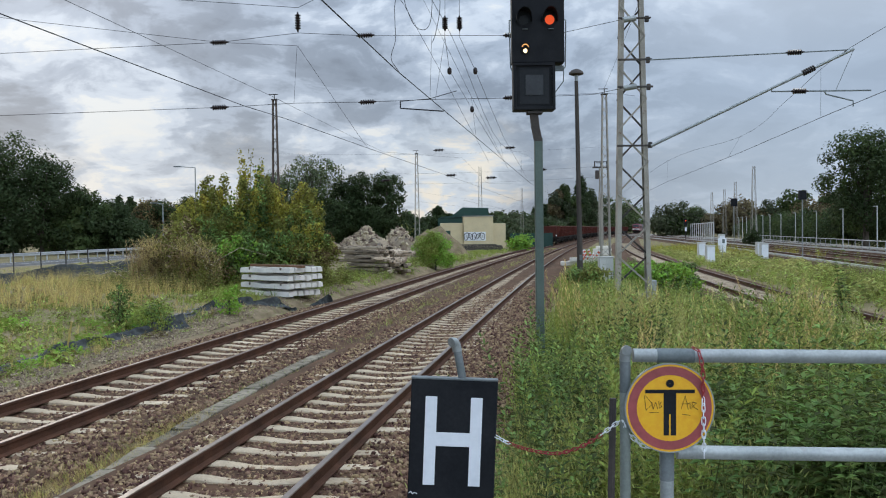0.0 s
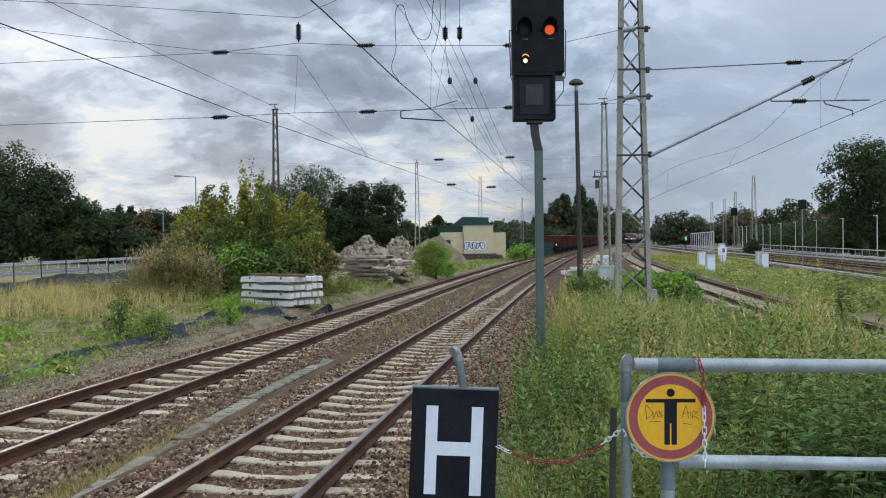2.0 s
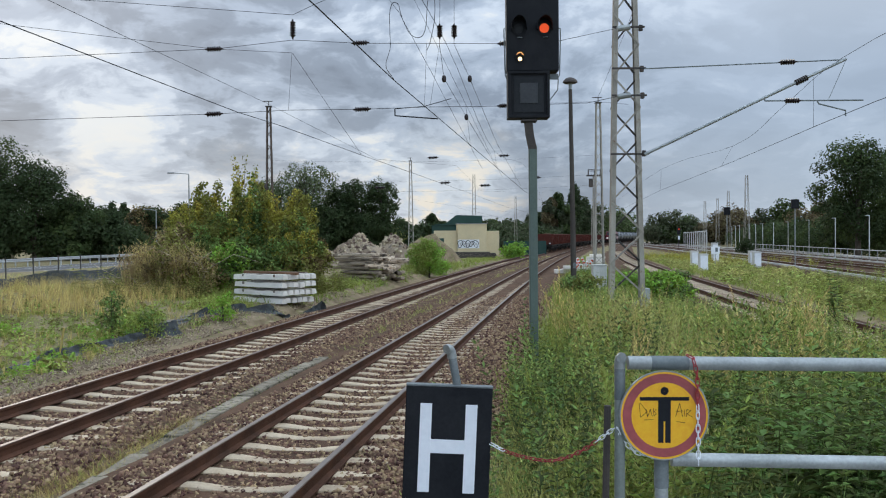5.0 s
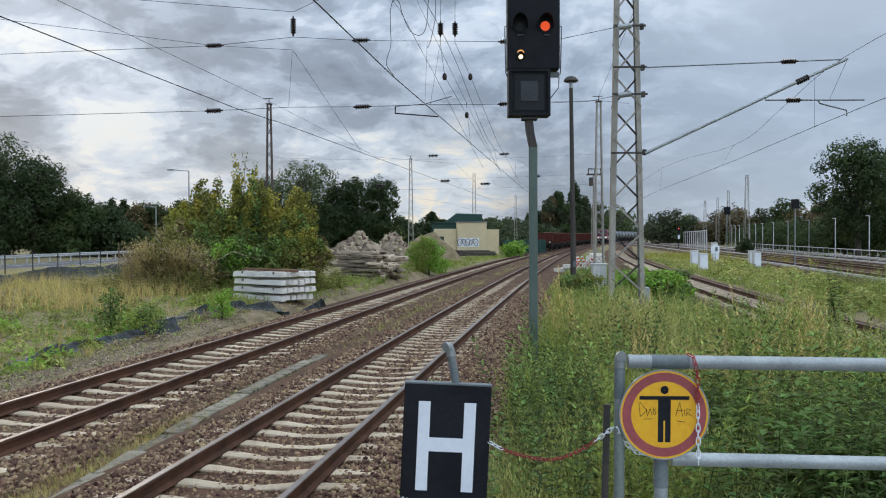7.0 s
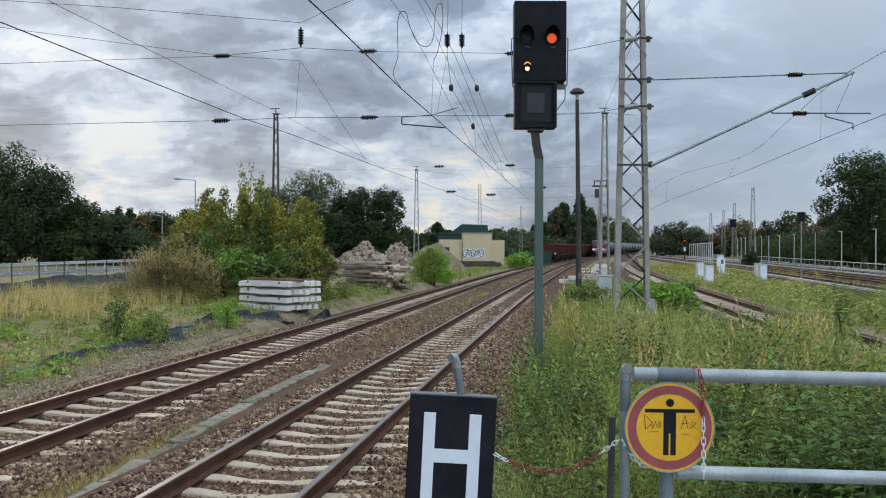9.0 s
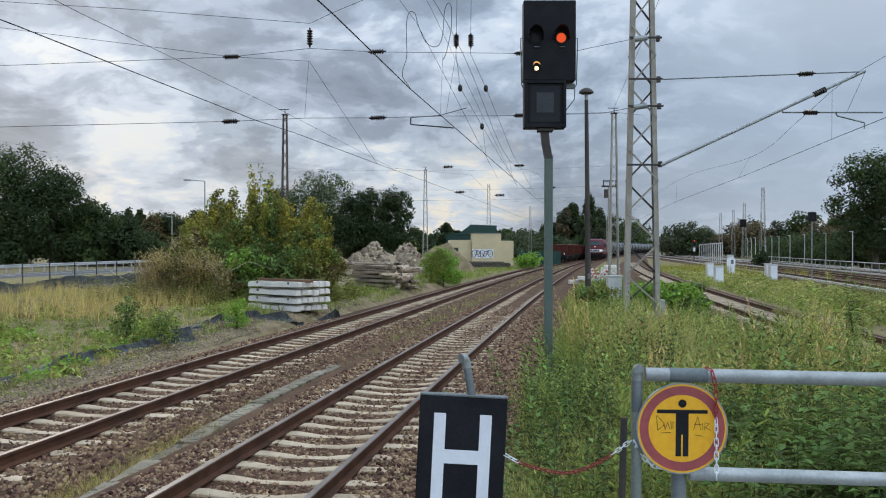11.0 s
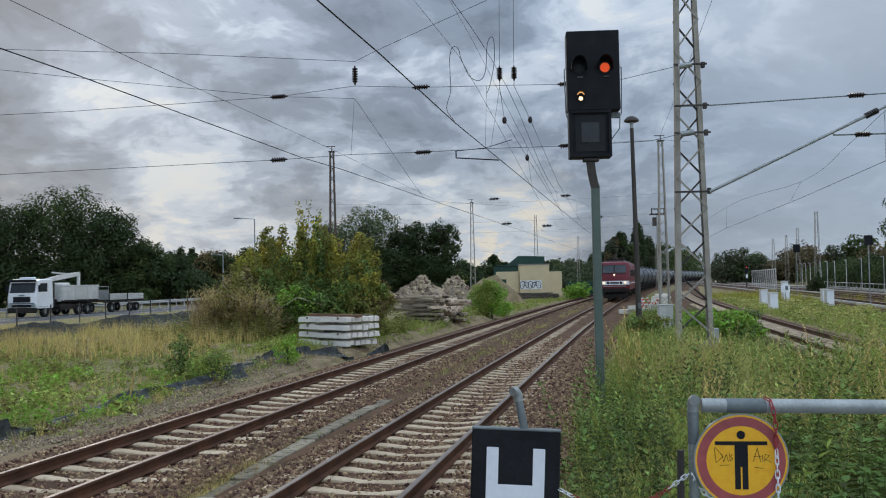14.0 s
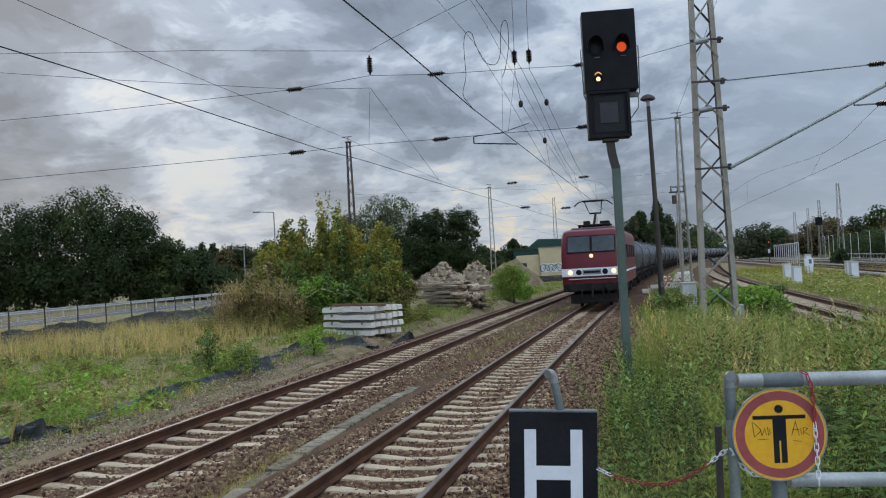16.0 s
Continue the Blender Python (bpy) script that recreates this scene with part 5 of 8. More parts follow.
    pan = part("pantograph_base", Geo().box((0, -4.6, 4.18), (1.7, 1.6, 0.08), 0.02).tube([(-0.75, -5.2, 4.0), (-0.75, -5.2, 4.2)], 0.08, 8).tube([(0.75, -5.2, 4.0), (0.75, -5.2, 4.2)], 0.08, 8).box((-0.35, -5.4, 4.25), (0.35, 0.3, 0.3), 0.04).box((0.55, -5.0, 4.25), (0.5, 0.35, 0.25), 0.04), M["loco_dark"], root, "raised pantograph")
    part("lower_arm", Geo().tube([(0, -5.2, 4.2), (0.02, -4.0, 4.85)], 0.07, 8), M["loco_dark"], pan)
    part("upper_arm", Geo().tube([(-0.3, -4.0, 4.85), (-0.45, -5.0, 5.40)], 0.022, 6).tube([(0.3, -4.0, 4.85), (0.45, -5.0, 5.40)], 0.022, 6).tube([(-0.32, -4.0, 4.85), (0.32, -4.0, 4.85)], 0.05, 6), M["loco_dark"], pan)
    part("collector_head", Geo().tube([(-1.0, -5.0, 5.22), (-0.75, -5.0, 5.42), (-0.5, -5.0, 5.47), (0.5, -5.0, 5.47), (0.75, -5.0, 5.42), (1.0, -5.0, 5.22)], 0.035, 6).tube([(-0.55, -4.7, 5.44), (0.55, -4.7, 5.44)], 0.03, 6), M["loco_dark"], pan)
    folded = part("folded_pantograph", Geo().box((0, 4.8, 4.12), (1.7, 1.6, 0.06), 0.02).tube([(-0.8, 4.2, 4.25), (0.8, 4.2, 4.25)], 0.03, 6).tube([(0, 5.4, 4.15), (0, 4.2, 4.25)], 0.05, 6), M["loco_dark"], root)
    return root


def tank_wagon():
    root = thing("tank_wagon", "grey cylindrical tank wagon of the moving train", "tank wagon", "tank wagons of the train")
    R, half = 1.45, 7.0
    tankp = part("tank", Geo().lathe([(0.05, -half), (0.7, -half + 0.06), (1.15, -half + 0.22), (R, -half + 0.6)] + [(R, -half + 0.6 + (2 * half - 1.2) * i / 8) for i in range(1, 9)] + [(1.15, half - 0.22), (0.7, half - 0.06), (0.05, half)], 28, pose(0, 0, 2.42, 90)), M["tank"], root, "grey steel tank")
    for y in (-5.2, -2.6, 0.0, 2.6, 5.2):
        part("band", Geo().lathe([(R, -0.06), (R + 0.035, -0.06), (R + 0.035, 0.06), (R, 0.06), (R, -0.06)], 28, pose(0, y, 2.42, 90), caps=False), M["tank"], tankp, "ring band")
    part("dome", Geo().lathe([(0.3, 0), (0.3, 0.18), (0.05, 0.22)], 14, pose(0, 0, 3.85)), M["tank"], tankp)
    part("walkway", Geo().box((0, 0, 3.98), (0.6, 3.0, 0.04), 0.01), M["loco_dark"], tankp)
    part("frame", Geo().box((0, 0, 1.12), (2.4, 14.4, 0.16), 0.02).box((-0.9, 0, 0.98), (0.14, 14.4, 0.3), 0.02).box((0.9, 0, 0.98), (0.14, 14.4, 0.3), 0.02), M["loco_dark"], root)
    for y in (-5.4, 5.4):
        part("saddle", Geo().box((0, y, 1.35), (2.2, 0.5, 0.5), 0.05), M["loco_dark"], root)
        part("ladder", Geo().tube([(1.35, y * 1.25, 0.6), (1.3, y * 1.25, 3.0)], 0.02, 5).tube([(1.35, y * 1.25 + 0.35, 0.6), (1.3, y * 1.25 + 0.35, 3.0)], 0.02, 5), M["loco_dark"], root)
        bogie(root, y * 0.93)
        buffers(root, (7.15 if y > 0 else -7.15), 1 if y > 0 else -1)
    part("end_platform", Geo().box((0, -7.1, 1.25), (2.3, 0.35, 0.06), 0.01).tube([(-1.1, -7.2, 1.25), (-1.1, -7.2, 2.3), (1.1, -7.2, 2.3), (1.1, -7.2, 1.25)], 0.02, 5), M["loco_dark"], root)
    return root


def hopper_wagon():
    root = thing("hopper_wagon", "parked open goods wagon with faded red sides", "goods wagon", "parked red wagons")
    H = 5.4
    body = part("body", Geo().sweep([[(x0, -H, 1.15), (x1, -H - 0.25, 2.75), (x1, H + 0.25, 2.75), (x0, H, 1.15)] for x0, x1 in ((-1.25, -1.4), (1.25, 1.4))]), M["hopper"], root, "faded red sloping sides", 0)
    for sx in (-1, 1):
        for i in range(9):
            y = -H + 0.3 + i * (2 * H - 0.6) / 8
            part("rib", Geo().box((sx * 1.38, y, 1.95), (0.09, 0.10, 1.6), 0.01, Matrix.Rotation(sx * 0.09, 4, "Y")), M["hopper"], body)
        part("rim", Geo().box((sx * 1.42, 0, 2.75), (0.12, 2 * H + 0.5, 0.12), 0.02), M["hopper"], body)
    for y in (-H - 0.25, H + 0.25):
        part("end_rim", Geo().box((0, y, 2.75), (2.8, 0.12, 0.12), 0.02), M["hopper"], body)
        for x in (-0.9, 0, 0.9):
            part("end_rib", Geo().box((x, y - math.copysign(0.06, -y) * 1.0, 1.95), (0.10, 0.12, 1.55), 0.01), M["hopper"], body)
    part("load", Geo().sweep([[(x, -H, z), (x, -H * 0.5, z + 0.12), (x, 0, z + 0.06), (x, H * 0.5, z + 0.14), (x, H, z), (x, H, z - 0.3), (x, -H, z - 0.3)] for x, z in ((-1.3, 2.62), (0, 2.78), (1.3, 2.62))]), M["ballast"], root, "load of dark stone")
    part("frame", Geo().box((0, 0, 1.02), (2.5, 12.0, 0.22), 0.02), M["loco_dark"], root)
    part("discharge_gear", Geo().box((0, 0, 0.75), (2.1, 5.0, 0.4), 0.05), M["loco_dark"], root)
    part("tail_lamp", Geo().box((0.95, -6.1, 1.35), (0.18, 0.08, 0.22), 0.02), M["white"], root, "white lamp plate")
    for y in (-4.4, 4.4):
        bogie(root, y)
        buffers(root, 6.0 if y > 0 else -6.0, 1 if y > 0 else -1)
    return root


def on_track(curve, y, z=0.0):
    return pose(curve(y), y, z, 0, 0, heading(curve, y))


loco = locomotive()
TRAIN = [(loco, 8.2)]
first_tank = tank_wagon()
back = 8.2 + 8.6 + 7.8
TRAIN.append((first_tank, back))
for i in range(25):
    back += 15.6
    TRAIN.append((copy_thing(first_tank, Matrix.Identity(4)), back))

hop = hopper_wagon()
hop.matrix_basis = on_track(track_1, 143)
for i in range(1, 19):
    copy_thing(hop, on_track(track_1, 143 + i * 12.9))


# ---- lorry with trailer ----
def road_wheel(parent, x, y, r=0.50, name="wheel"):
    w = part(name, Geo().lathe([(r * 0.55, -0.16), (r * 0.92, -0.17), (r, -0.11), (r, 0.11), (r * 0.92, 0.17), (r * 0.55, 0.16), (r * 0.55, -0.16)], 22, pose(x, y, r, 0, 90, 0), caps=False), M["rubber"], parent)
    part("rim", Geo().lathe([(0.02, -0.06), (r * 0.3, -0.10), (r * 0.57, -0.03), (r * 0.57, 0.05), (0.02, 0.05)], 16, pose(x, y, r, 0, 90, 0)), M["galv"], w, "steel rim")


def lorry():
    root = thing("lorry", "white tipper lorry with loading crane on the road", "lorry")
    cab = part("cab", Geo().sweep([[(x, y, z) for y, z in pr] for x, pr in ((-1.24, [(0.06, 0.75), (0.0, 1.6), (0.10, 2.0), (0.32, 2.85), (0.55, 2.98), (2.1, 3.0), (2.2, 0.75)]), (-1.15, [(0.0, 0.70), (-0.06, 1.6), (0.02, 2.0), (0.25, 2.92), (0.55, 3.05), (2.1, 3.06), (2.2, 0.70)]),
                                                                        (1.15, [(0.0, 0.70), (-0.06, 1.6), (0.02, 2.0), (0.25, 2.92), (0.55, 3.05), (2.1, 3.06), (2.2, 0.70)]), (1.24, [(0.06, 0.75), (0.0, 1.6), (0.10, 2.0), (0.32, 2.85), (0.55, 2.98), (2.1, 3.0), (2.2, 0.75)]))]), M["truck_white"], root, "white cab")
    part("windscreen", Geo().box((0, 0, 0), (2.15, 0.03, 0.80), 0.01), M["cab_glass"], cab, "dark windscreen", m=pose(0, 0.10, 2.36, -15.0))
    part("sun_visor", Geo().box((0, -0.02, 2.92), (2.3, 0.35, 0.18), 0.04), M["black"], cab, "dark sun visor")
    part("grille", Geo().box((0, -0.07, 1.45), (1.5, 0.06, 0.45), 0.03).box((0, -0.05, 0.95), (1.7, 0.06, 0.2), 0.03), M["black"], cab, "black grille")
    part("bumper", Geo().box((0, 0.02, 0.60), (2.45, 0.35, 0.42), 0.06), M["loco_dark"], cab)
    # the dark gap behind the cab, filled with a block coloured as shade
    part("rear_panel", Geo().box((0, 2.42, 1.75), (2.3, 0.36, 1.9), 0.05), M["loco_dark"], cab, "dark block standing in for the shaded gap behind the cab")
    part("logo_bar", Geo().box((0, -0.075, 1.78), (0.5, 0.03, 0.10), 0.01), M["galv_dark"], cab)
    part("step_panel", Geo().box((0, -0.055, 1.14), (2.2, 0.05, 0.10), 0.02), M["galv_dark"], cab)
    part("beacon", Geo().box((0, 0.75, 3.14), (1.3, 0.3, 0.14), 0.04), M["truck_white"], cab, "roof light bar")
    for sx in (-1, 1):
        part("side_window", Geo().box((sx * 1.235, 0.95, 2.38), (0.03, 0.95, 0.68), 0.02), M["cab_glass"], cab)
        part("mirror", Geo().box((sx * 1.42, 0.1, 2.3), (0.16, 0.12, 0.55), 0.03).tube([(sx * 1.2, 0.2, 2.6), (sx * 1.42, 0.1, 2.55)], 0.02, 5), M["black"], cab)
        part("headlamp", Geo().box((sx * 1.02, -0.08, 0.98), (0.34, 0.08, 0.22), 0.03), M["galv"], cab)
        part("side_skirt", Geo().box((sx * 1.1, 4.4, 0.75), (0.08, 2.2, 0.4), 0.02), M["loco_dark"], root)
    part("chassis", Geo().box((0, 5.0, 0.95), (1.0, 8.4, 0.28), 0.02).box((0, 4.2, 0.8), (2.2, 1.4, 0.5), 0.06), M["loco_dark"], root)
    body = part("tipper_body", Geo().sweep([[(x, 3.35, z), (x, 8.9, z), (x, 8.9, z2), (x, 3.35, z2)] for x, z, z2 in ((-1.27, 1.3, 2.45), (-1.22, 1.2, 2.5), (1.22, 1.2, 2.5), (1.27, 1.3, 2.45))]), M["white_dirty"], root, "dirty white tipper body")
    for sx in (-1, 1):
        part("top_rail", Geo().box((sx * 1.26, 6.12, 2.47), (0.10, 5.6, 0.12), 0.02), M["white_dirty"], body)
        for y in (3.5, 5.3, 7.1, 8.8):
            part("stake", Geo().box((sx * 1.285, y, 1.85), (0.07, 0.12, 1.2), 0.01), M["cabinet_grey"], body)
        part("lower_sill", Geo().box((sx * 1.25, 6.12, 1.22), (0.08, 5.6, 0.16), 0.02), M["loco_dark"], body)
    part("load", Geo().box((-0.1, 4.6, 2.6), (1.6, 1.8, 0.3), 0.1), M["white_dirty"], root, "covered load")
    crane = part("crane_column", Geo().box((0.2, 2.75, 1.9), (0.45, 0.45, 2.0), 0.05).box((0, 2.75, 1.25), (2.2, 0.5, 0.3), 0.04), M["loco_dark"], root, "folded loading crane")
    part("crane_boom", Geo().sweep([[(0.1, y, z - h), (0.4, y, z - h), (0.4, y, z + h), (0.1, y, z + h)] for y, z, h in ((2.8, 2.95, 0.14), (4.6, 3.2, 0.20), (7.4, 3.50, 0.16))]), M["white_dirty"], crane)
    part("crane_jib", Geo().box((0.25, 7.45, 3.0), (0.2, 0.25, 1.1), 0.03).box((0.25, 5.4, 3.5), (0.16, 3.6, 0.12), 0.02, Matrix.Rotation(radians(-3), 4, "X")), M["white_dirty"], crane)
    for x in (-1.02, 1.02):
        for y in (1.35, 6.1, 7.45):
            road_wheel(root, x, y)
    return root


def trailer():
    root = thing("lorry_trailer", "low flat trailer with grey dropsides behind the lorry", "trailer")
    bed_ = part("bed", Geo().box((0, 3.6, 1.05), (2.5, 6.4, 0.18), 0.02), M["loco_dark"], root)
    for sx in (-1, 1):
        for y, ln in ((2.1, 2.9), (5.25, 2.9)):
            part("dropside", Geo().box((sx * 1.24, y, 1.40), (0.06, ln, 0.52), 0.01), M["cabinet_grey"], root, "light grey dropside")
            for k in range(3):
                part("rib", Geo().box((sx * 1.275, y, 1.24 + 0.16 * k), (0.02, ln - 0.1, 0.03), 0.004), M["galv"], root)
        for y in (0.45, 3.68, 6.75):
            part("stanchion", Geo().box((sx * 1.25, y, 1.42), (0.09, 0.10, 0.62), 0.01), M["loco_dark"], root)
        for y in (4.6, 5.7):
            road_wheel(root, sx * 1.0, y, 0.42)
        road_wheel(root, sx * 1.0, 1.2, 0.42)
    part("tailboard", Geo().box((0, 6.78, 1.40), (2.45, 0.06, 0.52), 0.01), M["cabinet_grey"], root)
    part("headboard", Geo().box((0, 0.42, 1.6), (2.45, 0.06, 0.9), 0.01).tube([(-1.2, 0.42, 2.0), (-1.2, 0.42, 2.35), (1.2, 0.42, 2.35), (1.2, 0.42, 2.0)], 0.03, 6), M["galv"], root)
    part("drawbar", Geo().tube([(0, 0.5, 0.85), (0, -1.3, 0.85)], 0.07, 8), M["loco_dark"], root)
    return root


truck, cart = lorry(), trailer()

# ---- road, guard rail and fence ----
rg = Geo()
rg.sweep([[(lane(y) + u, y, z) for u, z in ((-2.1, -0.30), (-2.0, 0.0), (1.8, 0.05), (5.5, 0.0), (5.6, -0.30))] for y in (-60, 0, 40, 60, 80, 100, 130, 170, 230, 330)], closed=False)
solo("road", rg, M["asphalt"], "grey asphalt road beyond the field", "road", kind="structure")
for u in (-1.75, 1.75, 5.2):
    solo("road_line", Geo().sweep([[(lane(y) + u - 0.06, y, 0.056 - abs(u - 1.8) * 0.0131), (lane(y) + u + 0.06, y, 0.056 - abs(u - 1.8) * 0.0131)] for y in np.arange(20, 200, 10.0)], closed=False), M["white_dirty"], "worn white line on the road", "road line", kind="structure")

guard = thing("guard_rail", "galvanised steel guard rail along the road", "guard rail")
gp = Geo().box((0, 0, 0.4), (0.10, 0.12, 0.9), 0.01).mesh("guard_post", M["zinc"])
for i in range(60):
    y = 40 + i * 2.0
    o = new("guard_post", gp)
    o.parent, o.matrix_basis = guard, pose(lane(y) - 2.7, y, -0.1)
part("beam", Geo().sweep([[(lane(y) - 2.6 + u, y, z) for u, z in ((0, 0.48), (0.06, 0.53), (0.0, 0.60), (0.0, 0.66), (0.06, 0.72), (0.0, 0.78), (-0.01, 0.78), (-0.01, 0.48))] for y in (30, 60, 90, 120, 160)]), M["zinc"], guard, "double-wave steel beam")

fence = thing("wire_fence", "dark green wire mesh fence with thin posts", "fence")
fp = Geo().tube([(0, 0, 0), (0, 0, 1.75)], 0.035, 8).mesh("fence_post", M["mast_dark"])
for k in range(-9, 14):
    o = new("fence_post", fp)
    o.parent, o.matrix_basis = fence, pose(-21.3 + 0.19 * k, 44 + 2.6 * k, -0.15, rng.normal(0, 0.7), rng.normal(0, 0.7))
for z in (0.5, 0.9, 1.3, 1.52):
    part("strand", Geo().tube([(-21.3 + 0.19 * k, 44 + 2.6 * k, z) for k in (-9, 0, 13)], 0.006, 4), M["mast_dark"], fence)


def fabric(name, label, pts, height, seed, mt="black_soft"):
    """Crumpled black sheet along a line on the ground."""
    line = catmull(pts, 14)
    g = Geo()
    secs = []
    for i, p in enumerate(line):
        ends = min(1.0, 0.15 + 0.12 * min(i, len(line) - 1 - i))
        h = 0.78 * height * ends * max(0.15, 0.6 + 0.9 * smooth_noise(i * 0.11 + 0.31, seed * 0.73 + 0.4, 1.0, 0.17))
        zz = ground_z(p.x, p.y)
        ring = []
        for k, (u, w) in enumerate(((-0.12, -0.08), (-0.02, 0.22), (0.02, 0.62), (0.04, 1.0), (0.07, 0.80), (0.14, 0.34), (0.30, 0.40), (0.46, 0.10), (0.66, -0.02))):
            a = 0.26 * smooth_noise(i * 0.21 + 0.2, k * 0.83 + seed * 0.61, 1.0, 0.43) + 0.13 * smooth_noise(i * 0.61 + 0.7, k * 1.37 + seed, 1.0, 0.29)
            ring.append((p.x - u + a, p.y + u * 0.4 + a * 0.7, zz + 0.02 + h * w * (1 + 1.5 * a)))
        secs.append(ring)
    g.sweep(secs, closed=False)
    return solo(name, g, M[mt], label, "silt fabric", "torn fabric strips", smooth=25)


fabric("silt_fabric", "crumpled black fabric flap in the grass", [(-9.4, 15.0, 0), (-9.0, 15.7, 0), (-8.65, 16.4, 0)], 0.50, 3)
fabric("silt_fabric", "crumpled black fabric strip in the grass", [(-10.4, 13.6, 0), (-9.6, 14.6, 0), (-9.1, 15.4, 0)], 0.42, 2)


def flap(label, pts, heights, seed, mt="black_soft"):
    """Thin torn sheet held upright along a line, sagging in folds, its foot trailing on the ground."""
    line = catmull(pts, 18)
    secs = []
    for i, p in enumerate(line):
        t = i / (len(line) - 1) * (len(heights) - 1)
        k = min(int(t), len(heights) - 2)
        h = heights[k] + (heights[k + 1] - heights[k]) * (t - k)
        h *= 0.95 + 0.30 * smooth_noise(i * 0.13 + seed, seed * 0.7, 1.0, 0.3) + 0.10 * smooth_noise(i * 0.5, seed * 1.3, 1.0, 0.6)
        zz = ground_z(p.x, p.y)
        ring = []
        for u, w in ((0.34, 0.0), (0.20, 0.10), (0.09, 0.32), (0.05, 0.62), (0.0, 0.94), (-0.02, 1.0), (-0.06, 0.90), (-0.08, 0.3)):
            fold = (0.20 * smooth_noise(i * 0.17 + w, seed + w * 0.6, 1.0, 0.2) + 0.07 * smooth_noise(i * 0.45, seed - w, 1.0, 0.8)) * (1 - 0.4 * w)
            ring.append((p.x + (u + fold) * 0.7, p.y - (u + fold) * 0.7, zz + 0.015 + max(h, 0.05) * w))
        secs.append(ring)
    return solo("silt_fabric", Geo().sweep(secs, closed=False), M[mt], label, "silt fabric", "torn fabric strips", smooth=60)


flap("torn black fabric sheet sagging beside the track", [(-9.35, 16.6, 0), (-9.1, 18.2, 0), (-9.05, 19.4, 0), (-8.95, 20.6, 0)], (0.06, 0.09, 0.10, 0.20), 4)
flap("torn black fabric sheet held up by thin stakes", [(-8.95, 20.5, 0), (-8.85, 22.0, 0), (-8.35, 23.2, 0), (-7.9, 24.2, 0), (-7.35, 25.0, 0)], (0.22, 0.20, 0.17, 0.27, 0.36), 6)
fabric("silt_fabric", "crumpled black fabric strip by the track", [(-8.5, 23.4, 0), (-8.3, 25.0, 0), (-7.9, 27.0, 0), (-7.7, 28.6, 0)], 0.22, 8)
fabric("silt_fabric", "crumpled black fabric heap by the sleepers", [(-7.7, 28.2, 0), (-7.1, 29.0, 0), (-6.3, 29.7, 0), (-5.6, 30.4, 0), (-4.9, 31.2, 0)], 0.40, 10)
fabric("silt_fabric", "black fabric flap beside the stacked sleepers", [(-4.75, 32.0, 0), (-4.4, 32.6, 0), (-4.1, 33.3, 0)], 0.6, 12)
flap("black fabric strip hung along the wire fence", [(-20.9, 34, 0), (-20.8, 38, 0), (-20.7, 42, 0), (-20.5, 46, 0), (-20.2, 50, 0), (-19.9, 55, 0), (-19.3, 62, 0)], (0.62, 0.75, 0.55, 0.78, 0.6, 0.7, 0.5), 14)
fabric("silt_fabric", "pale torn fabric hanging along the fence", [(-20.9, 47.5, 0), (-20.7, 49.5, 0), (-20.4, 52, 0), (-20.1, 55, 0)], 0.85, 21, "white_dirty")
for x, y, a in ((-8.9, 20.9, 12), (-7.75, 24.4, -6), (-9.3, 15.2, 18)):
    solo("wooden_stake", Geo().box((0, 0, 0.3), (0.035, 0.035, 0.7), 0.004), M["straw"], "thin pale wooden stake in the fabric", "stake", "stakes", m=pose(x, y, -0.25, 4, a, 0))

# ---- stacked sleepers, timber and heaps ----
corner = Vector((-5.6, 32.0, 0))
ax, bx = Vector((math.cos(radians(-36)), math.sin(radians(-36)), 0)), Vector((math.sin(radians(36)), math.cos(radians(36)), 0))
stack_mesh = Geo()
stack_mesh.sweep([[(u, -0.125, 0), (u, 0.125, 0), (u, 0.10, h), (u, -0.10, h)] for u, h in ((-1.3, 0.165), (-1.22, 0.185), (-0.5, 0.185), (-0.2, 0.155), (0.2, 0.155), (0.5, 0.185), (1.22, 0.185), (1.3, 0.165))])
stack_mesh = stack_mesh.mesh("stacked_sleeper", M["new_concrete"], 30)
for lay in range(4):
    for i in range(6):
        p = corner - ax * (1.3 + rng.normal(0, 0.03) + (0.12 if lay == 0 else 0)) + bx * (0.15 + i * 0.295)
        o = tagged(new("stacked_sleeper", stack_mesh), "pale concrete sleeper lying in a stack", "sleeper", "stacked concrete sleepers")
        o.matrix_basis = pose(p.x, p.y, 0.08 + lay * 0.285, rng.normal(0, 0.8), rng.normal(0, 0.5), -36 + rng.normal(0, 0.8))
for lay in range(1, 4):
    for u in (0.45, 2.1):
        p = corner - ax * u + bx * 0.9
        solo("batten", Geo().box((0, 0, 0), (0.08, 1.75, 0.09), 0.005), M["timber"], "timber batten between stacked sleepers", "batten", "battens", m=pose(p.x, p.y, 0.225 + (lay - 0) * 0.285 - 0.002, 0, 0, -36))
p = corner - ax * 1.0 + bx * 1.0
solo("plank", Geo().box((0, 0, 0), (2.5, 0.2, 0.09), 0.008), M["red_timber"], "brown plank on top of the sleeper stack", "plank", m=pose(p.x - 0.35, p.y - 0.45, 1.17, 0, 1, -30))
solo("plank", Geo().box((0, 0, 0), (1.9, 0.16, 0.05), 0.006), M["timber"], "brown plank on top of the sleeper stack", "plank", m=pose(p.x + 0.1, p.y + 0.4, 1.15, 0, 0, -30))

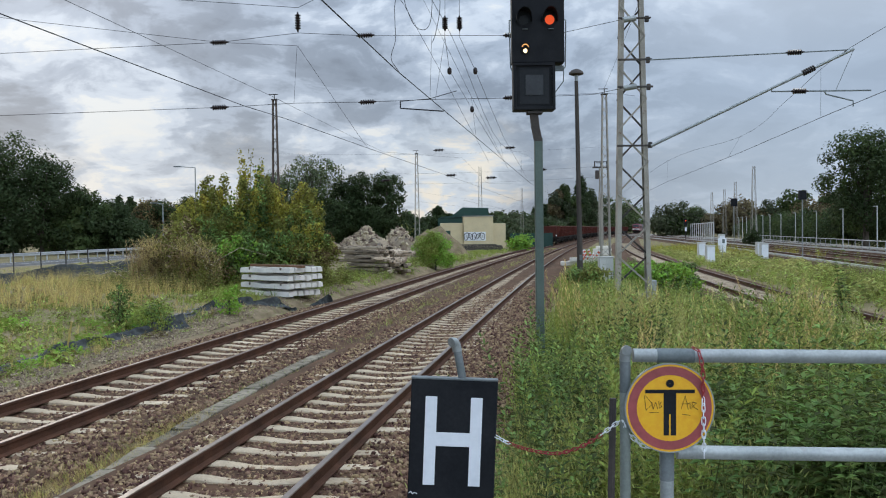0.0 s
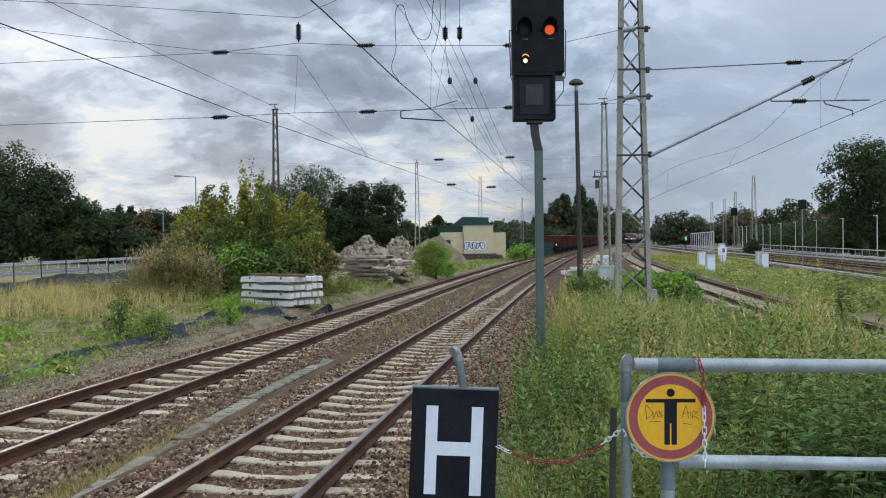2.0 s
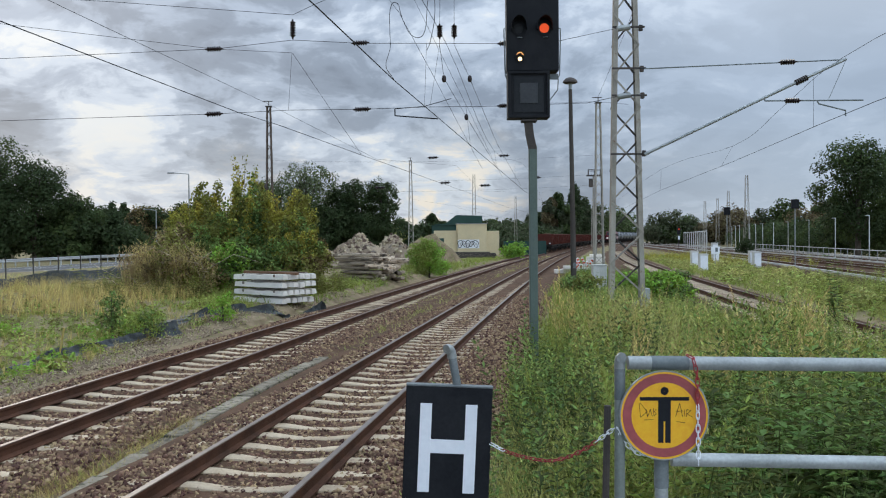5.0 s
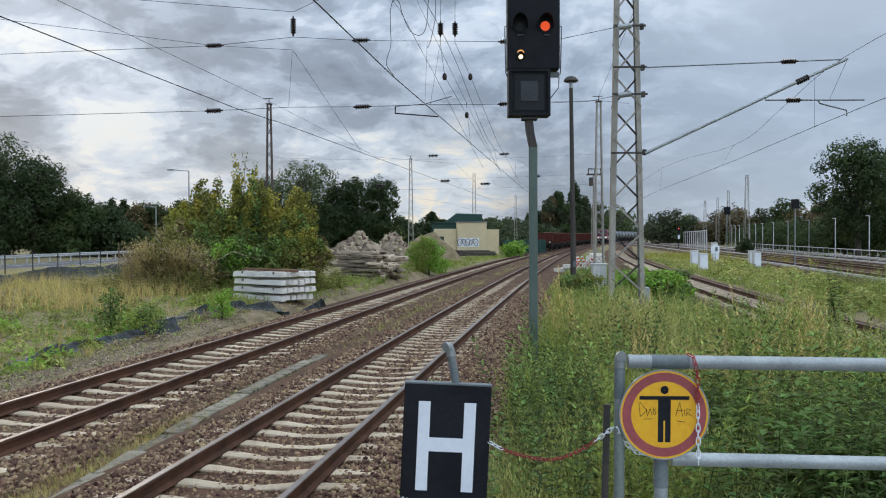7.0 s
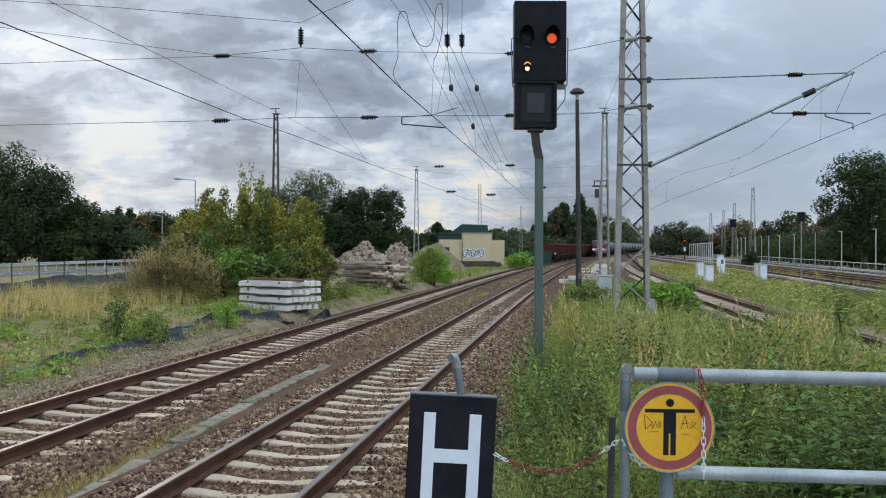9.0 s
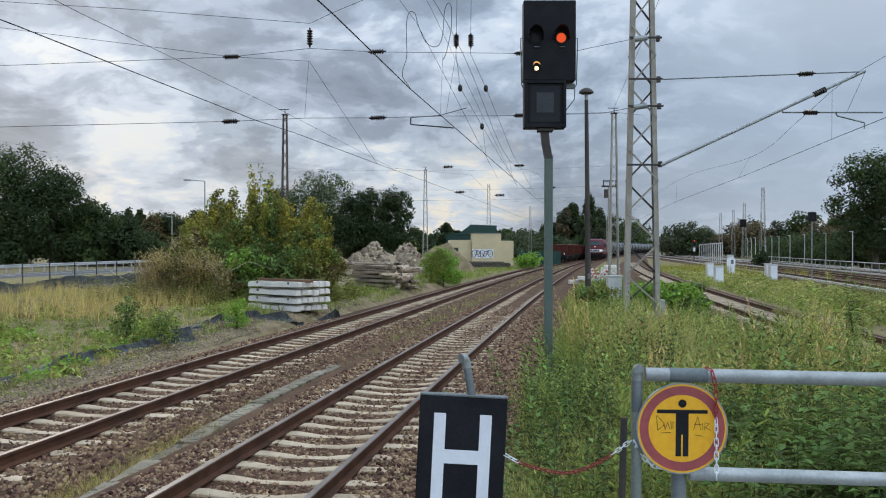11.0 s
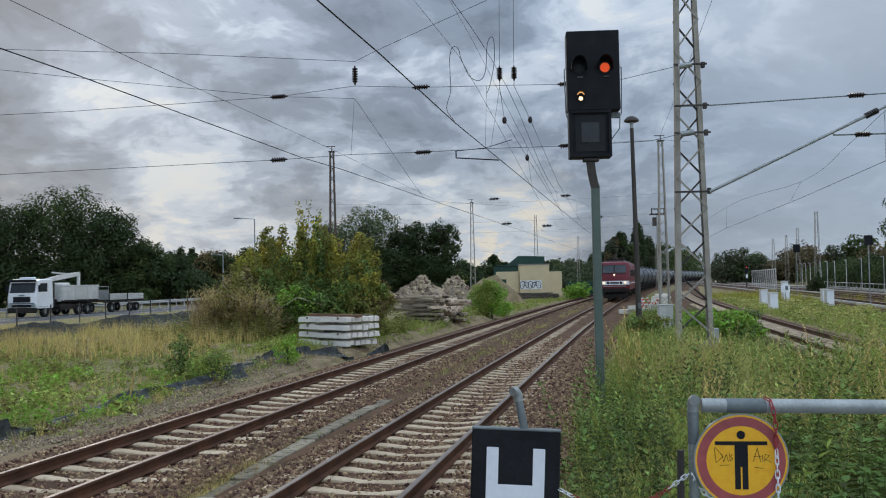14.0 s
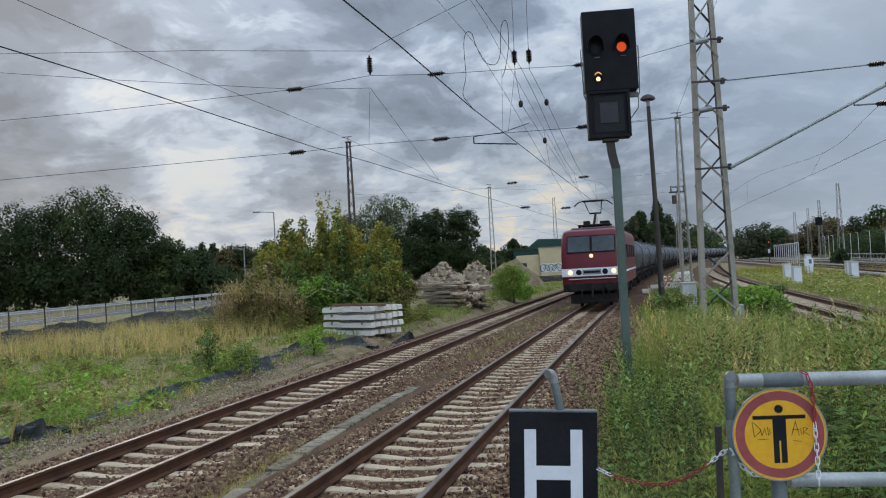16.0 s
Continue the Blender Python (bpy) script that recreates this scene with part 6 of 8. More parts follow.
timber_mesh = Geo().box((0, 0, 0.09), (2.6, 0.25, 0.175), 0.03).mesh("timber_sleeper", M["grey_timber"])
tcorner = Vector((-3.65, 49.0, 0))
for lay in range(7):
    for i in range(6):
        if lay > 5 and i > 3:
            continue
        q = tcorner - ax * (1.3 + rng.normal(0, 0.20)) + bx * (0.15 + i * 0.29)
        o = tagged(new("timber_sleeper", timber_mesh), "weathered wooden sleeper in a rough stack", "wooden sleeper", "stacked wooden sleepers")
        o.matrix_basis = pose(q.x, q.y, -0.05 + lay * 0.238, rng.normal(0, 2.5), rng.normal(0, 1.0), -32 + rng.normal(0, 3))
for i in range(30):
    o = tagged(new("timber_sleeper", timber_mesh), "weathered wooden sleeper tumbled beside the stack", "wooden sleeper", "stacked wooden sleepers")
    o.matrix_basis = pose(-2.95 + rng.normal(0, 0.4), 51.6 + rng.normal(0, 1.2), rng.uniform(-0.10, 1.15), rng.normal(0, 4), rng.normal(0, 4), rng.uniform(50, 130))


def heap(place, rx, ry, h, seed, label, mat_="rubble", bits=0):
    n, m = 40, 18
    root = thing("rubble_heap", label, "heap", "heaps")
    v, f = [], []
    for j in range(m + 1):
        for i in range(n):
            a, r = 2 * math.pi * i / n, j / m
            x, y = rx * r * math.cos(a), ry * r * math.sin(a)
            z = h * max(0, 1 - r ** 1.5) * (1 + 0.35 * smooth_noise(x, y, 1.6, seed)) + 0.22 * smooth_noise(x, y, 0.5, seed + 2) * (1 - r)
            v.append((place[0] + x, place[1] + y, place[2] + z))
    for j in range(m):
        for i in range(n):
            f.append((j * n + i, j * n + (i + 1) % n, (j + 1) * n + (i + 1) % n, (j + 1) * n + i))
    o = soup("mound", v, f, M[mat_], root)
    if bits:
        base = unit(bits) * [rx, ry, 0]
        k = np.sqrt(rng.uniform(0, 1, bits))
        bp = base * k[:, None]
        g = Geo()
        for x, y, _ in bp:
            r = math.hypot(x / rx, y / ry)
            z = h * max(0, 1 - r ** 1.5) * (1 + 0.35 * smooth_noise(x, y, 1.6, seed))
            s = rng.uniform(0.07, 0.30)
            g.box((place[0] + x, place[1] + y, place[2] + z), (s * rng.uniform(0.7, 1.8), s, s * rng.uniform(0.5, 1)), 0.02, Euler(tuple(rng.uniform(0, 3, 3))).to_matrix().to_4x4())
        tagged(part("broken_concrete", g, M["lumps"], root, "broken concrete lumps", 0), kind="stuff")
    return root


heap((-6.6, 75, -0.2), 3.6, 3.5, 2.55, 1, "heap of broken concrete rubble", bits=620)
heap((-3.6, 79, -0.2), 2.9, 3.2, 2.6, 4, "dark heap of earth and rubble", bits=260)
heap((-0.9, 92, -0.2), 3.7, 4.0, 2.9, 7, "pale heap of sand and gravel", "gravel")
heap((-10.5, 80, -0.2), 3.5, 3.0, 2.1, 9, "heap of broken concrete rubble", bits=260)

# ---- trackside building ----
house = thing("utility_building", "cream flat-roofed utility building with graffiti", "building", m=pose(0, 128, -0.3))
part("main_block", Geo().box((5.07, 3.0, 2.3), (4.25, 6.0, 4.6), 0.03), M["cream"], house, "taller cream block")
part("wing", Geo().box((1.25, 3.6, 1.85), (3.35, 6.0, 3.7), 0.03), M["cream"], house)
part("wing", Geo().box((8.1, 3.6, 1.80), (1.85, 6.0, 3.6), 0.03), M["cream"], house)
part("roof_slab", Geo().box((5.07, 3.0, 4.66), (4.5, 6.2, 0.12), 0.02), M["concrete"], house)
part("door", Geo().box((0.55, 0.57, 1.5), (1.0, 0.06, 2.2), 0.01), M["green_roof"], house, "green metal door")
gf_ = part("graffiti", Geo().box((4.55, -0.012, 1.75), (3.1, 0.02, 1.25), 0.004), M["white"], house, "white graffiti field with grey bars")
for x, w, h, lean in ((3.35, 0.34, 0.52, 0.10), (3.95, 0.27, 0.44, -0.15), (4.45, 0.30, 0.52, 0.05), (5.0, 0.26, 0.40, 0.20), (5.6, 0.36, 0.50, -0.10)):
    ring_ = [(x + w * math.cos(a) * (1 + 0.25 * math.sin(3 * a)) + lean * math.sin(a), -0.03, 1.75 + h * math.sin(a)) for a in [2 * math.pi * q / 18 for q in range(19)]]
    part("loop", Geo().tube(ring_, 0.05, 5, caps=False), M["black"], gf_, "dark rounded outline")
    part("fill", Geo().box((x + 0.03, -0.026, 1.72), (w * 0.7, 0.012, h * 0.8), 0.003), M["cabinet_grey"], gf_, "grey patch")
hall = thing("green_hall", "dark green sheet-metal hall behind the building", "hall", m=pose(3.0, 137, -0.3))
part("wall", Geo().box((0, 4, 2.3), (7.6, 8, 4.6), 0.02), M["green_roof"], hall)
part("roof", Geo().sweep([[(x, y, z) for x, z in ((-3.4, 4.62), (-3.4, 4.75), (-1.7, 4.85), (0.0, 6.15), (4.0, 6.0), (4.0, 4.62))] for y in (-0.2, 8.2)]), M["green_roof"], hall, "low pitched green roof")
gfence = thing("panel_fence", "dark green panel fence beside the building", "fence")
for i in range(9):
    part("panel", Geo().box((9.8 + i * 0.72, 126 + i * 0.4, 0.75), (0.68, 0.05, 2.1), 0.01), M["green_roof"], gfence)
loading = thing("low_stack", "low dark stack of boards in front of the building", "stack", m=pose(4.4, 112, -0.2))
for i in range(5):
    part("board", Geo().box((rng.normal(0, 0.2), i * 0.1, 0.1 + 0.15 * i), (6.4 - 0.3 * i, 1.2, 0.12), 0.01), M["wood_pole"], loading)

# ---- cabinets and clutter between the tracks ----
cab_ = thing("switch_cabinet", "light grey switch cabinet with two doors in the weeds", "cabinet", m=pose(7.22, 39.6, -0.26))
part("body", Geo().box((0, 0, 0.68), (0.62, 0.45, 1.36), 0.015), M["cabinet_grey"], cab_)
part("lid", Geo().box((0, 0, 1.39), (0.68, 0.50, 0.05), 0.012), M["cabinet_grey"], cab_)
for x in (-0.15, 0.15):
    d_ = part("door", Geo().box((x, -0.228, 0.70), (0.28, 0.012, 1.2), 0.004), M["cabinet_grey"], cab_)
    part("handle", Geo().box((x * 0.3, -0.24, 0.72), (0.02, 0.02, 0.14), 0.004), M["galv_dark"], d_)
for x, y, z, w, h, a in ((8.75, 62.0, -0.15, 1.1, 0.28, 4), (9.1, 61.6, 0.13, 0.7, 0.26, -6), (9.35, 62.4, -0.15, 1.2, 0.30, 3), (10.0, 61.9, -0.12, 1.3, 0.34, -4), (10.2, 62.2, 0.22, 1.2, 0.28, 5),
                         (11.05, 62.0, -0.12, 1.3, 0.36, 3), (11.0, 62.1, 0.24, 1.3, 0.30, -3), (11.05, 62.0, 0.54, 1.2, 0.30, 4), (11.1, 62.1, 0.84, 1.25, 0.15, -2), (11.15, 62.05, 0.99, 0.9, 0.18, 6)):
    solo("concrete_block", Geo().box((0, 0, h / 2), (w, 0.5, h), 0.02), M["new_concrete"], "white concrete block on a pile between tracks", "block", "concrete blocks", m=pose(x, y, z, 0, 0, a))
for i in range(8):
    bar = thing("warning_barrier", "red and white striped plastic barrier foot", "barrier", "barriers", m=pose(9.5 + i * 0.15, 61.68 + 0.10 * (i % 2), 0.22 + 0.24 * (i % 2), rng.normal(0, 8), rng.normal(0, 22), rng.normal(0, 25)))
    part("plate", Geo().box((0, 0, 0.25), (0.17, 0.06, 0.5), 0.01), M["white"], bar)
    for k in range(2):
        part("stripe", Geo().box((0, -0.036, 0.12 + k * 0.24), (0.17, 0.008, 0.13), 0.002), M["orange"], bar, "orange-red stripe")


def white_box(x, y, w, d, h, label="white trackside cabinet on grass"):
    r = thing("trackside_cabinet", label, "cabinet", "white cabinets", m=pose(x, y, -0.3))
    part("body", Geo().box((0, 0, h / 2), (w, d, h), 0.02), M["white_dirty"], r)
    part("lid", Geo().box((0, 0, h + 0.02), (w + 0.06, d + 0.06, 0.05), 0.012), M["white_dirty"], r)
    part("door", Geo().box((0, -d / 2 - 0.006, h * 0.52), (w * 0.85, 0.012, h * 0.8), 0.004), M["white"], r)


white_box(20.55, 68.5, 0.65, 0.5, 1.25)
white_box(22.2, 76.5, 0.6, 0.5, 1.35)
white_box(26.4, 73.2, 0.62, 0.5, 1.3)
white_box(27.0, 86, 0.6, 0.5, 1.4)
white_box(26.5, 74.6, 0.5, 0.45, 1.35)
white_box(28.8, 92, 0.6, 0.5, 1.9)
post_s = thing("marker_board", "small white marker board on a thin post", "marker", m=pose(23.5, 74.9, -0.3))
part("post", Geo().tube([(0, 0, 0), (0, 0, 1.2)], 0.035, 8), M["galv"], post_s)
part("plate", Geo().box((0, -0.03, 1.45), (0.72, 0.03, 0.62), 0.01), M["white"], post_s)
part("bars", Geo().box((0.1, -0.05, 1.5), (0.22, 0.01, 0.35), 0.003), M["galv_dark"], post_s)

# ---- suburban line ----
for off, y0 in ((-1.55, 30), (3.05, 105), (7.6, 40), (11.2, 50)):
    cv = solo("third_rail_cover", Geo().sweep([[(suburban_a(y) + off + u, y, z) for u, z in ((-0.09, -0.02), (-0.09, 0.12), (0.09, 0.12), (0.09, -0.02))] for y in np.arange(y0, 330, 6.0)]), M["white_dirty"], "long white third-rail cover board", "rail cover", "third-rail covers")


def fence_x(y):
    return 24.7 + 0.187 * y


wallf = thing("platform_fence", "pale steel fence with tall posts by the suburban line", "fence")
pm_ = Geo().tube([(0, 0, 0), (0, 0, 4.4)], 0.05, 8).box((-0.16, 0, 4.42), (0.42, 0.08, 0.06), 0.01).mesh("tall_post", M["white_dirty"])
for y in (71.5, 82, 94, 106, 118, 128, 136.7, 143, 149, 160, 165, 169.5):
    o = new("tall_post", pm_)
    o.parent, o.matrix_basis = wallf, pose(fence_x(y), y, -0.3)
sp_ = Geo().tube([(0, 0, 0), (0, 0, 1.3)], 0.04, 6).mesh("short_post", M["galv"])
for i in range(42):
    y = 56 + i * 2.4
    o = new("short_post", sp_)
    o.parent, o.matrix_basis = wallf, pose(fence_x(y) - 0.6, y, -0.3)
for z in (0.35, 0.95):
    part("rail", Geo().tube([(fence_x(y) - 0.6, y, z) for y in (50, 80, 110, 152)], 0.04, 6), M["white_dirty"], wallf)
far_fence = thing("far_screen_fence", "far white post fence with a top rail", "fence")
fpm = Geo().box((0, 0, 1.45), (0.11, 0.11, 3.3), 0.01).mesh("screen_post", M["white_dirty"])
for i in range(13):
    y = 190 - 5.6 * i
    o = new("screen_post", fpm)
    o.parent, o.matrix_basis = far_fence, pose((1222 + i * 3.35 - 784) / 1572 * y, y, 0.0)
part("top_rail", Geo().tube([((1222 + i * 3.35 - 784) / 1572 * (190 - 5.6 * i), 190 - 5.6 * i, 3.0) for i in (0, 6, 12)], 0.07, 6), M["white_dirty"], far_fence)
for x, y, z in ((29.1, 72, 5.1), (36.0, 110, 5.6)):
    sg = thing("far_signal", "small black light signal on a slim pole", "signal", "suburban signals", m=pose(x, y, -0.3))
    part("pole", Geo().tube([(0, 0, 0), (0, 0, z)], 0.05, 8), M["galv"], sg)
    part("screen", Geo().box((0, 0, z + 0.1), (0.58, 0.3, 0.75) if y < 100 else (0.75, 0.3, 0.95), 0.02), M["black"], sg, "black signal screen")
for x, y in ((36.5, 158), (45.0, 165)):
    sg = thing("far_red_signal", "far signal post showing a red light", "signal", "far red signals", m=pose(x, y, -0.3))
    part("pole", Geo().tube([(0, 0, 0), (0, 0, 3.6)], 0.09, 6), M["mast_dark"], sg)
    part("screen", Geo().box((0, 0, 3.6), (0.6, 0.3, 1.3), 0.02), M["black"], sg)
    part("lamp", Geo().lathe([(0.001, 0.05), (0.08, 0.03), (0.10, 0)], 10, pose(0, -0.16, 3.9, 90), caps=False), M["taillight"], sg, "lit red lamp")
    part("plate", Geo().box((0, -0.16, 2.3), (0.4, 0.03, 0.7), 0.01), M["white"], sg)

# ---- street lamps by the road ----
for x, y, h, arm in ((-26.4, 95, 9.7, -1.6), (-13.3, 150, 9.0, -1.4), (-31.5, 100, 6.0, -0.6)):
    sl = thing("street_lamp", "slim grey street lamp with a short arm", "street lamp", "street lamps", m=pose(x, y, -0.3))
    part("pole", Geo().tube([(0, 0, 0), (0, 0, h)], 0.10, 8, 0.06), M["galv"], sl)
    part("arm", Geo().tube([(0, 0, h), (arm, 0, h + 0.12)], 0.045, 6), M["galv"], sl)
    part("lamp_head", Geo().box((arm - 0.3, 0, h + 0.13), (0.75, 0.3, 0.12), 0.04), M["galv_dark"], sl)


# ---- plants ----
def crown_leaves(blobs, n, size, flat=0.35, shell=0.62):
    """Leaves in the shells of several uneven clumps (x, y, z, rx, rz)."""
    extra = []
    for x, y, z, r, rz in blobs:
        for _ in range(5):
            d = rng.normal(size=3)
            d /= np.linalg.norm(d)
            k = rng.uniform(0.28, 0.55)
            extra.append((x + d[0] * r * 0.85, y + d[1] * r * 0.85, z + d[2] * rz * 0.85, r * k, rz * k))
    b = np.array(list(blobs) + extra, float)
    w = (b[:, 3] ** 2 * b[:, 4]) ** (2 / 3)
    idx = rng.choice(len(b), n, p=w / w.sum())
    d = unit(n)
    rad = rng.uniform(shell, 1.0, n) * (1 + 0.22 * np.sin(d[:, 0] * 5 + idx) * np.sin(d[:, 2] * 4 + idx * 2.1) + rng.normal(0, 0.055, n))
    c = b[idx, :3] + d * np.stack([b[idx, 3], b[idx, 3], b[idx, 4]], 1) * rad[:, None]
    nr = d + unit(n) * 0.6 + np.array([0, 0, flat + 0.15])
    return leaf_soup(c, nr, size)


def tree(name, label, x, y, h, r, n, size, mats, trunk_h=0.25, blobs=9, tall=1.0, category="tree", group="", seed=None, gaps=0.62, spread=1.0):
    zb = ground_z(x, y)
    root = thing(name, label, category, group, m=pose(x, y, zb))
    th = h * trunk_h
    g = Geo()
    g.tube([(0, 0, -0.2), (rng.normal(0, 0.05) * r, rng.normal(0, 0.05) * r, h * 0.4), (rng.normal(0, 0.1) * r, 0, h * 0.85)], max(0.025 * h, 0.04), 8, 0.006 * h)
    bl = []
    for i in range(blobs):
        t = (i + 0.5) / blobs
        z = th + (h - th) * (0.12 + 0.78 * t)
        ww = r * spread * math.sqrt(max(0.06, 1 - ((t - 0.38) / 0.66) ** 2))
        a = i * 2.4 + rng.uniform(0, 1)
        k = ww * rng.uniform(0.25, 0.62) if tall < 2 else 0
        br = (r * (rng.uniform(0.30, 0.50) if category == "tree" else rng.uniform(0.42, 0.62))) if tall < 2 else ww * 0.8
        bz = min(br * rng.uniform(0.7, 1.0) * tall, (h - th) * 0.4)
        z = min(z, h - bz * 0.95)
        bl.append((k * math.cos(a), k * math.sin(a), z, br, bz))
        if i % 2 == 0:
            g.tube([(0, 0, max(th * 0.7, z * 0.55)), (k * 0.6 * math.cos(a), k * 0.6 * math.sin(a), z * 0.9), (k * math.cos(a), k * math.sin(a), z + bz * 0.4)], 0.012 * h, 5, 0.003 * h)
    part("trunk", g, M["bark"], root)
    k = len(mats)
    for i, mt in enumerate(mats):
        v, f = crown_leaves(bl if k == 1 else [q for j, q in enumerate(bl) if j % k == i] or bl, n // k, size, shell=gaps)
        v[:, 2] = np.maximum(v[:, 2], 0.05)
        soup("crown", v, f, M[mt], root)
    return root


def shoot_tree(name, label, x, y, h, r, n, size, mats, category="tree", group="", shoots=46):
    """A young tree of many thin upright shoots, leafy to the tip."""
    root = thing(name, label, category, group, m=pose(x, y, ground_z(x, y)))
    g = Geo()
    leaves = [[] for _ in mats]
    for i in range(shoots):
        a, u = rng.uniform(0, 6.28), math.sqrt(rng.uniform(0.02, 1))
        z0 = h * rng.uniform(0.0, 0.4)
        z1 = max(h * (1 - 0.55 * u * u) * rng.uniform(0.70, 1.02), z0 + 0.25)
        e = np.array([r * u * math.cos(a), r * u * math.sin(a), z1])
        o = np.array([0.12 * r * math.cos(a), 0.12 * r * math.sin(a), z0])
        bow = np.array([rng.normal(0, 0.12), rng.normal(0, 0.12), rng.uniform(-0.05, 0.15)]) * r
        k = max(6, int(n / shoots * rng.uniform(0.5, 1.5)))
        t = rng.uniform(0.12, 1.0, k)[:, None]
        c = o + (e - o) * np.concatenate([t ** 0.75, t ** 0.75, t], 1) + bow * 4 * t * (1 - t)
        c = c + unit(k) * (0.07 + 0.38 * r * rng.uniform(0.1, 1, (k, 1)) * (1.15 - t))
        leaves[i % len(mats)].append(c)
        if i % 3 == 0:
            g.tube([o, o + (e - o) * 0.5 + bow, e * 0.98], 0.006 + 0.004 * h, 4, 0.003)
    part("trunk", g, M["bark"], root)
    for mt, c in zip(mats, leaves):
        c = np.concatenate(c)
        c[:, 2] = np.maximum(c[:, 2], 0.05)
        v, f = leaf_soup(c, unit(len(c)) * 0.8 + np.array([0, -0.2, 0.5]), size)
        soup("crown", v, f, M[mt], root)
    return root


DT = "dark broad-leaved tree beyond the road"
for x, y, h, r, mats in ((-53, 106, 15.4, 7.0, ("leaf_dark", "leaf_deep")), (-47.5, 105, 12.0, 5.0, ("leaf_dark",)), (-44, 108, 8.3, 3.8, ("leaf_dark", "leaf_deep")), (-42, 112, 6.8, 4.2, ("leaf_dark",)), (-60, 104, 13.8, 6.5, ("leaf_dark",)),
                         (-67, 103, 13.0, 6.5, ("leaf_dark", "leaf_deep")), (-75, 108, 12.0, 7, ("leaf_dark",)), (-40, 122, 7.5, 4.5, ("leaf_dark", "leaf_brown")), (-38, 132, 8.0, 4.5, ("leaf_dark",))):
    tree("tree", DT, x, y, h * 0.95, r, 15000, 0.21, mats, 0.06, 22, group="roadside trees")
for x, y, h, r in ((-69.0, 190, 11.2, 1.7), (-66.7, 190, 11.0, 1.6)):
    tree("spruce", "slim dark spruce above the far trees", x, y, h, r, 2200, 0.45, ("leaf_dark",), 0.05, 8, tall=2.0, group="spruces")
MT = "tall dark tree behind the heaps"
for x, y, h, r, mats in ((-18.0, 125, 13.6, 5.6, ("leaf_sage", "leaf_deep")), (-22.0, 122, 11.0, 4.6, ("leaf_sage", "leaf_deep")), (-13.6, 128, 11.0, 4.0, ("leaf_dark",)), (-11.0, 126, 11.4, 3.6, ("leaf_dark",)), (-7.6, 125, 11.6, 3.4, ("leaf_dark",)), (-15.5, 124, 7.5, 4.0, ("leaf_dark",)), (-9.5, 124, 6.5, 3.5, ("leaf_dark",))):
    tree("tree", MT, x, y, h * 0.97, r, 9000, 0.185, mats, 0.14, 15, group="middle trees")
for x, y, h, r in ((-1.0, 172, 7.6, 2.4), (0.8, 174, 6.0, 2.2), (-5.5, 165, 6.0, 1.2)):
    tree("tree", "small dark tree far behind the building", x, y, h, r, 2200, 0.4, ("leaf_dark",), 0.1, 8)
for x, y, h, r, tall, mats in ((33.9, 268, 14.3, 3.5, 1.3, ("leaf_far", "leaf_rust")), (37.1, 271, 16.3, 3.5, 1.6, ("leaf_deep", "leaf_dark")), (41.5, 267, 19.2, 2.8, 2.2, ("leaf_dark",)), (39.6, 265, 12.7, 3.8, 1.2, ("leaf_deep", "leaf_far")), (47.3, 283, 15.6, 2.5, 2.2, ("leaf_dark", "leaf_far")), (30.4, 275, 10.5, 4.3, 1.0, ("leaf_dark",))):
    tree("poplar", "tall slim tree beyond the parked wagons", x, y, h, r, 4200, 0.50, mats, 0.08, 14, tall=tall, group="far tall trees")
RT = "large dark tree beside the suburban line"
for x, y, h, r in ((46.6, 98, 14.2, 5.0), (54, 101, 14.0, 6.0), (51.5, 112, 6.5, 3.0), (61, 104, 13, 6)):
    tree("tree", RT, x, y, h * 0.97, r, 15000, 0.20, ("leaf_dark", "leaf_deep"), 0.08, 20, group="suburban line trees")


def belt(name, label, line, height, depth, n, size, mats):
    """A far wood as one uneven mass of clumps along a line of (x, y)."""
    blobs = []
    pts = [Vector((*p, 0)) for p in line]
    for a, b in zip(pts, pts[1:]):
        k = max(2, int((b - a).length / (height * 0.45)))
        for i in range(k):
            p = a + (b - a) * ((i + rng.uniform(0, 1)) / k)
            hh = height * rng.uniform(0.6, 1.08)
            r = height * rng.uniform(0.26, 0.45)
            blobs.append((p.x, p.y + rng.uniform(0, depth), hh - r * 0.8, r, r * 0.8))
            blobs.append((p.x + rng.normal(0, r), p.y + rng.uniform(0, depth), hh * 0.4, r * 1.1, hh * 0.42))
    k = len(mats)
    for i, mt in enumerate(mats):
        v, f = crown_leaves([q for j, q in enumerate(blobs) if (j // 4) % k == i], n // k, size)
        v[:, 2] = np.maximum(v[:, 2], -0.3)
        ob = soup(name, v, f, M[mt])
        tagged(ob, label, "woods", kind="stuff")


belt("far_woods", "far dark wood along the road", [(-110, 150), (-62, 205), (-40, 245)], 9.5, 14, 18000, 0.6, ("leaf_dark", "leaf_far", "leaf_rust"))
belt("far_woods", "far dark wood behind the building", [(-6, 200), (6, 208), (22, 220)], 7.5, 8, 6000, 0.6, ("leaf_dark", "leaf_deep"))
belt("hedge", "dense dark undergrowth behind the guard rail", [(-80, 98), (-52, 101), (-41, 108), (-36, 125), (-30, 150)], 5.0, 5, 34000, 0.30, ("leaf_dark", "leaf_deep", "leaf_dark"))
belt("far_woods", "far dark wood on the horizon", [(-120, 300), (-40, 330), (10, 330), (44, 345)], 9.0, 20, 14000, 0.8, ("leaf_far", "leaf_deep"))
belt("far_woods", "far wood with browning crowns", [(70, 242), (80, 233), (88, 225), (95, 215), (110, 200), (125, 190)], 11.2, 14, 26000, 0.48, ("leaf_far", "leaf_rust", "leaf_deep"))
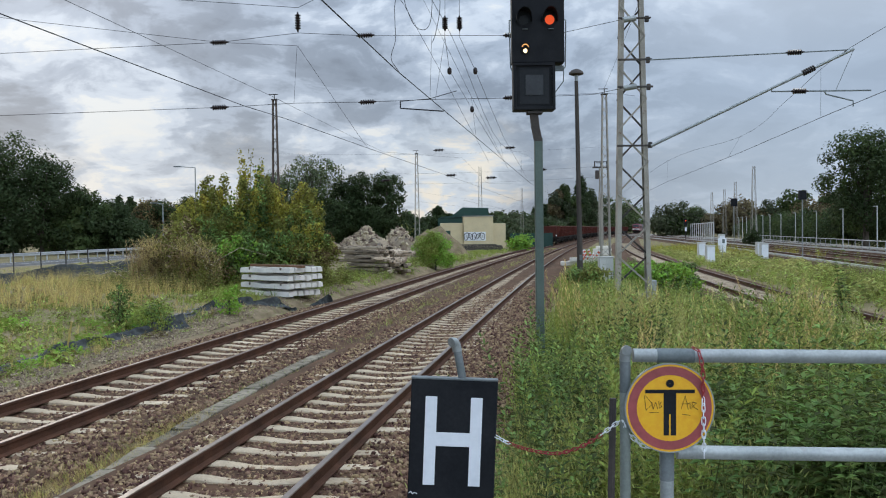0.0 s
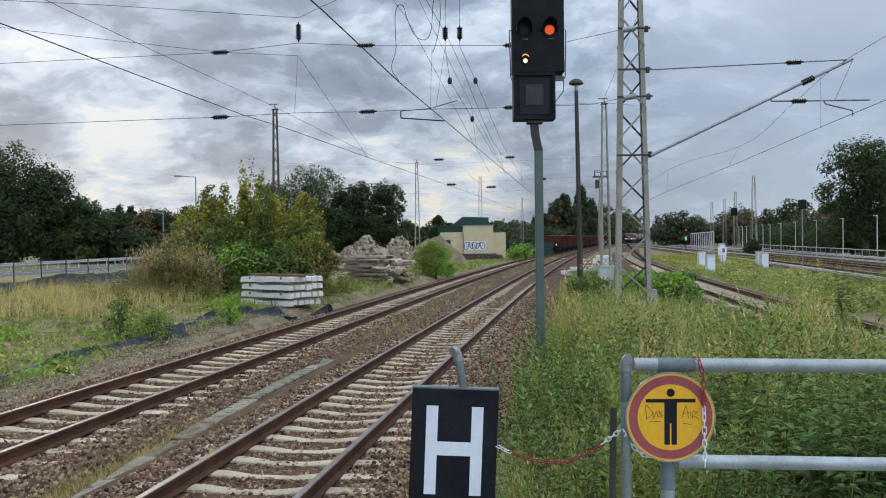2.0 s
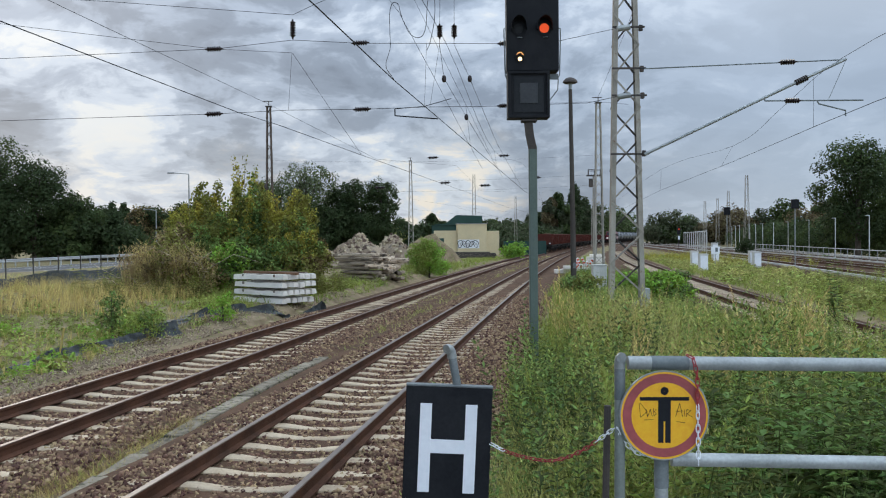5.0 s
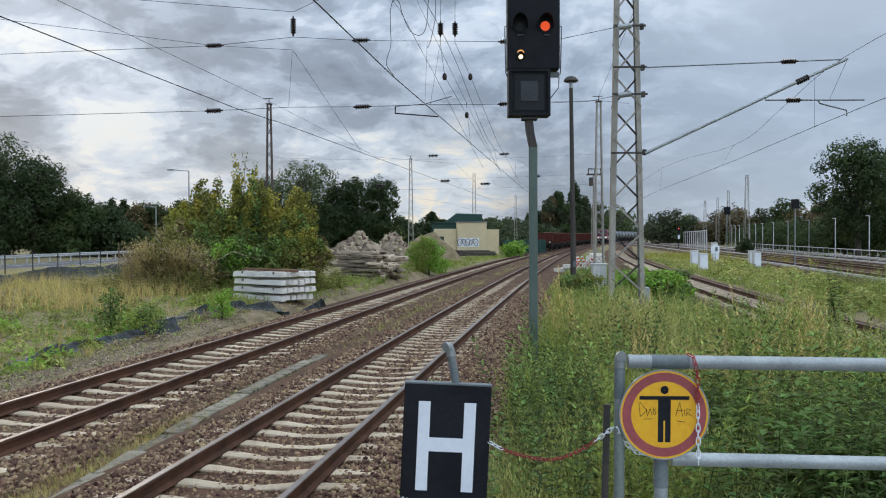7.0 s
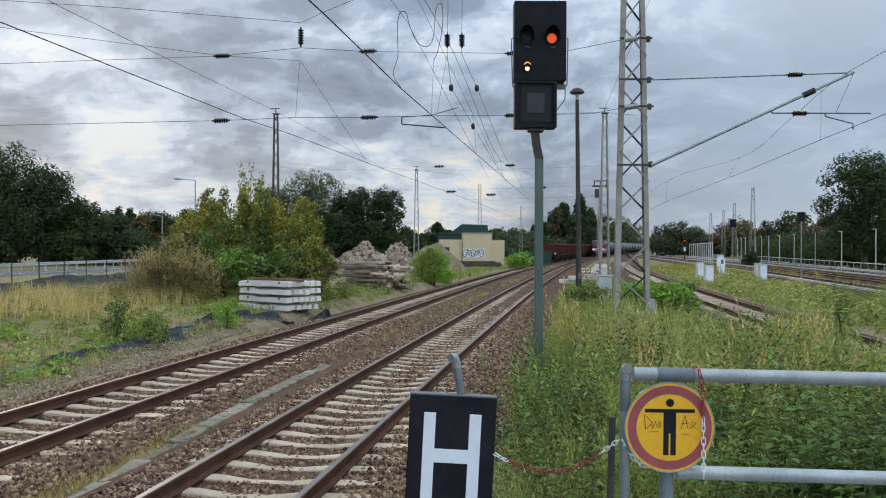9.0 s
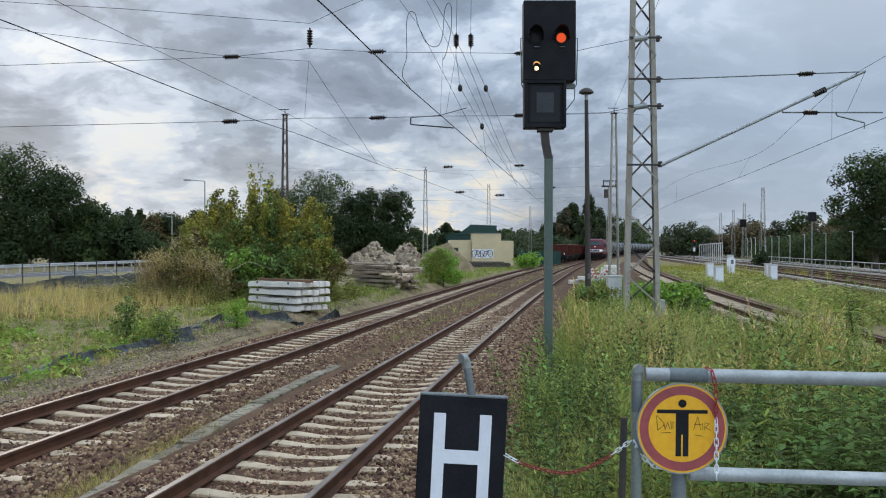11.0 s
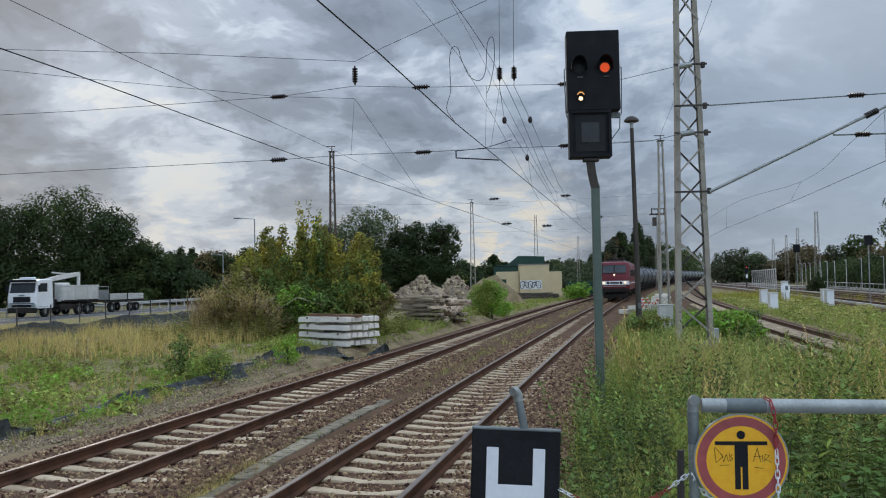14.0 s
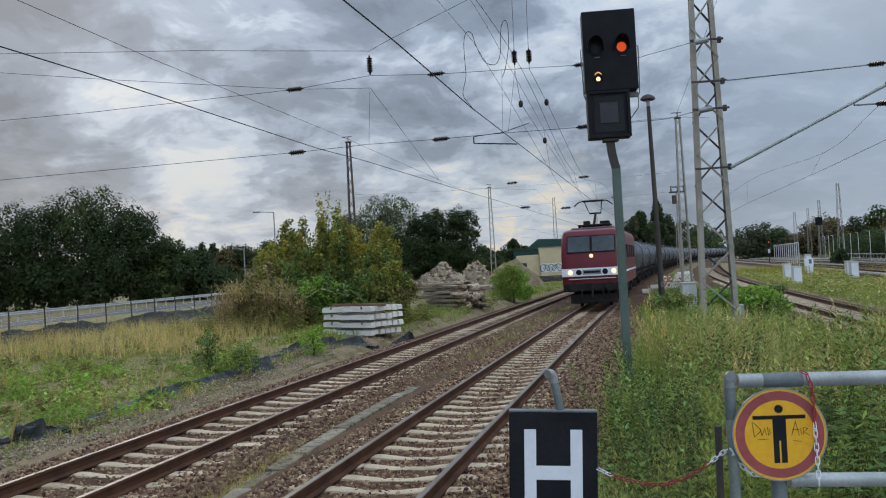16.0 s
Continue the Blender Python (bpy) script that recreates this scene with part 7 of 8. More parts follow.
belt("far_woods", "far wood with dull green crowns", [(65, 250), (68, 250), (76, 240), (84, 228), (92, 215), (105, 200)], 10.6, 12, 24000, 0.48, ("leaf_far", "leaf_deep", "leaf_rust"))
belt("far_woods", "far dark wood beyond the train", [(50, 400), (72, 425), (94, 470), (116, 560), (140, 650)], 17.5, 14, 14000, 1.0, ("leaf_far", "leaf_deep"))
belt("far_woods", "far dark wood dropping towards the line", [(112, 468), (120, 490), (128, 500)], 10.0, 8, 4000, 0.9, ("leaf_far", "leaf_deep"))
belt("hedge", "dark hedge behind the suburban line fence", [(69, 195), (61, 165), (56.5, 140), (52.5, 118), (50.5, 100), (58, 85)], 4.8, 4, 40000, 0.22, ("leaf_deep", "leaf_deep", "leaf_dark"))
belt("hedge", "dark bushes beyond the parked wagons", [(6, 165), (13, 185), (24, 225), (36, 262)], 6.0, 5, 9000, 0.45, ("leaf_dark", "leaf_far"))
belt("hedge", "dark bushes behind the field", [(-33, 150), (-24, 140), (-10, 142), (-4, 150)], 5.5, 5, 10000, 0.45, ("leaf_dark", "leaf_dark", "leaf_olive"))

# thicket on the mound in the field
TH = "young tree with yellowing leaves in the thicket"
for x, y, h, r, n, size, mats in ((-11.4, 41.2, 3.9, 1.7, 6840, 0.086, ("leaf_olive", "leaf_yellow")), (-10.0, 39.6, 3.4, 1.5, 5700, 0.079, ("leaf_mid", "leaf_olive")), (-6.7, 40.2, 3.9, 1.4, 6840, 0.086, ("leaf_olive", "leaf_yellow", "leaf_mid")), (-10.6, 42, 5.6, 1.7, 8740, 0.101, ("leaf_olive", "leaf_yellow")), (-9.4, 42.8, 6.8, 1.2, 4200, 0.086, ("leaf_yellow", "leaf_olive")), (-8.3, 41, 5.4, 1.9, 11780, 0.094, ("leaf_olive", "leaf_yellow", "leaf_mid")), (-6.9, 41.5, 4.9, 1.6, 10260, 0.094, ("leaf_mid", "leaf_yellow", "leaf_olive")),
                                  (-6.5, 42, 3.7, 1.2, 5320, 0.094, ("leaf_yellow", "leaf_olive")), (-11.5, 42.5, 4.3, 1.6, 4940, 0.094, ("leaf_yellow", "leaf_olive")), (-9.6, 40.4, 4.2, 1.7, 6840, 0.086, ("leaf_olive", "leaf_mid")), (-7.4, 40.2, 3.6, 1.8, 6840, 0.086, ("leaf_mid", "leaf_olive", "leaf_yellow")), (-6.2, 41, 2.9, 1.3, 4560, 0.086, ("leaf_olive", "leaf_brown"))):
    shoot_tree("young_tree", TH, x, y, h * 1.04, r * 1.12, int(n * 1.7), size * 0.94, mats, group="thicket")
for x, y, h, r, n, size, mats, lab in ((-8.9, 38.4, 2.3, 1.3, 3600, 0.09, ("leaf_mid", "leaf_bright"), "bright green bush at the thicket's foot"), (-7.6, 38.8, 2.0, 1.0, 2400, 0.09, ("leaf_mid",), "green bush at the thicket's foot"), (-11.4, 38.8, 2.9, 1.9, 3400, 0.10, ("leaf_brown", "leaf_olive"), "brown withered bush in the thicket"),
                                       (-11.9, 39.8, 3.0, 1.7, 2800, 0.10, ("leaf_brown", "dead"), "brown withered bush in the thicket"), (-6.4, 39.6, 2.0, 1.3, 1900, 0.10, ("leaf_brown", "leaf_olive"), "brown withered bush in the thicket"), (-0.55, 60.5, 2.65, 1.45, 9400, 0.062, ("leaf_bright", "grass", "leaf_bright"), "round bright green bush by the side track"),
                                       (-1.4, 61.2, 2.1, 1.15, 4200, 0.062, ("leaf_bright", "grass"), "round bright green bush by the side track"), (6.1, 37.8, 1.0, 1.0, 2800, 0.09, ("leaf_mid", "leaf_olive"), "low green bush between the tracks"), (9.2, 35.2, 1.25, 1.2, 3000, 0.09, ("leaf_bright", "leaf_mid"), "creeper-covered low bush by the branch track"),
                                       (8.5, 34.0, 1.2, 1.0, 2600, 0.09, ("leaf_mid", "leaf_bright"), "creeper-covered low bush by the branch track"), (8.9, 39.0, 1.1, 1.2, 2600, 0.09, ("leaf_bright",), "creeper-covered low bush by the branch track"), (-9.0, 24.6, 1.25, 0.45, 900, 0.05, ("leaf_mid",), "small leafy shrub in the grass"),
                                       (-6.6, 27.2, 0.95, 0.4, 800, 0.05, ("leaf_bright",), "small bright shrub in the grass"), (9.5, 110, 2.2, 1.8, 1800, 0.16, ("leaf_bright",), "green bush beside the parked wagons"), (40.3, 116, 2.3, 1.4, 1600, 0.14, ("leaf_dark",), "dark bush between the suburban tracks"),
                                       (-8.0, 24.2, 0.9, 0.6, 1200, 0.045, ("grass", "leaf_mid"), "low green shrub in the grass")):
    tree("bush", lab, x, y, h, r, n, size, mats, 0.02, 9, category="bush", gaps=0.35, spread=1.1)
for x, y, h, r, n in ((-11.3, 40.4, 3.9, 1.6, 6000), (-12.0, 40.8, 3.0, 1.5, 4500), (-11.6, 38.4, 2.5, 1.5, 3400), (-11.0, 37.6, 2.3, 1.4, 3000), (-12.6, 39.6, 2.1, 1.3, 2400), (-9.9, 37.4, 1.7, 1.1, 1800)):
    shoot_tree("bush", "brown tangled bush at the thicket's edge", x, y, h, r, n, 0.075, ("leaf_brown", "dead", "leaf_olive"), "bush")
sticks = Geo()
for i in range(46):
    x, y = rng.uniform(-13.4, -9.4), rng.uniform(36.8, 39.2)
    a, L = rng.uniform(0, 6.28), rng.uniform(0.8, 2.4)
    z = rng.uniform(0.1, 1.6)
    sticks.tube([(x, y, z), (x + L * 0.5 * math.cos(a), y + 0.2 * math.sin(a), z + rng.uniform(-0.1, 0.7)), (x + L * math.cos(a), y + 0.4 * math.sin(a), z + rng.uniform(-0.3, 1.0))], 0.016, 4, 0.007)
sticks.tube([(-9.6, 37.6, 0.9), (-10.4, 37.6, 1.9), (-11.2, 37.7, 2.9)], 0.022, 5, 0.008).tube([(-9.8, 37.4, 0.7), (-10.8, 37.5, 1.5), (-11.8, 37.5, 2.3)], 0.02, 5, 0.008)
tagged(part("dead_branches", sticks, M["grey_timber"], None, "pale dead branches lying in the thicket"), "", "branches", kind="stuff")


def weed_template(levels=18, per=3, leaf=0.11, stem=0.006, rise=0.0, slim=0.24):
    v, f = [], []
    bend_x, bend_y = rng.normal(0, 0.06), rng.normal(0, 0.06)
    for i in range(levels):
        t = i / (levels - 1)
        z = 0.12 + 0.86 * t
        L = leaf * (1.1 - 0.65 * t)
        ox, oy = bend_x * z * z, bend_y * z * z
        for j in range(per):
            a = i * 1.1 + j * 2 * math.pi / per + rng.uniform(-0.4, 0.4)
            c, s = math.cos(a), math.sin(a)
            lift = rise + (0.75 * t - 0.35) + rng.uniform(-0.25, 0.25)
            k = len(v)
            w = L * slim
            v += [(ox, oy, z), (ox + c * L * 0.5 - s * w, oy + s * L * 0.5 + c * w, z + L * (0.18 + 0.4 * lift)), (ox + c * L, oy + s * L, z + L * lift), (ox + c * L * 0.5 + s * w, oy + s * L * 0.5 - c * w, z + L * (0.18 + 0.4 * lift))]
            f += [(k, k + 1, k + 2), (k, k + 2, k + 3)]
    k = len(v)
    v += [(stem, 0, 0), (-stem, stem, 0), (-stem, -stem, 0), (bend_x, bend_y, 1.0)]
    f += [(k, k + 1, k + 3), (k + 1, k + 2, k + 3), (k + 2, k, k + 3)]
    return np.array(v), np.array(f)


def plume_template(sprays=5, per=16):
    """Stalk with a feathery seed head."""
    v, f = [], []
    for s_ in range(sprays):
        a, o = s_ * 2.5 + rng.uniform(0, 1), rng.uniform(0.02, 0.16)
        top = rng.uniform(0.72, 1.0)
        ex, ey = o * math.cos(a), o * math.sin(a)
        k = len(v)
        v += [(-0.003, 0, 0), (0.003, 0, 0), (ex, ey, top)]
        f.append((k, k + 1, k + 2))
        for i in range(per):
            t = 0.55 + 0.45 * i / per
            b = rng.uniform(0, 6.28)
            L = 0.055 * (1.25 - t) + 0.012
            c, s = math.cos(b), math.sin(b)
            x, y, z = ex * t * t, ey * t * t, top * t
            k = len(v)
            v += [(x - s * 0.006, y + c * 0.006, z), (x + s * 0.006, y - c * 0.006, z), (x + c * L, y + s * L, z + L * rng.uniform(0.5, 1.4))]
            f.append((k, k + 1, k + 2))
    return np.array(v), np.array(f)


def herb_template(leaves=90):
    """Low rounded tuft of leaves, as wide as it is high."""
    d = unit(leaves)
    d[:, 2] = np.abs(d[:, 2])
    c = d * rng.uniform(0.45, 1.0, (leaves, 1)) * np.array([0.75, 0.75, 0.9])
    return leaf_soup(c, d + unit(leaves) * 0.9, 0.11, 2.3)


def grass_template(blades=12, spread_=0.10, width=0.010, droop=0.35, seedhead=False):
    v, f = [], []
    for i in range(blades):
        a, r = rng.uniform(0, 6.28), rng.uniform(0, spread_)
        h, o = rng.uniform(0.55, 1.0), rng.uniform(0.05, droop)
        bx_, by_ = r * math.cos(a * 1.7), r * math.sin(a * 1.7)
        c, s = math.cos(a), math.sin(a)
        k = len(v)
        for t, w in ((0, 1), (0.55, 0.8)):
            q = o * t * t
            v += [(bx_ + c * q - s * width * w, by_ + s * q + c * width * w, h * (t - 0.12 * t * t)), (bx_ + c * q + s * width * w, by_ + s * q - c * width * w, h * (t - 0.12 * t * t))]
        v.append((bx_ + c * o * 1.1, by_ + s * o * 1.1, h * 0.9))
        f += [(k, k + 1, k + 3), (k, k + 3, k + 2), (k + 2, k + 3, k + 4)]
        if seedhead:
            k = len(v)
            x, y = bx_ + c * o * 1.1, by_ + s * o * 1.1
            for q in range(3):
                zz = h * (0.84 + 0.09 * q)
                v += [(x - 0.006, y, zz), (x, y + 0.006, zz + 0.04), (x + 0.006, y, zz)]
                f.append((k + q * 3, k + q * 3 + 1, k + q * 3 + 2))
    return np.array(v), np.array(f)


def scatter(name, label, template, mat_, points, h0, h1, lean=0.12, wide=1.0, category="grass"):
    if not len(points):
        return
    pts = np.array([(x, y, ground_z(x, y) - 0.02) for x, y in points])
    sc = rng.uniform(h0, h1, len(pts))
    if category == "weeds":
        sc *= np.array([1 + 0.8 * smooth_noise(x, y, 1.0, h0 * 7) for x, y in points])
    v, f = strew(*template, pts, sc, rng.uniform(0, 6.28, len(pts)), lean, wide)
    return tagged(soup(name, v, f, M[mat_]), label, category, kind="stuff")


def clear_of_tracks(x, y, gap=1.75):
    return min(abs(x - track_1(y)), abs(x - track_2(y)), abs(x - track_3(y))) > gap and not (-2.2 < x - lane(y) < 5.6)


def patch(n, x0, x1, y0, y1, test=lambda x, y: True, near=1.0, gap=1.75, clump=0.0, cs=2.0, seed=0):
    out = []
    tries = 0
    while len(out) < n and tries < n * 12:
        tries += 1
        y = y0 + (y1 - y0) * rng.uniform(0, 1) ** near
        x = rng.uniform(x0, x1)
        if not clear_of_tracks(x, y, gap) or not test(x, y):
            continue
        if clump and smooth_noise(x, y, cs, seed) < clump * rng.uniform(-0.6, 1.0) - 0.1:
            continue
        out.append((x, y))
    return out


W1, W2, W3 = weed_template(17, 3, 0.105, rise=0.16, slim=0.19), weed_template(18, 2, 0.11, rise=0.25, slim=0.17), weed_template(9, 3, 0.16, rise=0.10, slim=0.22)
WN, WO = weed_template(15, 4, 0.105, rise=-0.05, slim=0.25), weed_template(22, 3, 0.085, rise=0.22, slim=0.19)
G1, G2, G3 = grass_template(9, 0.10, 0.008), grass_template(9, 0.17, 0.010, 0.5), grass_template(6, 0.07, 0.006, 0.22, True)
P1, P2, H1, H2 = plume_template(), plume_template(3, 20), herb_template(), herb_template(60)


def in_weeds(x, y):
    return x > track_2(y) + 2.75 + 0.35 * smooth_noise(x, y, 1.5, 8) and y > 5.5 and x < track_3(y) - 2.3


def far_weeds(x, y):
    return in_weeds(x, y) and x > track_2(y) + 3.2


def deep_weeds(x, y):
    return in_weeds(x, y) and x > track_2(y) + 3.9 - 0.05 * (y - 6) + 0.6 * smooth_noise(x, y, 2.5, 2)


NT = "tall green nettles and weeds beyond the railing"
scatter("weeds", NT, WN, "leaf_mid", patch(230, 2.4, 6.5, 5.6, 8.5, in_weeds, 1.0, 2.5, 0.5, 0.7, 5.1), 0.8, 1.25, 0.10, category="weeds")
scatter("weeds", NT, WN, "leaf_mid", patch(340, 0.2, 6.5, 5.6, 9.5, in_weeds, 1.0, 2.5, 0.9, 0.8, 3.3), 0.65, 1.30, 0.12, category="weeds")
scatter("weeds", NT, WO, "leaf_mid", patch(320, 0.2, 6.5, 5.6, 9.5, in_weeds, 1.0, 2.5, 0.9, 0.7, 6.7), 0.7, 1.40, 0.12, category="weeds")
scatter("weeds", NT, WO, "leaf_deep", patch(480, 0.2, 8.5, 5.6, 12, in_weeds, 1.0, 2.5, 0.6, 0.9, 1.9), 0.6, 1.25, 0.12, category="weeds")
scatter("weeds", NT, W1, "nettle", patch(800, 0.8, 10.5, 9.0, 17, in_weeds, 1.0, 2.5, 0.5, 1.4, 6.2), 0.6, 1.25, 0.12, category="weeds")
scatter("weeds", NT, W2, "leaf_mid", patch(700, 0.8, 10.5, 9.0, 18, in_weeds, 1.1, 2.5, 0.5, 1.0, 9.4), 0.6, 1.3, 0.12, category="weeds")
# dark leaf colour here stands in for the shaded depth between the nettles
scatter("weeds", "low weeds coloured dark as shade under the nettles", W3, "leaf_deep", patch(1000, 0.4, 9, 5.6, 14, in_weeds, 1.2, 2.5), 0.35, 0.7, 0.1, 1.3, "weeds")
scatter("weeds", "pale seeding weed tops among nettles", P1, "weed_tip", patch(620, 1.6, 9.8, 7.5, 19, lambda x, y: deep_weeds(x, y) and x < 7.5 and smooth_noise(x, y, 2.6, 4.3) > -0.12, 1.0, 2.5), 0.95, 1.4, 0.12, 1.0, "weeds")
scatter("weeds", "yellowing seeding weed tops among nettles", P2, "straw", patch(460, 1.6, 9.8, 7.5, 19, lambda x, y: deep_weeds(x, y) and smooth_noise(x, y, 2.2, 8.3) > 0.05, 1.0, 2.5), 0.9, 1.4, 0.12, 1.0, "weeds")
scatter("weeds", "slim green seeding stalks among nettles", P2, "grass", patch(420, 0.4, 10, 7.5, 19, in_weeds, 1.1, 2.5), 0.85, 1.45, 0.14, 1.0, "weeds")
scatter("grass", "tall green grass at the foot of the weeds", G1, "leaf_mid", patch(1100, 0.1, 9, 5.5, 18, in_weeds, 1.4, 2.5), 0.45, 1.0, 0.2)
scatter("grass", "tall seeding grass among the weeds", G3, "grass", patch(500, 0.3, 10.5, 8.2, 19, in_weeds, 1.2, 2.5), 0.7, 1.3, 0.2)
scatter("grass", "bright grass beside the stop board", G3, "weed_tip", patch(1150, 0.0, 2.1, 5.5, 9.0, in_weeds, 1.0, 2.5), 0.55, 1.15, 0.2)
scatter("weeds", "slim bright weeds beside the stop board", WO, "grass", patch(220, 0.0, 2.2, 5.5, 10, in_weeds, 1.0, 2.5), 0.6, 1.1, 0.12, category="weeds")
scatter("weeds", NT, W3, "nettle", patch(1100, 2, 11.5, 17, 26, far_weeds, 1.0, 3.0), 0.35, 0.75, 0.14, 1.2, "weeds")
scatter("grass", "tall seeding grass among the weeds", G3, "weed_tip", patch(900, 2, 11.5, 17, 27, far_weeds, 1.0, 3.0), 0.4, 0.8, 0.2, 1.2)
scatter("grass", "green grass on the bank between the tracks", G2, "grass", patch(2000, 1, 16, 18, 62, lambda x, y: track_2(y) + 2.6 < x < track_3(y) - 2.2, 1.2, 2.4), 0.35, 0.75, 0.2, 1.3)
scatter("weeds", "green weeds on the bank between the tracks", W3, "leaf_mid", patch(700, 3, 16, 24, 60, lambda x, y: track_2(y) + 3.4 < x < track_3(y) - 2.4, 1.0, 2.4), 0.4, 0.8, 0.2, 1.2, "weeds")
scatter("grass", "green grass beyond the branch track", G2, "grass", patch(2600, 11, 34, 24, 120, lambda x, y: track_3(y) + 2.6 < x < suburban_a(y) - 2.7, 1.4, 2.4), 0.25, 0.55, 0.2, 1.8)
scatter("weeds", "tall green weeds beyond the branch track", W1, "nettle", patch(500, 12, 24, 18, 44, lambda x, y: x > track_3(y) + 3.2 and x < suburban_a(y) - 2.2, 1.0, 2.4, 0.6, 3), 0.7, 1.35, 0.16, category="weeds")
scatter("grass", "pale grass beyond the branch track", G3, "weed_tip", patch(1200, 11, 34, 24, 110, lambda x, y: track_3(y) + 2.6 < x < suburban_a(y) - 2.7, 1.4, 2.4, 0.3, 4), 0.25, 0.55, 0.2, 1.8)
scatter("grass", "yellow flowering weeds near the cabinets", G3, "leaf_yellow", patch(600, 24, 36, 74, 110, lambda x, y: x < suburban_a(y) - 1.7 or suburban_a(y) + 1.9 < x < suburban_b(y) - 1.9, 1.0, 2.0, 0.4, 5), 0.6, 1.2, 0.2, 2.0)

scatter("weeds", "pale green herbs beyond the branch track", H2, "weed_tip", patch(420, 11, 34, 26, 110, lambda x, y: track_3(y) + 2.8 < x < suburban_a(y) - 2.9, 1.4, 2.4, 0.6, 4, 31), 0.22, 0.6, 0.1, 1.5, "weeds")
scatter("weeds", "dark green herbs beyond the branch track", H1, "nettle", patch(110, 11, 34, 26, 110, lambda x, y: track_3(y) + 2.8 < x < suburban_a(y) - 2.9, 1.3, 2.4, 0.8, 5, 37), 0.25, 0.7, 0.1, 1.6, "weeds")


def left_field(x, y):
    return x < track_1(y) - 3.3 - 0.4 * smooth_noise(x, y, 2, 6)


scatter("grass", "green grass and herbs in the field", G2, "grass", patch(1800, -26, -5, 10.5, 46, left_field, 1.3, 3.0, 1.1, 2.2, 1), 0.10, 0.32, 0.25, 1.3)
scatter("grass", "dry yellow grass in the field", G3, "straw", patch(2300, -27, -8.5, 28, 44, lambda x, y: left_field(x, y) and x < -8.5 - 0.1 * (44 - y), 1.0, 3.0, 0.35, 4, 2), 0.4, 0.85, 0.2, 1.6)
scatter("grass", "short mixed grass over the whole field", G2, "weed_tip", patch(2400, -24, -5.2, 11, 42, left_field, 1.2, 3.0, 0.3, 1.6, 41), 0.07, 0.22, 0.3, 1.5)
scatter("weeds", "flat green rosettes over the field", H2, "nettle", patch(380, -24, -5.6, 11, 42, left_field, 1.2, 3.1, 0.6, 1.4, 43), 0.06, 0.2, 0.1, 1.8, "weeds")
scatter("grass", "dry grass tufts in the field", G1, "straw", patch(1900, -24, -5.5, 12, 34, left_field, 1.2, 3.0, 0.8, 2.5, 5), 0.2, 0.5, 0.25)
scatter("weeds", "bright green weeds in the field", W3, "grass", patch(480, -20, -8.0, 12, 28, left_field, 1.1, 3.2, 0.8, 2.0, 9.3), 0.18, 0.5, 0.2, 1.4, "weeds")
scatter("weeds", "bright green weeds by the torn fabric", H1, "leaf_bright", patch(140, -17, -8.2, 13, 26, left_field, 1.0, 3.2, 1.0, 1.6, 12), 0.14, 0.38, 0.1, 1.3, "weeds")
scatter("weeds", "yellow-green herbs on bare soil", H2, "grass", patch(420, -20, -8.0, 12.5, 30, left_field, 1.0, 3.2, 1.0, 2.0, 15), 0.14, 0.34, 0.1, 1.4, "weeds")
scatter("weeds", "green herbs on bare soil", H1, "nettle", patch(420, -22, -2.5, 12.5, 44, left_field, 1.0, 3.0, 0.8, 2.2, 19), 0.12, 0.36, 0.1, 1.4, "weeds")
scatter("weeds", "brown withered herbs on bare soil", H1, "leaf_brown", patch(240, -22, -6.0, 12.5, 36, left_field, 1.0, 3.0, 0.6, 2.6, 23), 0.10, 0.26, 0.1, 1.6, "weeds")
scatter("grass", "tall pale reeds at the thicket's edge", P1, "straw", patch(130, -13.1, -9.6, 36.8, 40.5, left_field, 1.0, 3.0), 1.3, 2.5, 0.2, 1.2)
scatter("grass", "tall dry reeds at the thicket's edge", G3, "dead", patch(520, -13.2, -10.0, 37.2, 41, lambda x, y: x < -10.0 - (41 - y) * 0.3, 1.0, 3.0), 1.0, 2.3, 0.16, 1.3)
scatter("weeds", "dark green weeds round the thicket", W3, "leaf_olive", patch(900, -15, -3.5, 35, 44, left_field, 1.0, 3.0), 0.4, 1.1, 0.2, 1.5, "weeds")
scatter("grass", "field grass towards the road", G2, "weed_tip", patch(2200, -31, -12, 40, 85, lambda x, y: x > lane(y) + 9.0 and left_field(x, y), 1.2, 3.0), 0.10, 0.28, 0.2, 2.6)
scatter("grass", "green verge along the side track", G2, "grass", patch(1900, -9, 12, 30, 118, lambda x, y: -7.5 < x - track_1(y) < -2.5, 1.3, 2.4, 0.3, 3), 0.25, 0.6, 0.2, 1.6)
scatter("grass", "sparse grass on the gravel strip", G1, "grass", patch(1500, -9, 2, 11, 48, lambda x, y: -5.6 < x - track_1(y) < -2.1, 1.2, 2.0, 0.6, 1.2), 0.12, 0.3, 0.25)

scatter("weeds", "tiny green weeds on the gravel shoulder", H2, "nettle", patch(260, -9.5, 2, 10, 48, lambda x, y: -4.6 < x - track_1(y) < -2.3, 1.3, 2.0, 0.5, 1.0, 51), 0.05, 0.15, 0.1, 1.6, "weeds")

scatter("weeds", "green weeds round the timber stack", W3, "nettle", patch(420, -7.5, 4, 41, 82, lambda x, y: -6.5 < x - track_1(y) < -2.6, 1.2, 2.4, 0.4, 2.5, 61), 0.25, 0.65, 0.2, 1.5, "weeds")


def between(x, y):
    return -2.7 < x - track_2(y) < -1.85 or (-2.6 < x - track_2(y) < -1.6 and y > 20)


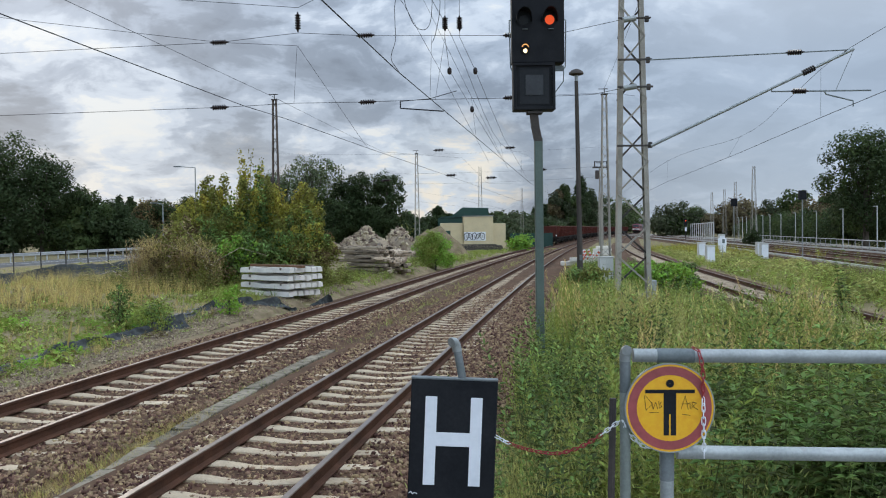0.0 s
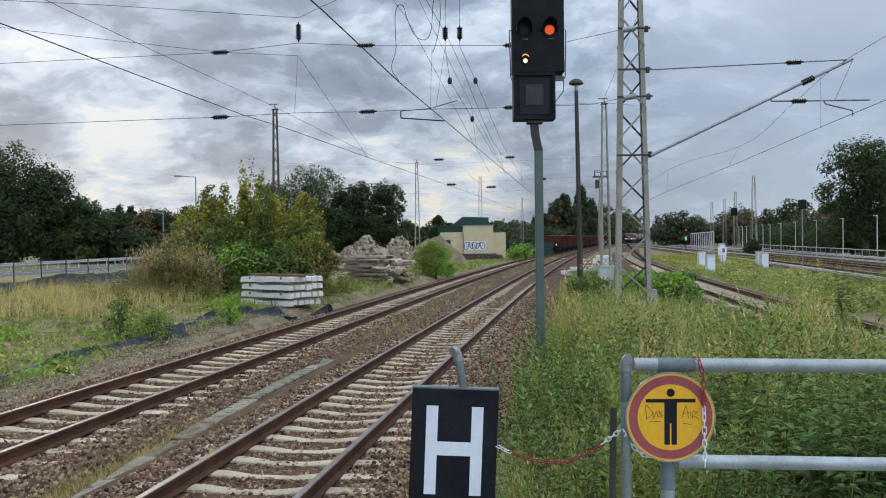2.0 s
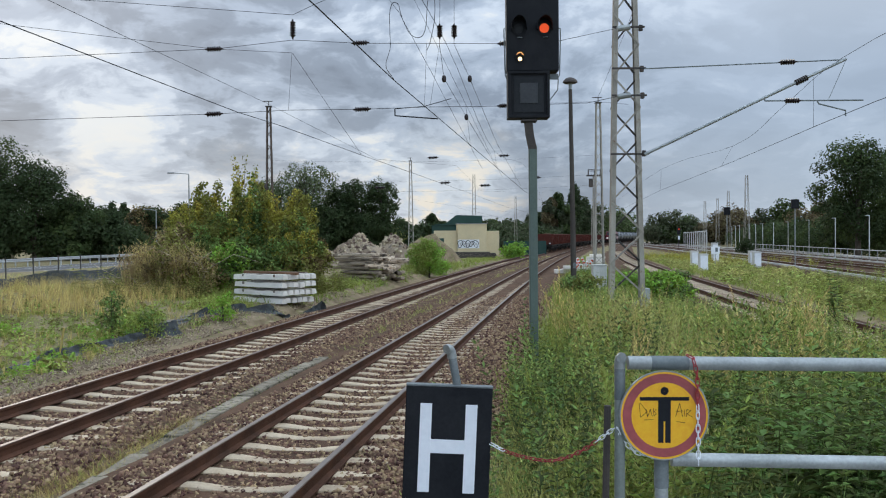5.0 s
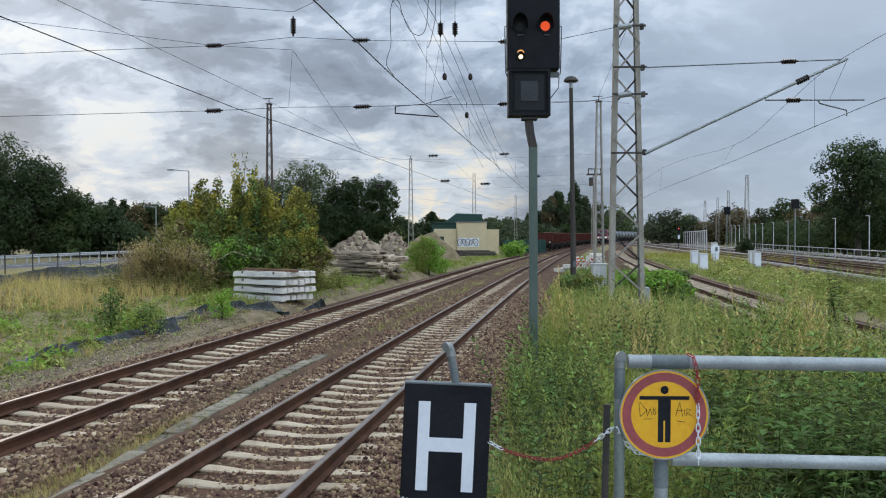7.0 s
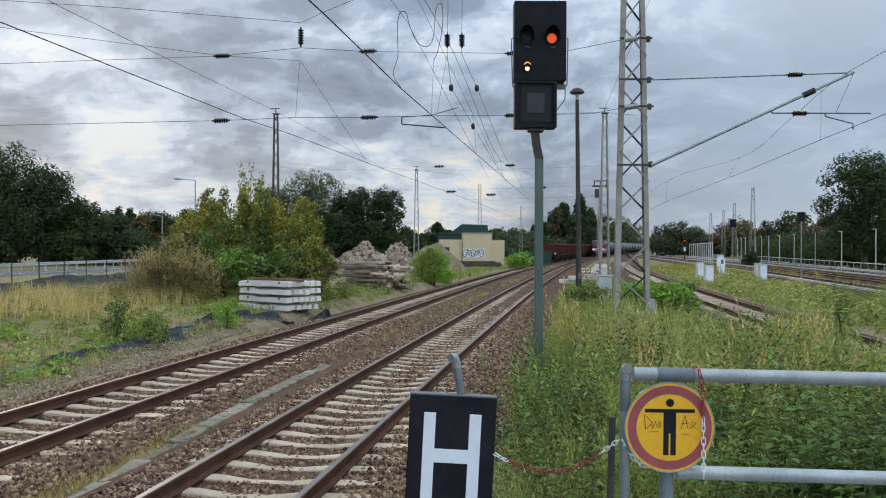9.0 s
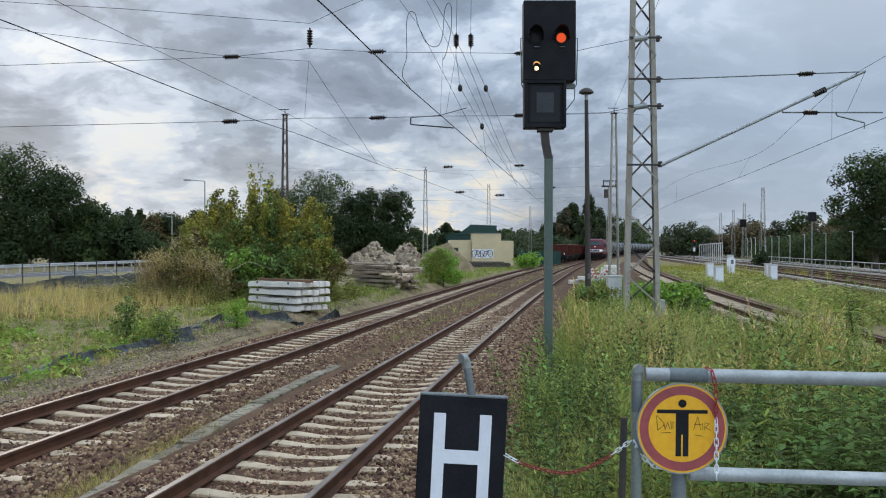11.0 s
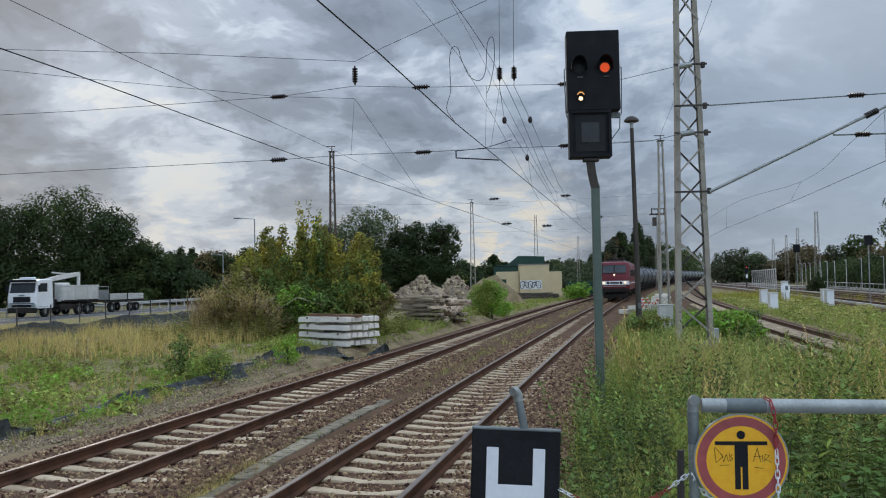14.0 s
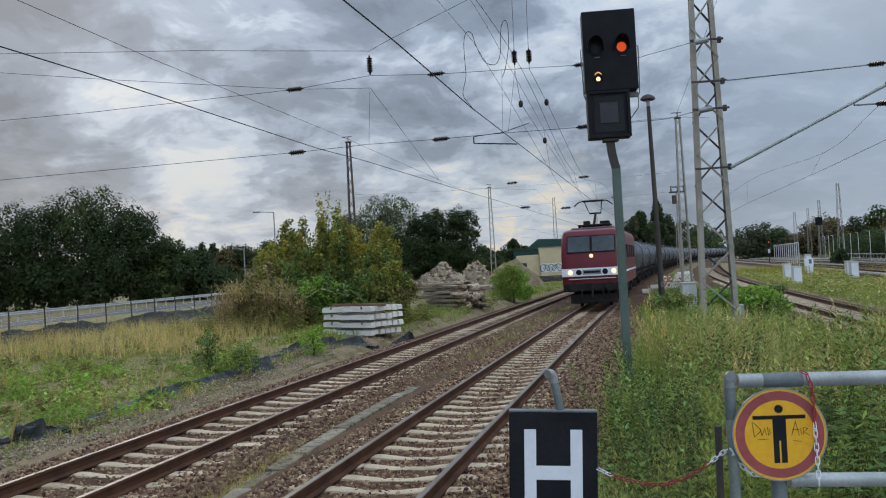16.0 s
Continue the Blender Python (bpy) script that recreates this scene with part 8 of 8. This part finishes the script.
scatter("grass", "dry grass tufts between the tracks", G1, "weed_tip", patch(2000, -7, 10, 8.2, 70, between, 1.4, 1.55, 0.5, 1.6, 3), 0.14, 0.36, 0.25, 1.2)
scatter("grass", "green grass tufts between the tracks", G2, "grass", patch(900, -7, 10, 8.2, 70, between, 1.3, 1.55, 0.7, 1.8, 7), 0.12, 0.34, 0.25, 1.2)
scatter("grass", "dry weeds between the far tracks", G2, "weed_tip", patch(1500, -2, 22, 20, 118, lambda x, y: -3.0 < x - track_2(y) < -1.35, 1.2, 1.1, 0.5, 2.2, 4), 0.2, 0.5, 0.25, 1.7)
scatter("grass", "green verge beside the main track", G2, "grass", patch(1000, 2, 26, 28, 112, lambda x, y: 2.1 < x - track_2(y) < 4.6, 1.2, 2.0, 0.3, 3, 6), 0.25, 0.6, 0.2, 1.7)
scatter("weeds", "withered brown weeds between the tracks", W2, "dead", [(-3.55 + rng.normal(0, 0.07), 12.3 + rng.normal(0, 0.12)) for _ in range(16)], 0.35, 0.6, 0.2, 0.6, "weeds")
scatter("grass", "dense grass beside the near side track", G2, "straw", patch(1700, -6, -3.0, 7.5, 13.0, lambda x, y: -2.6 < x - track_2(y) < -1.8, 1.0, 1.3), 0.15, 0.34, 0.25)
scatter("grass", "dense grass beside the near side track", G2, "grass", patch(600, -6, -2.5, 7.5, 16.0, lambda x, y: -2.7 < x - track_2(y) < -1.85, 1.0, 1.3), 0.14, 0.34, 0.25)

scatter("weeds", "tall leafy weed above the grass", WN, "leaf_mid", [(11.5, 25.5), (11.58, 25.6), (11.45, 25.62)], 1.7, 2.1, 0.04, 1.2, "weeds")

# pale gravel shoulder beside the side track
sh = Geo()
sh.sweep([[(track_1(y) - u + 0.35 * smooth_noise(y, k, 1.5, 3), y, ground_z(track_1(y) - u, y) + (0.035 if 0 < k < 5 else -0.05)) for k, u in enumerate((2.0, 2.3, 2.7, 3.1, 3.5, 3.9))] for y in np.arange(8, 60, 0.5)], closed=False)
solo("gravel_shoulder", sh, M["gravel"], "pale gravel shoulder beside the side track", "gravel", kind="structure")


# ---- what moves ----
FRONT_T = (0, 3.5, 6.5, 8.5, 11, 12.5, 13.5, 14.5, 15.5, 16)
FRONT_Y = (388, 325, 268, 229, 170, 129, 102.8, 78.3, 55.2, 44)


def train_front(t):
    """How far along the line the leading end stands."""
    return float(np.interp(t, FRONT_T, FRONT_Y))


def motions():
    times = [0, 1.75, 3.5, 5, 6.5, 7.5, 8.5, 9.75, 11, 11.75, 12.5, 13, 13.5, 14, 14.5, 15, 15.5, 16]
    for ob, back_ in TRAIN:
        walk(ob, [(t, on_track(track_2, train_front(t) + back_)) for t in times])
    for ob, back_ in ((truck, 0.0), (cart, 10.2)):
        walk(ob, [(t, pose(lane(y), y, 0.04, 0, 0, heading(lane, y))) for t, y in [(t, 100.0 - 17.85 * (t - 12.2) + back_) for t in (0, 4, 8, 12, 16)]])


motions()
